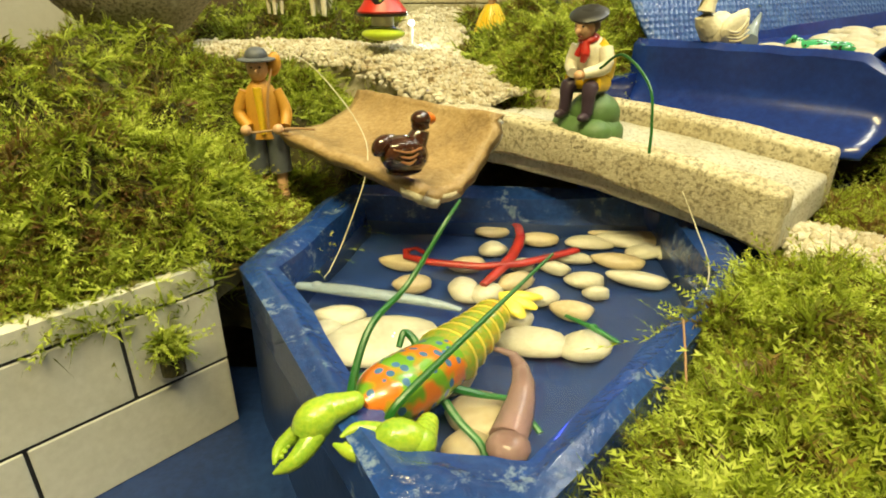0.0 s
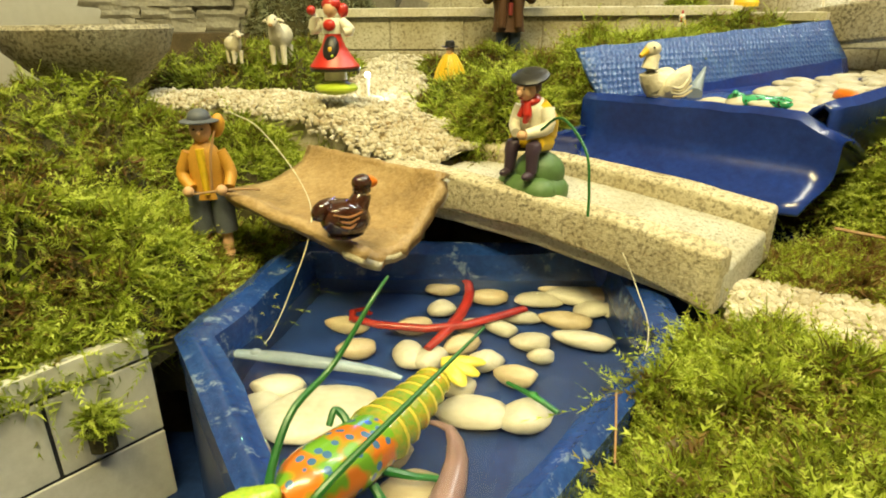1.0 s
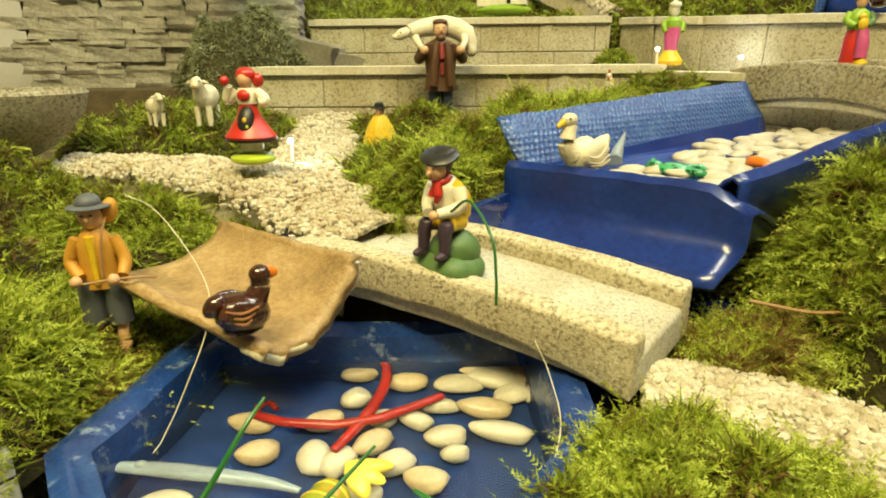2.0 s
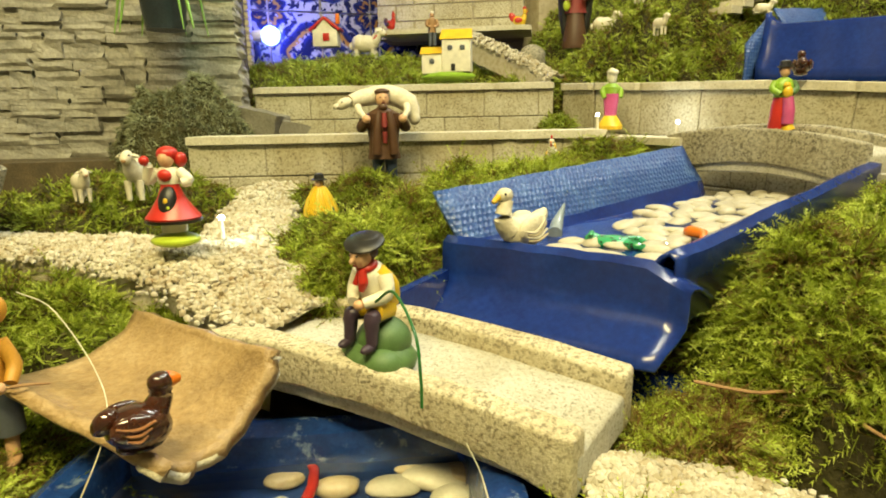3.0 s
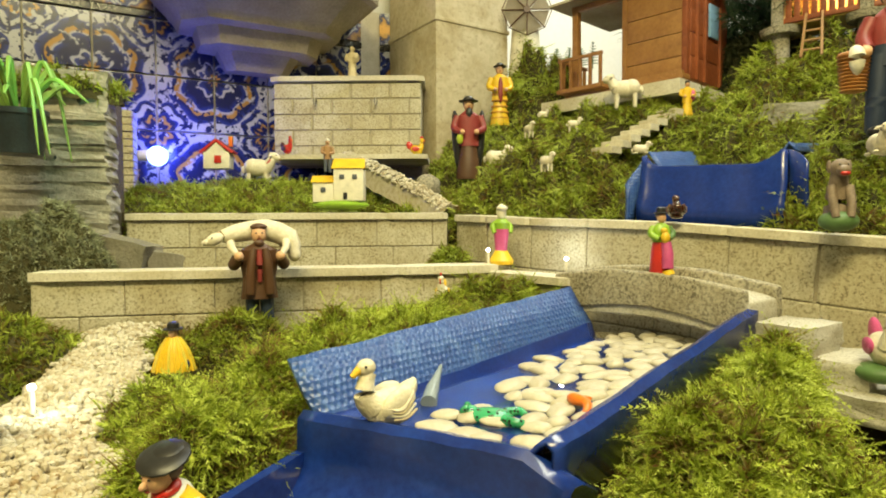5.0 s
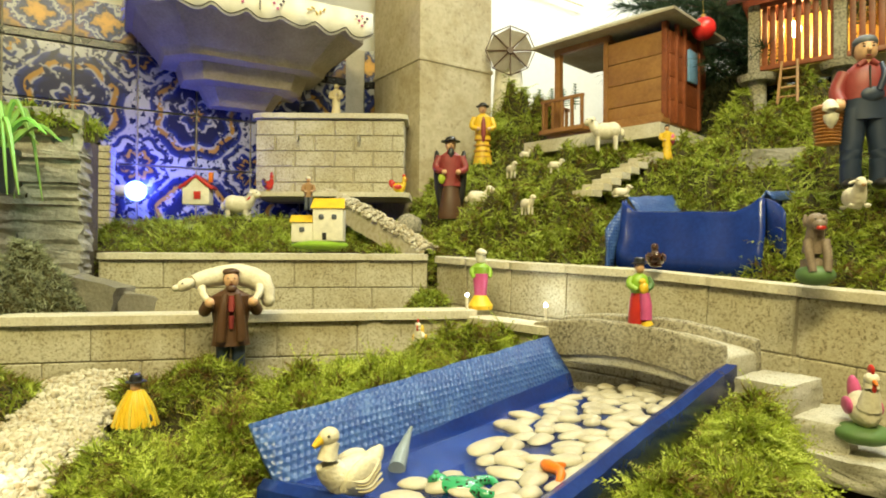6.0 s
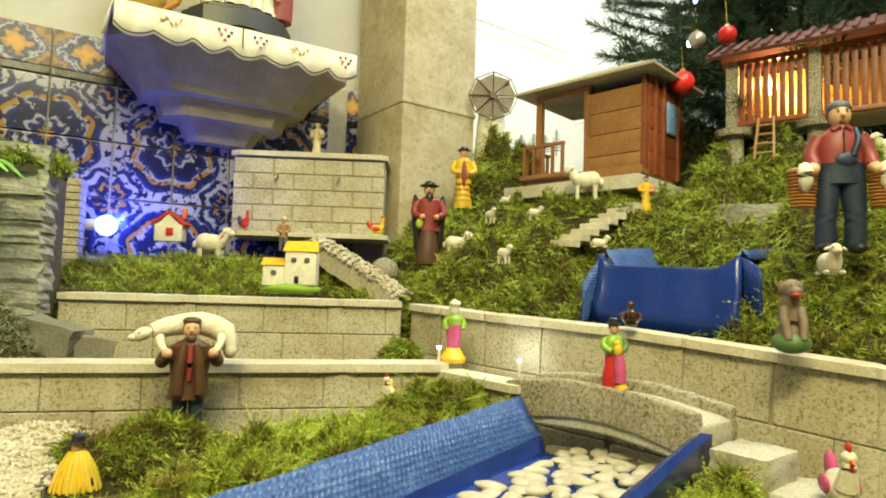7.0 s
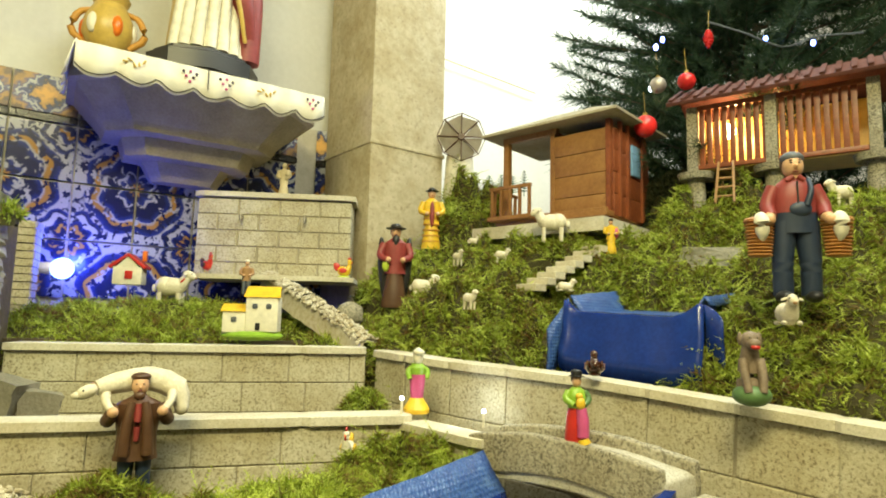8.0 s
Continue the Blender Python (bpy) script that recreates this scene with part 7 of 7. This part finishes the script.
tube(bm, [(-0.268 + 0.536 * i / n, -0.0125 + 0.0045 * math.sin(i * 0.9), 1.0120 - 0.018 * abs(math.sin(i / n * math.pi * 7))) for i in range(n + 1)], 0.0012, 0, 5)
part("edge_thread", bm, LACE_EDGE, cl, "dark stitched edge")
bm = bmesh.new()
tube(bm, [(-0.012, -0.014, 1.060), (-0.012, -0.016, 1.012)], 0.0014, 0, 5)
part("seam", bm, LACE_EDGE, cl, "dark seam")
for gx in (-0.050, 0.028, 0.235):
    for k, (dx, dz) in enumerate(((-0.014, 0.012), (0.0, 0.014), (0.013, 0.010), (-0.008, 0.002), (0.007, 0.001), (0.0, -0.009))):
        bm = bmesh.new()
        ellipsoid(bm, (gx + dx, -0.0155, 1.032 + dz), (0.0034, 0.002, 0.0034))
        part("embroidered_grape", bm, PINK if k % 2 else PURPLE, cl)
for gx in (-0.16, 0.12):
    bm = bmesh.new()
    for k in range(5):
        ellipsoid(bm, (gx + 0.009 * (k - 2), -0.0155, 1.036 + 0.006 * math.sin(k * 2)), (0.006, 0.002, 0.0025), (0, 30 * k, 0))
    part("embroidered_leaf", bm, GOLD, cl)
f = Figure()
f.lathe([(0.0, 0.085), (0.026, 0.085), (0.030, 0.075), (0.034, 0.075)], BLACK, 0.75, 8)
f.lathe([(0.033, 0.060), (0.10, 0.055), (0.28, 0.045), (0.36, 0.03)], GOLD, 0.8, 16)
for k in range(8):
    a = -2.6 + k * 0.33
    f.limb([(0.058 * math.cos(a), 0.046 * math.sin(a), 0.036), (0.050 * math.cos(a + 0.1), 0.042 * math.sin(a + 0.1), 0.16), (0.040 * math.cos(a), 0.034 * math.sin(a), 0.30)], [0.010, 0.008, 0.006], WHITE)
f.limb([(0.060, -0.020, 0.036), (0.056, -0.025, 0.16), (0.035, -0.02, 0.30)], [0.020, 0.022, 0.02], MAROON).limb([(0.0, -0.045, 0.24), (0.04, -0.042, 0.14), (0.060, -0.03, 0.07)], [0.014, 0.018, 0.012], MAROON)
f.limb([(-0.01, -0.058, 0.23), (0.03, -0.058, 0.13), (0.050, -0.045, 0.06)], [0.003, 0.004, 0.003], GOLD)
f.ball((0, 0, 0.40), (0.028, 0.03, 0.038), SKIN)
f.done("altar_statue", "draped religious statue in cream and red on a black plinth", "statue", (0.115, 1.682, 1.068), 14, 1.5)
f = Figure()
f.lathe([(0.0, 0.022), (0.012, 0.022), (0.020, 0.010), (0.034, 0.012), (0.045, 0.03), (0.075, 0.045), (0.105, 0.042), (0.135, 0.028), (0.15, 0.034)], GOLD, 1.0, 22)
for k in range(6):
    a = k * 1.05
    f.ball((0.040 * math.cos(a), 0.040 * math.sin(a), 0.085), (0.010, 0.010, 0.020), ORANGE if k % 2 else WHITE)
for s in (-1, 1):
    f.limb([(s * 0.036, 0, 0.055), (s * 0.062, 0, 0.080), (s * 0.052, 0, 0.115), (s * 0.030, 0, 0.125)], [0.006, 0.007, 0.006, 0.005], OCHRE)
f.done("altar_vase", "cream and orange glazed vase on the altar cloth", "vase", (-0.105, 1.735, 1.069), 0, 1.25)

# ---- lamps ----
bm = bmesh.new()
ellipsoid(bm, (0, 0, 0), (0.024, 0.024, 0.024), seg=20, rings=14)
bl_ob = thing("blue_bulb", "lit round blue-white bulb on a pier", "bulb", (-0.154, 1.742, 0.608))
part("globe", bm, glow("blue_white_bulb", (0.16, 0.26, 1.0), 9), bl_ob)
bm = bmesh.new()
cone(bm, (-0.05, 0.0, 0.0), (-0.020, 0, 0), 0.012, 0.014)
part("socket", bm, WHITE, bl_ob, "pale lamp socket")


def led(label, place, c):
    t = thing("spot_led", label, "led lamp", place)
    bm = bmesh.new()
    cone(bm, (0, 0, 0.0), (0, 0, 0.020), 0.0022, 0.0022)
    part("stem", bm, WHITE, t)
    bm = bmesh.new()
    ellipsoid(bm, (0, 0, 0.022), (0.003, 0.003, 0.003))
    part("diode", bm, glow("lit_diode", c, 25), t, "lit white diode")


led("small lit white diode beside the gravel path", (-0.050, 0.72, 0.285), (0.9, 1.0, 0.9))
led("small lit white diode at the wall foot", (0.56, 0.985, 0.365), (0.95, 1.0, 1.0))
led("small lit white diode on the wall end", (0.455, 1.04, 0.378), (0.95, 1.0, 1.0))

# ---- stone bowl, drain stones, rock ----
f = Figure()
f.lathe([(0.0, 0.03), (0.012, 0.05), (0.04, 0.078), (0.062, 0.086), (0.066, 0.082), (0.050, 0.070), (0.020, 0.045)], GRANITE_GREY, 0.8, 26)
f.done("stone_bowl", "grey hollowed stone bowl standing in moss", "stone bowl", (-0.385, 0.775, 0.285), 15, 1.12)
moss_mound("pale grey lichen heap below the slate wall", (-0.215, 1.18), (0.12, 0.07), 5, 0.31, 0.125, (0, 0), 22000, (0.009, 0.0014), frond_material("lichen", [(0.1, (0.16, 0.15, 0.07)), (0.5, (0.27, 0.28, 0.15)), (0.9, (0.42, 0.44, 0.28))]), seed=51, lump=0.3, skirt=0.05)
for p, s, tr in (((-0.10, 1.235, 0.395), (0.085, 0.05, 0.045), -20), ((-0.045, 1.235, 0.375), (0.05, 0.04, 0.04), 15)):
    bm = bmesh.new()
    box(bm, (0, 0, 0), (1, 1, 1))
    bmesh.ops.subdivide_edges(bm, edges=bm.edges[:], cuts=3, use_grid_fill=True)
    rough_up(bm, 0.12, 2.0, tr)
    ob = part("drain_stone", bm, PIPE, place=pose(p[0], p[1], p[2], 0, 14, tr) @ Matrix.Diagonal((*s, 1)))
    tagged(ob, "dark grey drain stone between the walls", "stone")
bm = bmesh.new()
bmesh.ops.create_icosphere(bm, subdivisions=3, radius=1.0)
rough_up(bm, 0.2, 1.4, 8.0)
ob = part("field_stone", bm, GRANITE_GREY, place=pose(0.441, 1.405, 0.520) @ Matrix.Diagonal((0.028, 0.02, 0.026, 1)))
tagged(ob, "rounded grey stone beside the gravel path", "stone")

# steps beside the second bridge
for p, s, tr in (((0.694, 0.692, 0.316), (0.072, 0.058, 0.034), 22), ((0.720, 0.660, 0.286), (0.086, 0.060, 0.034), 30), ((0.745, 0.622, 0.262), (0.13, 0.090, 0.026), 24)):
    bm = bmesh.new()
    box(bm, (0, 0, 0), (1, 1, 1))
    bmesh.ops.subdivide_edges(bm, edges=bm.edges[:], cuts=7, use_grid_fill=True)
    rough_up(bm, 0.06, 2.1, tr + p[0] * 50)
    rough_up(bm, 0.035, 9.0, tr)
    ob = part("stone_step", bm, GRANITE_PATH, place=pose(*p, 0, 0, tr) @ Matrix.Diagonal((*s, 1)))
    tagged(ob, "pale rough stone step beside the bridge", "step", "steps beside the bridge")

# ---- hanging pot and plants ----
pt = thing("plant_pot", "black plastic pot with trailing green plant on the slate wall", "potted plant", (-0.224, 1.165, 0.545))
bm = bmesh.new()
cone(bm, (0, 0, 0), (0, 0, 0.060), 0.030, 0.037, 0, 24)
cone(bm, (0, 0, 0.056), (0, 0, 0.064), 0.039, 0.039, 0, 24)
part("pot", bm, FERN_POT, pt)
LEAF = paint("leaf_green", (0.20, 0.34, 0.06), 0.5)
rnd = random.Random(21)
for k in range(26):
    a = rnd.uniform(0, 6.28)
    r = rnd.uniform(0.05, 0.11)
    hang = rnd.random() < 0.4
    h = rnd.uniform(0.02, 0.07)
    mid = (0.6 * r * math.cos(a), 0.5 * r * math.sin(a) - 0.01, 0.065 + h)
    end = (r * math.cos(a), 0.7 * r * math.sin(a) - 0.02, 0.065 + (h * 0.4 if not hang else -0.07))
    bm = bmesh.new()
    tube(bm, curve_pts([(0.01 * math.cos(a), 0.01 * math.sin(a), 0.055), mid, end], 10), [0.0028, 0.0034, 0.0038, 0.0040, 0.0040, 0.0038, 0.0034, 0.0030, 0.0024, 0.0018, 0.0008], 0, 5)
    part("leaf", bm, LEAF, pt)
moss_mound("moss tuft on the slate wall top", (-0.26, 1.30), (0.14, 0.05), 0, 0.668, 0.025, (0, 0), 9000, (0.014, 0.0018), FROND, seed=31, skirt=0.02)
moss_mound("moss tuft between the walls", (0.425, 1.16), (0.035, 0.03), 0, 0.36, 0.03, (0, 0), 3000, (0.012, 0.0015), FROND_FAR, seed=32, skirt=0.02)

# small ferns behind the hut
for p in ((0.872, 1.70, 0.86), (0.905, 1.69, 0.865), (0.935, 1.68, 0.86), (0.96, 1.66, 0.86)):
    fr = thing("toy_fern", "small green plastic fern beside the hut", "fern", p, rnd.uniform(-20, 20))
    bm = bmesh.new()
    h = rnd.uniform(0.055, 0.075)
    tube(bm, [(0, 0, 0), (0, 0, h)], [0.0015, 0.0008], 0, 5)
    for k in range(8):
        z = h * (0.2 + 0.1 * k)
        l = 0.028 * (1 - k / 9)
        for s in (-1, 1):
            tube(bm, [(0, 0, z), (s * l, 0, z + 0.004)], [0.0018, 0.0005], 0, 4)
    part("frond", bm, DARKGREEN, fr)

# ---- pine tree with ornaments ----
tr = thing("pine_tree", "dark green pine tree with hanging red ornaments behind the granary", "tree", (1.68, 1.60, 0.0))
BARK = surface("bark", (0.09, 0.06, 0.035), (0.05, 0.03, 0.02), (0.15, 0.10, 0.06), 40, 300, 0.9, 0.6, 0.003)
bm = bmesh.new()
tube(bm, curve_pts([(0, 0, 0.5), (0.01, 0, 1.1), (-0.01, 0.01, 1.9)], 12), [0.04 - 0.002 * k for k in range(13)], 0, 10)
part("trunk", bm, BARK, tr)
rng = np.random.default_rng(4)
needles_v = []
for b in range(260):
    z = rng.uniform(0.80, 1.85)
    a = rng.uniform(0, 6.28)
    reach = rng.uniform(0.28, 0.56) * (1.25 - 0.35 * (z - 0.8)) * (1.0 + 0.35 * max(0.0, math.cos(a + 0.5)))
    tip = Vector((math.cos(a) * reach, math.sin(a) * reach, z + rng.uniform(-0.02, 0.10)))
    mid = Vector((math.cos(a) * reach * 0.5, math.sin(a) * reach * 0.5, z - 0.02))
    pts = curve_pts([(0, 0, z - 0.05), mid, tip], 10)
    bm = bmesh.new()
    tube(bm, pts, [0.006 - 0.0005 * k for k in range(11)], 0, 5)
    part("branch", bm, BARK, tr)
    for k in range(3, 11):
        for _ in range(75):
            p = pts[k - 1].lerp(pts[k], rng.random())
            d = (pts[k] - pts[k - 1]).normalized() + Vector(rng.normal(0, 0.75, 3))
            d.normalize()
            needles_v.append((p, d, rng.uniform(0.04, 0.085)))
N = len(needles_v)
P = np.array([v[0][:] for v in needles_v])
D = np.array([v[1][:] for v in needles_v])
L = np.array([v[2] for v in needles_v])[:, None]
side = np.cross(D, rng.normal(0, 1, (N, 3)))
side /= np.linalg.norm(side, axis=1)[:, None]
V = np.stack([P - side * 0.0014, P + side * 0.0014, P + D * L], 1).reshape(-1, 3)
me = bpy.data.meshes.new("needles")
me.from_pydata(V.tolist(), [], np.arange(N * 3).reshape(-1, 3).tolist())
me.materials.append(frond_material("pine_needles", [(0.1, (0.012, 0.03, 0.012)), (0.5, (0.03, 0.06, 0.025)), (0.9, (0.07, 0.10, 0.05))]))
ob = new("needles", me)
ob.parent = tr
tagged(ob, "dense dark green needles", kind="stuff")


def bauble(label, place, r, material, group="tree ornaments"):
    t = thing("tree_ornament", label, "ornament", place, 0, group)
    bm = bmesh.new()
    ellipsoid(bm, (0, 0, 0), (r, r, r), seg=20, rings=14)
    part("ball", bm, material, t)
    bm = bmesh.new()
    cone(bm, (0, 0, r * 0.95), (0, 0, r * 1.2), r * 0.22, r * 0.22)
    part("cap", bm, GOLD, t, "gold cap")
    bm = bmesh.new()
    tube(bm, [(0, 0, r * 1.15), (0.004, 0.01, r * 1.15 + 0.06)], 0.0006, 0, 4)
    part("thread", bm, GOLD, t)


REDGLOSS = surface("red_gloss", (0.55, 0.02, 0.02), (0.4, 0.012, 0.012), (0.65, 0.04, 0.03), 30, 300, 0.2, 0.05)
bauble("bright red translucent ball hanging over the hut", (1.130, 1.354, 0.990), 0.027, surface("red_ball", (0.80, 0.03, 0.03), (0.65, 0.02, 0.02), (0.9, 0.06, 0.05), 30, 300, 0.3, 0.05))
bauble("dark red glossy ball in the pine tree", (1.155, 1.240, 1.064), 0.020, REDGLOSS)
bauble("pale silver ball in the pine tree", (1.125, 1.30, 1.072), 0.019, surface("silver_ball", (0.45, 0.40, 0.36), (0.3, 0.27, 0.24), (0.6, 0.55, 0.5), 80, 300, 0.3, 0.2, 0.001, 0.5, 0, 0.5))
f = Figure()
for k in range(7):
    w = 0.012 * math.sin(0.5 + k * 0.38)
    f.ball((0, 0, -0.006 * k), (w, w, 0.0045), REDGLOSS)
f.limb([(0, 0, 0), (0.003, 0, 0.05)], [0.0006, 0.0006], GOLD, 4)
f.done("pine_cone_ornament", "red pine cone ornament hanging in the tree", "ornament", (1.187, 1.205, 1.172), 0, 1.0, "tree ornaments")
for p, c in (((1.20, 1.42, 1.12), (0.7, 0.85, 1.0)), ((1.44, 1.28, 1.235), (0.15, 0.25, 1.0)), ((1.50, 1.20, 1.20), (0.15, 0.2, 1.0)), ((1.17, 1.36, 1.20), (0.2, 0.25, 1.0)), ((1.24, 1.42, 1.26), (0.15, 0.2, 1.0))):
    t = thing("fairy_light", "tiny lit blue-white fairy light in the tree", "fairy light", p, 0, "fairy lights")
    bm = bmesh.new()
    ellipsoid(bm, (0, 0, 0), (0.005, 0.005, 0.008))
    part("diode", bm, glow("fairy_glow", c, 22), t)
thin_line("fairy_light_cable", "pale cable of the fairy lights hung through the tree", [(1.20, 1.22, 1.205), (1.29, 1.20, 1.185), (1.38, 1.18, 1.16), (1.46, 1.16, 1.19), (1.56, 1.12, 1.20)], 0.0022, GREYBLUE, "cable")
thin_line("wall_wire", "thin wire along the white wall", [(0.80, 2.43, 1.62), (1.15, 2.43, 1.55), (1.4, 2.43, 1.50)], 0.003, STONE, "wire")
thin_line("dry_twig", "bent dry twig lying over the moss", [(0.318, 0.462, 0.224), (0.350, 0.445, 0.222), (0.385, 0.44, 0.220), (0.415, 0.40, 0.205)], 0.0012, TAN, "twig")

# dead leaves on the moss
DEAD = surface("dead_leaf", (0.26, 0.20, 0.11), (0.16, 0.11, 0.05), (0.36, 0.30, 0.19), 60, 400, 0.8, 0.4, 0.001)
for p, r, tr_ in (((0.143, 0.248, 0.200), 0.012, 30), ((0.118, 0.205, 0.199), 0.012, 100), ((-0.19, 0.375, 0.262), 0.012, 20), ((0.43, 0.455, 0.245), 0.014, 60), ((0.40, 0.44, 0.235), 0.013, 150)):
    bm = bmesh.new()
    top = []
    for i in range(7):
        x = (i / 6 * 2 - 1) * r
        w = r * 0.55 * math.sqrt(max(0.0, 1 - (i / 6 * 2 - 1) ** 2)) + 0.0004
        top.append([bm.verts.new((x, -w, 0.25 * w)), bm.verts.new((x, 0, 0.004 * math.sin(i))), bm.verts.new((x, w, 0.4 * w))])
    for a, b in zip(top, top[1:]):
        bm.faces.new((a[0], b[0], b[1], a[1])), bm.faces.new((a[1], b[1], b[2], a[2]))
    bmesh.ops.solidify(bm, geom=bm.faces[:], thickness=0.0005)
    ob = part("dead_leaf", bm, DEAD, place=pose(*p, 18, -10, tr_))
    tagged(ob, "curled pale brown dead leaf on moss", "leaf", "dead leaves")
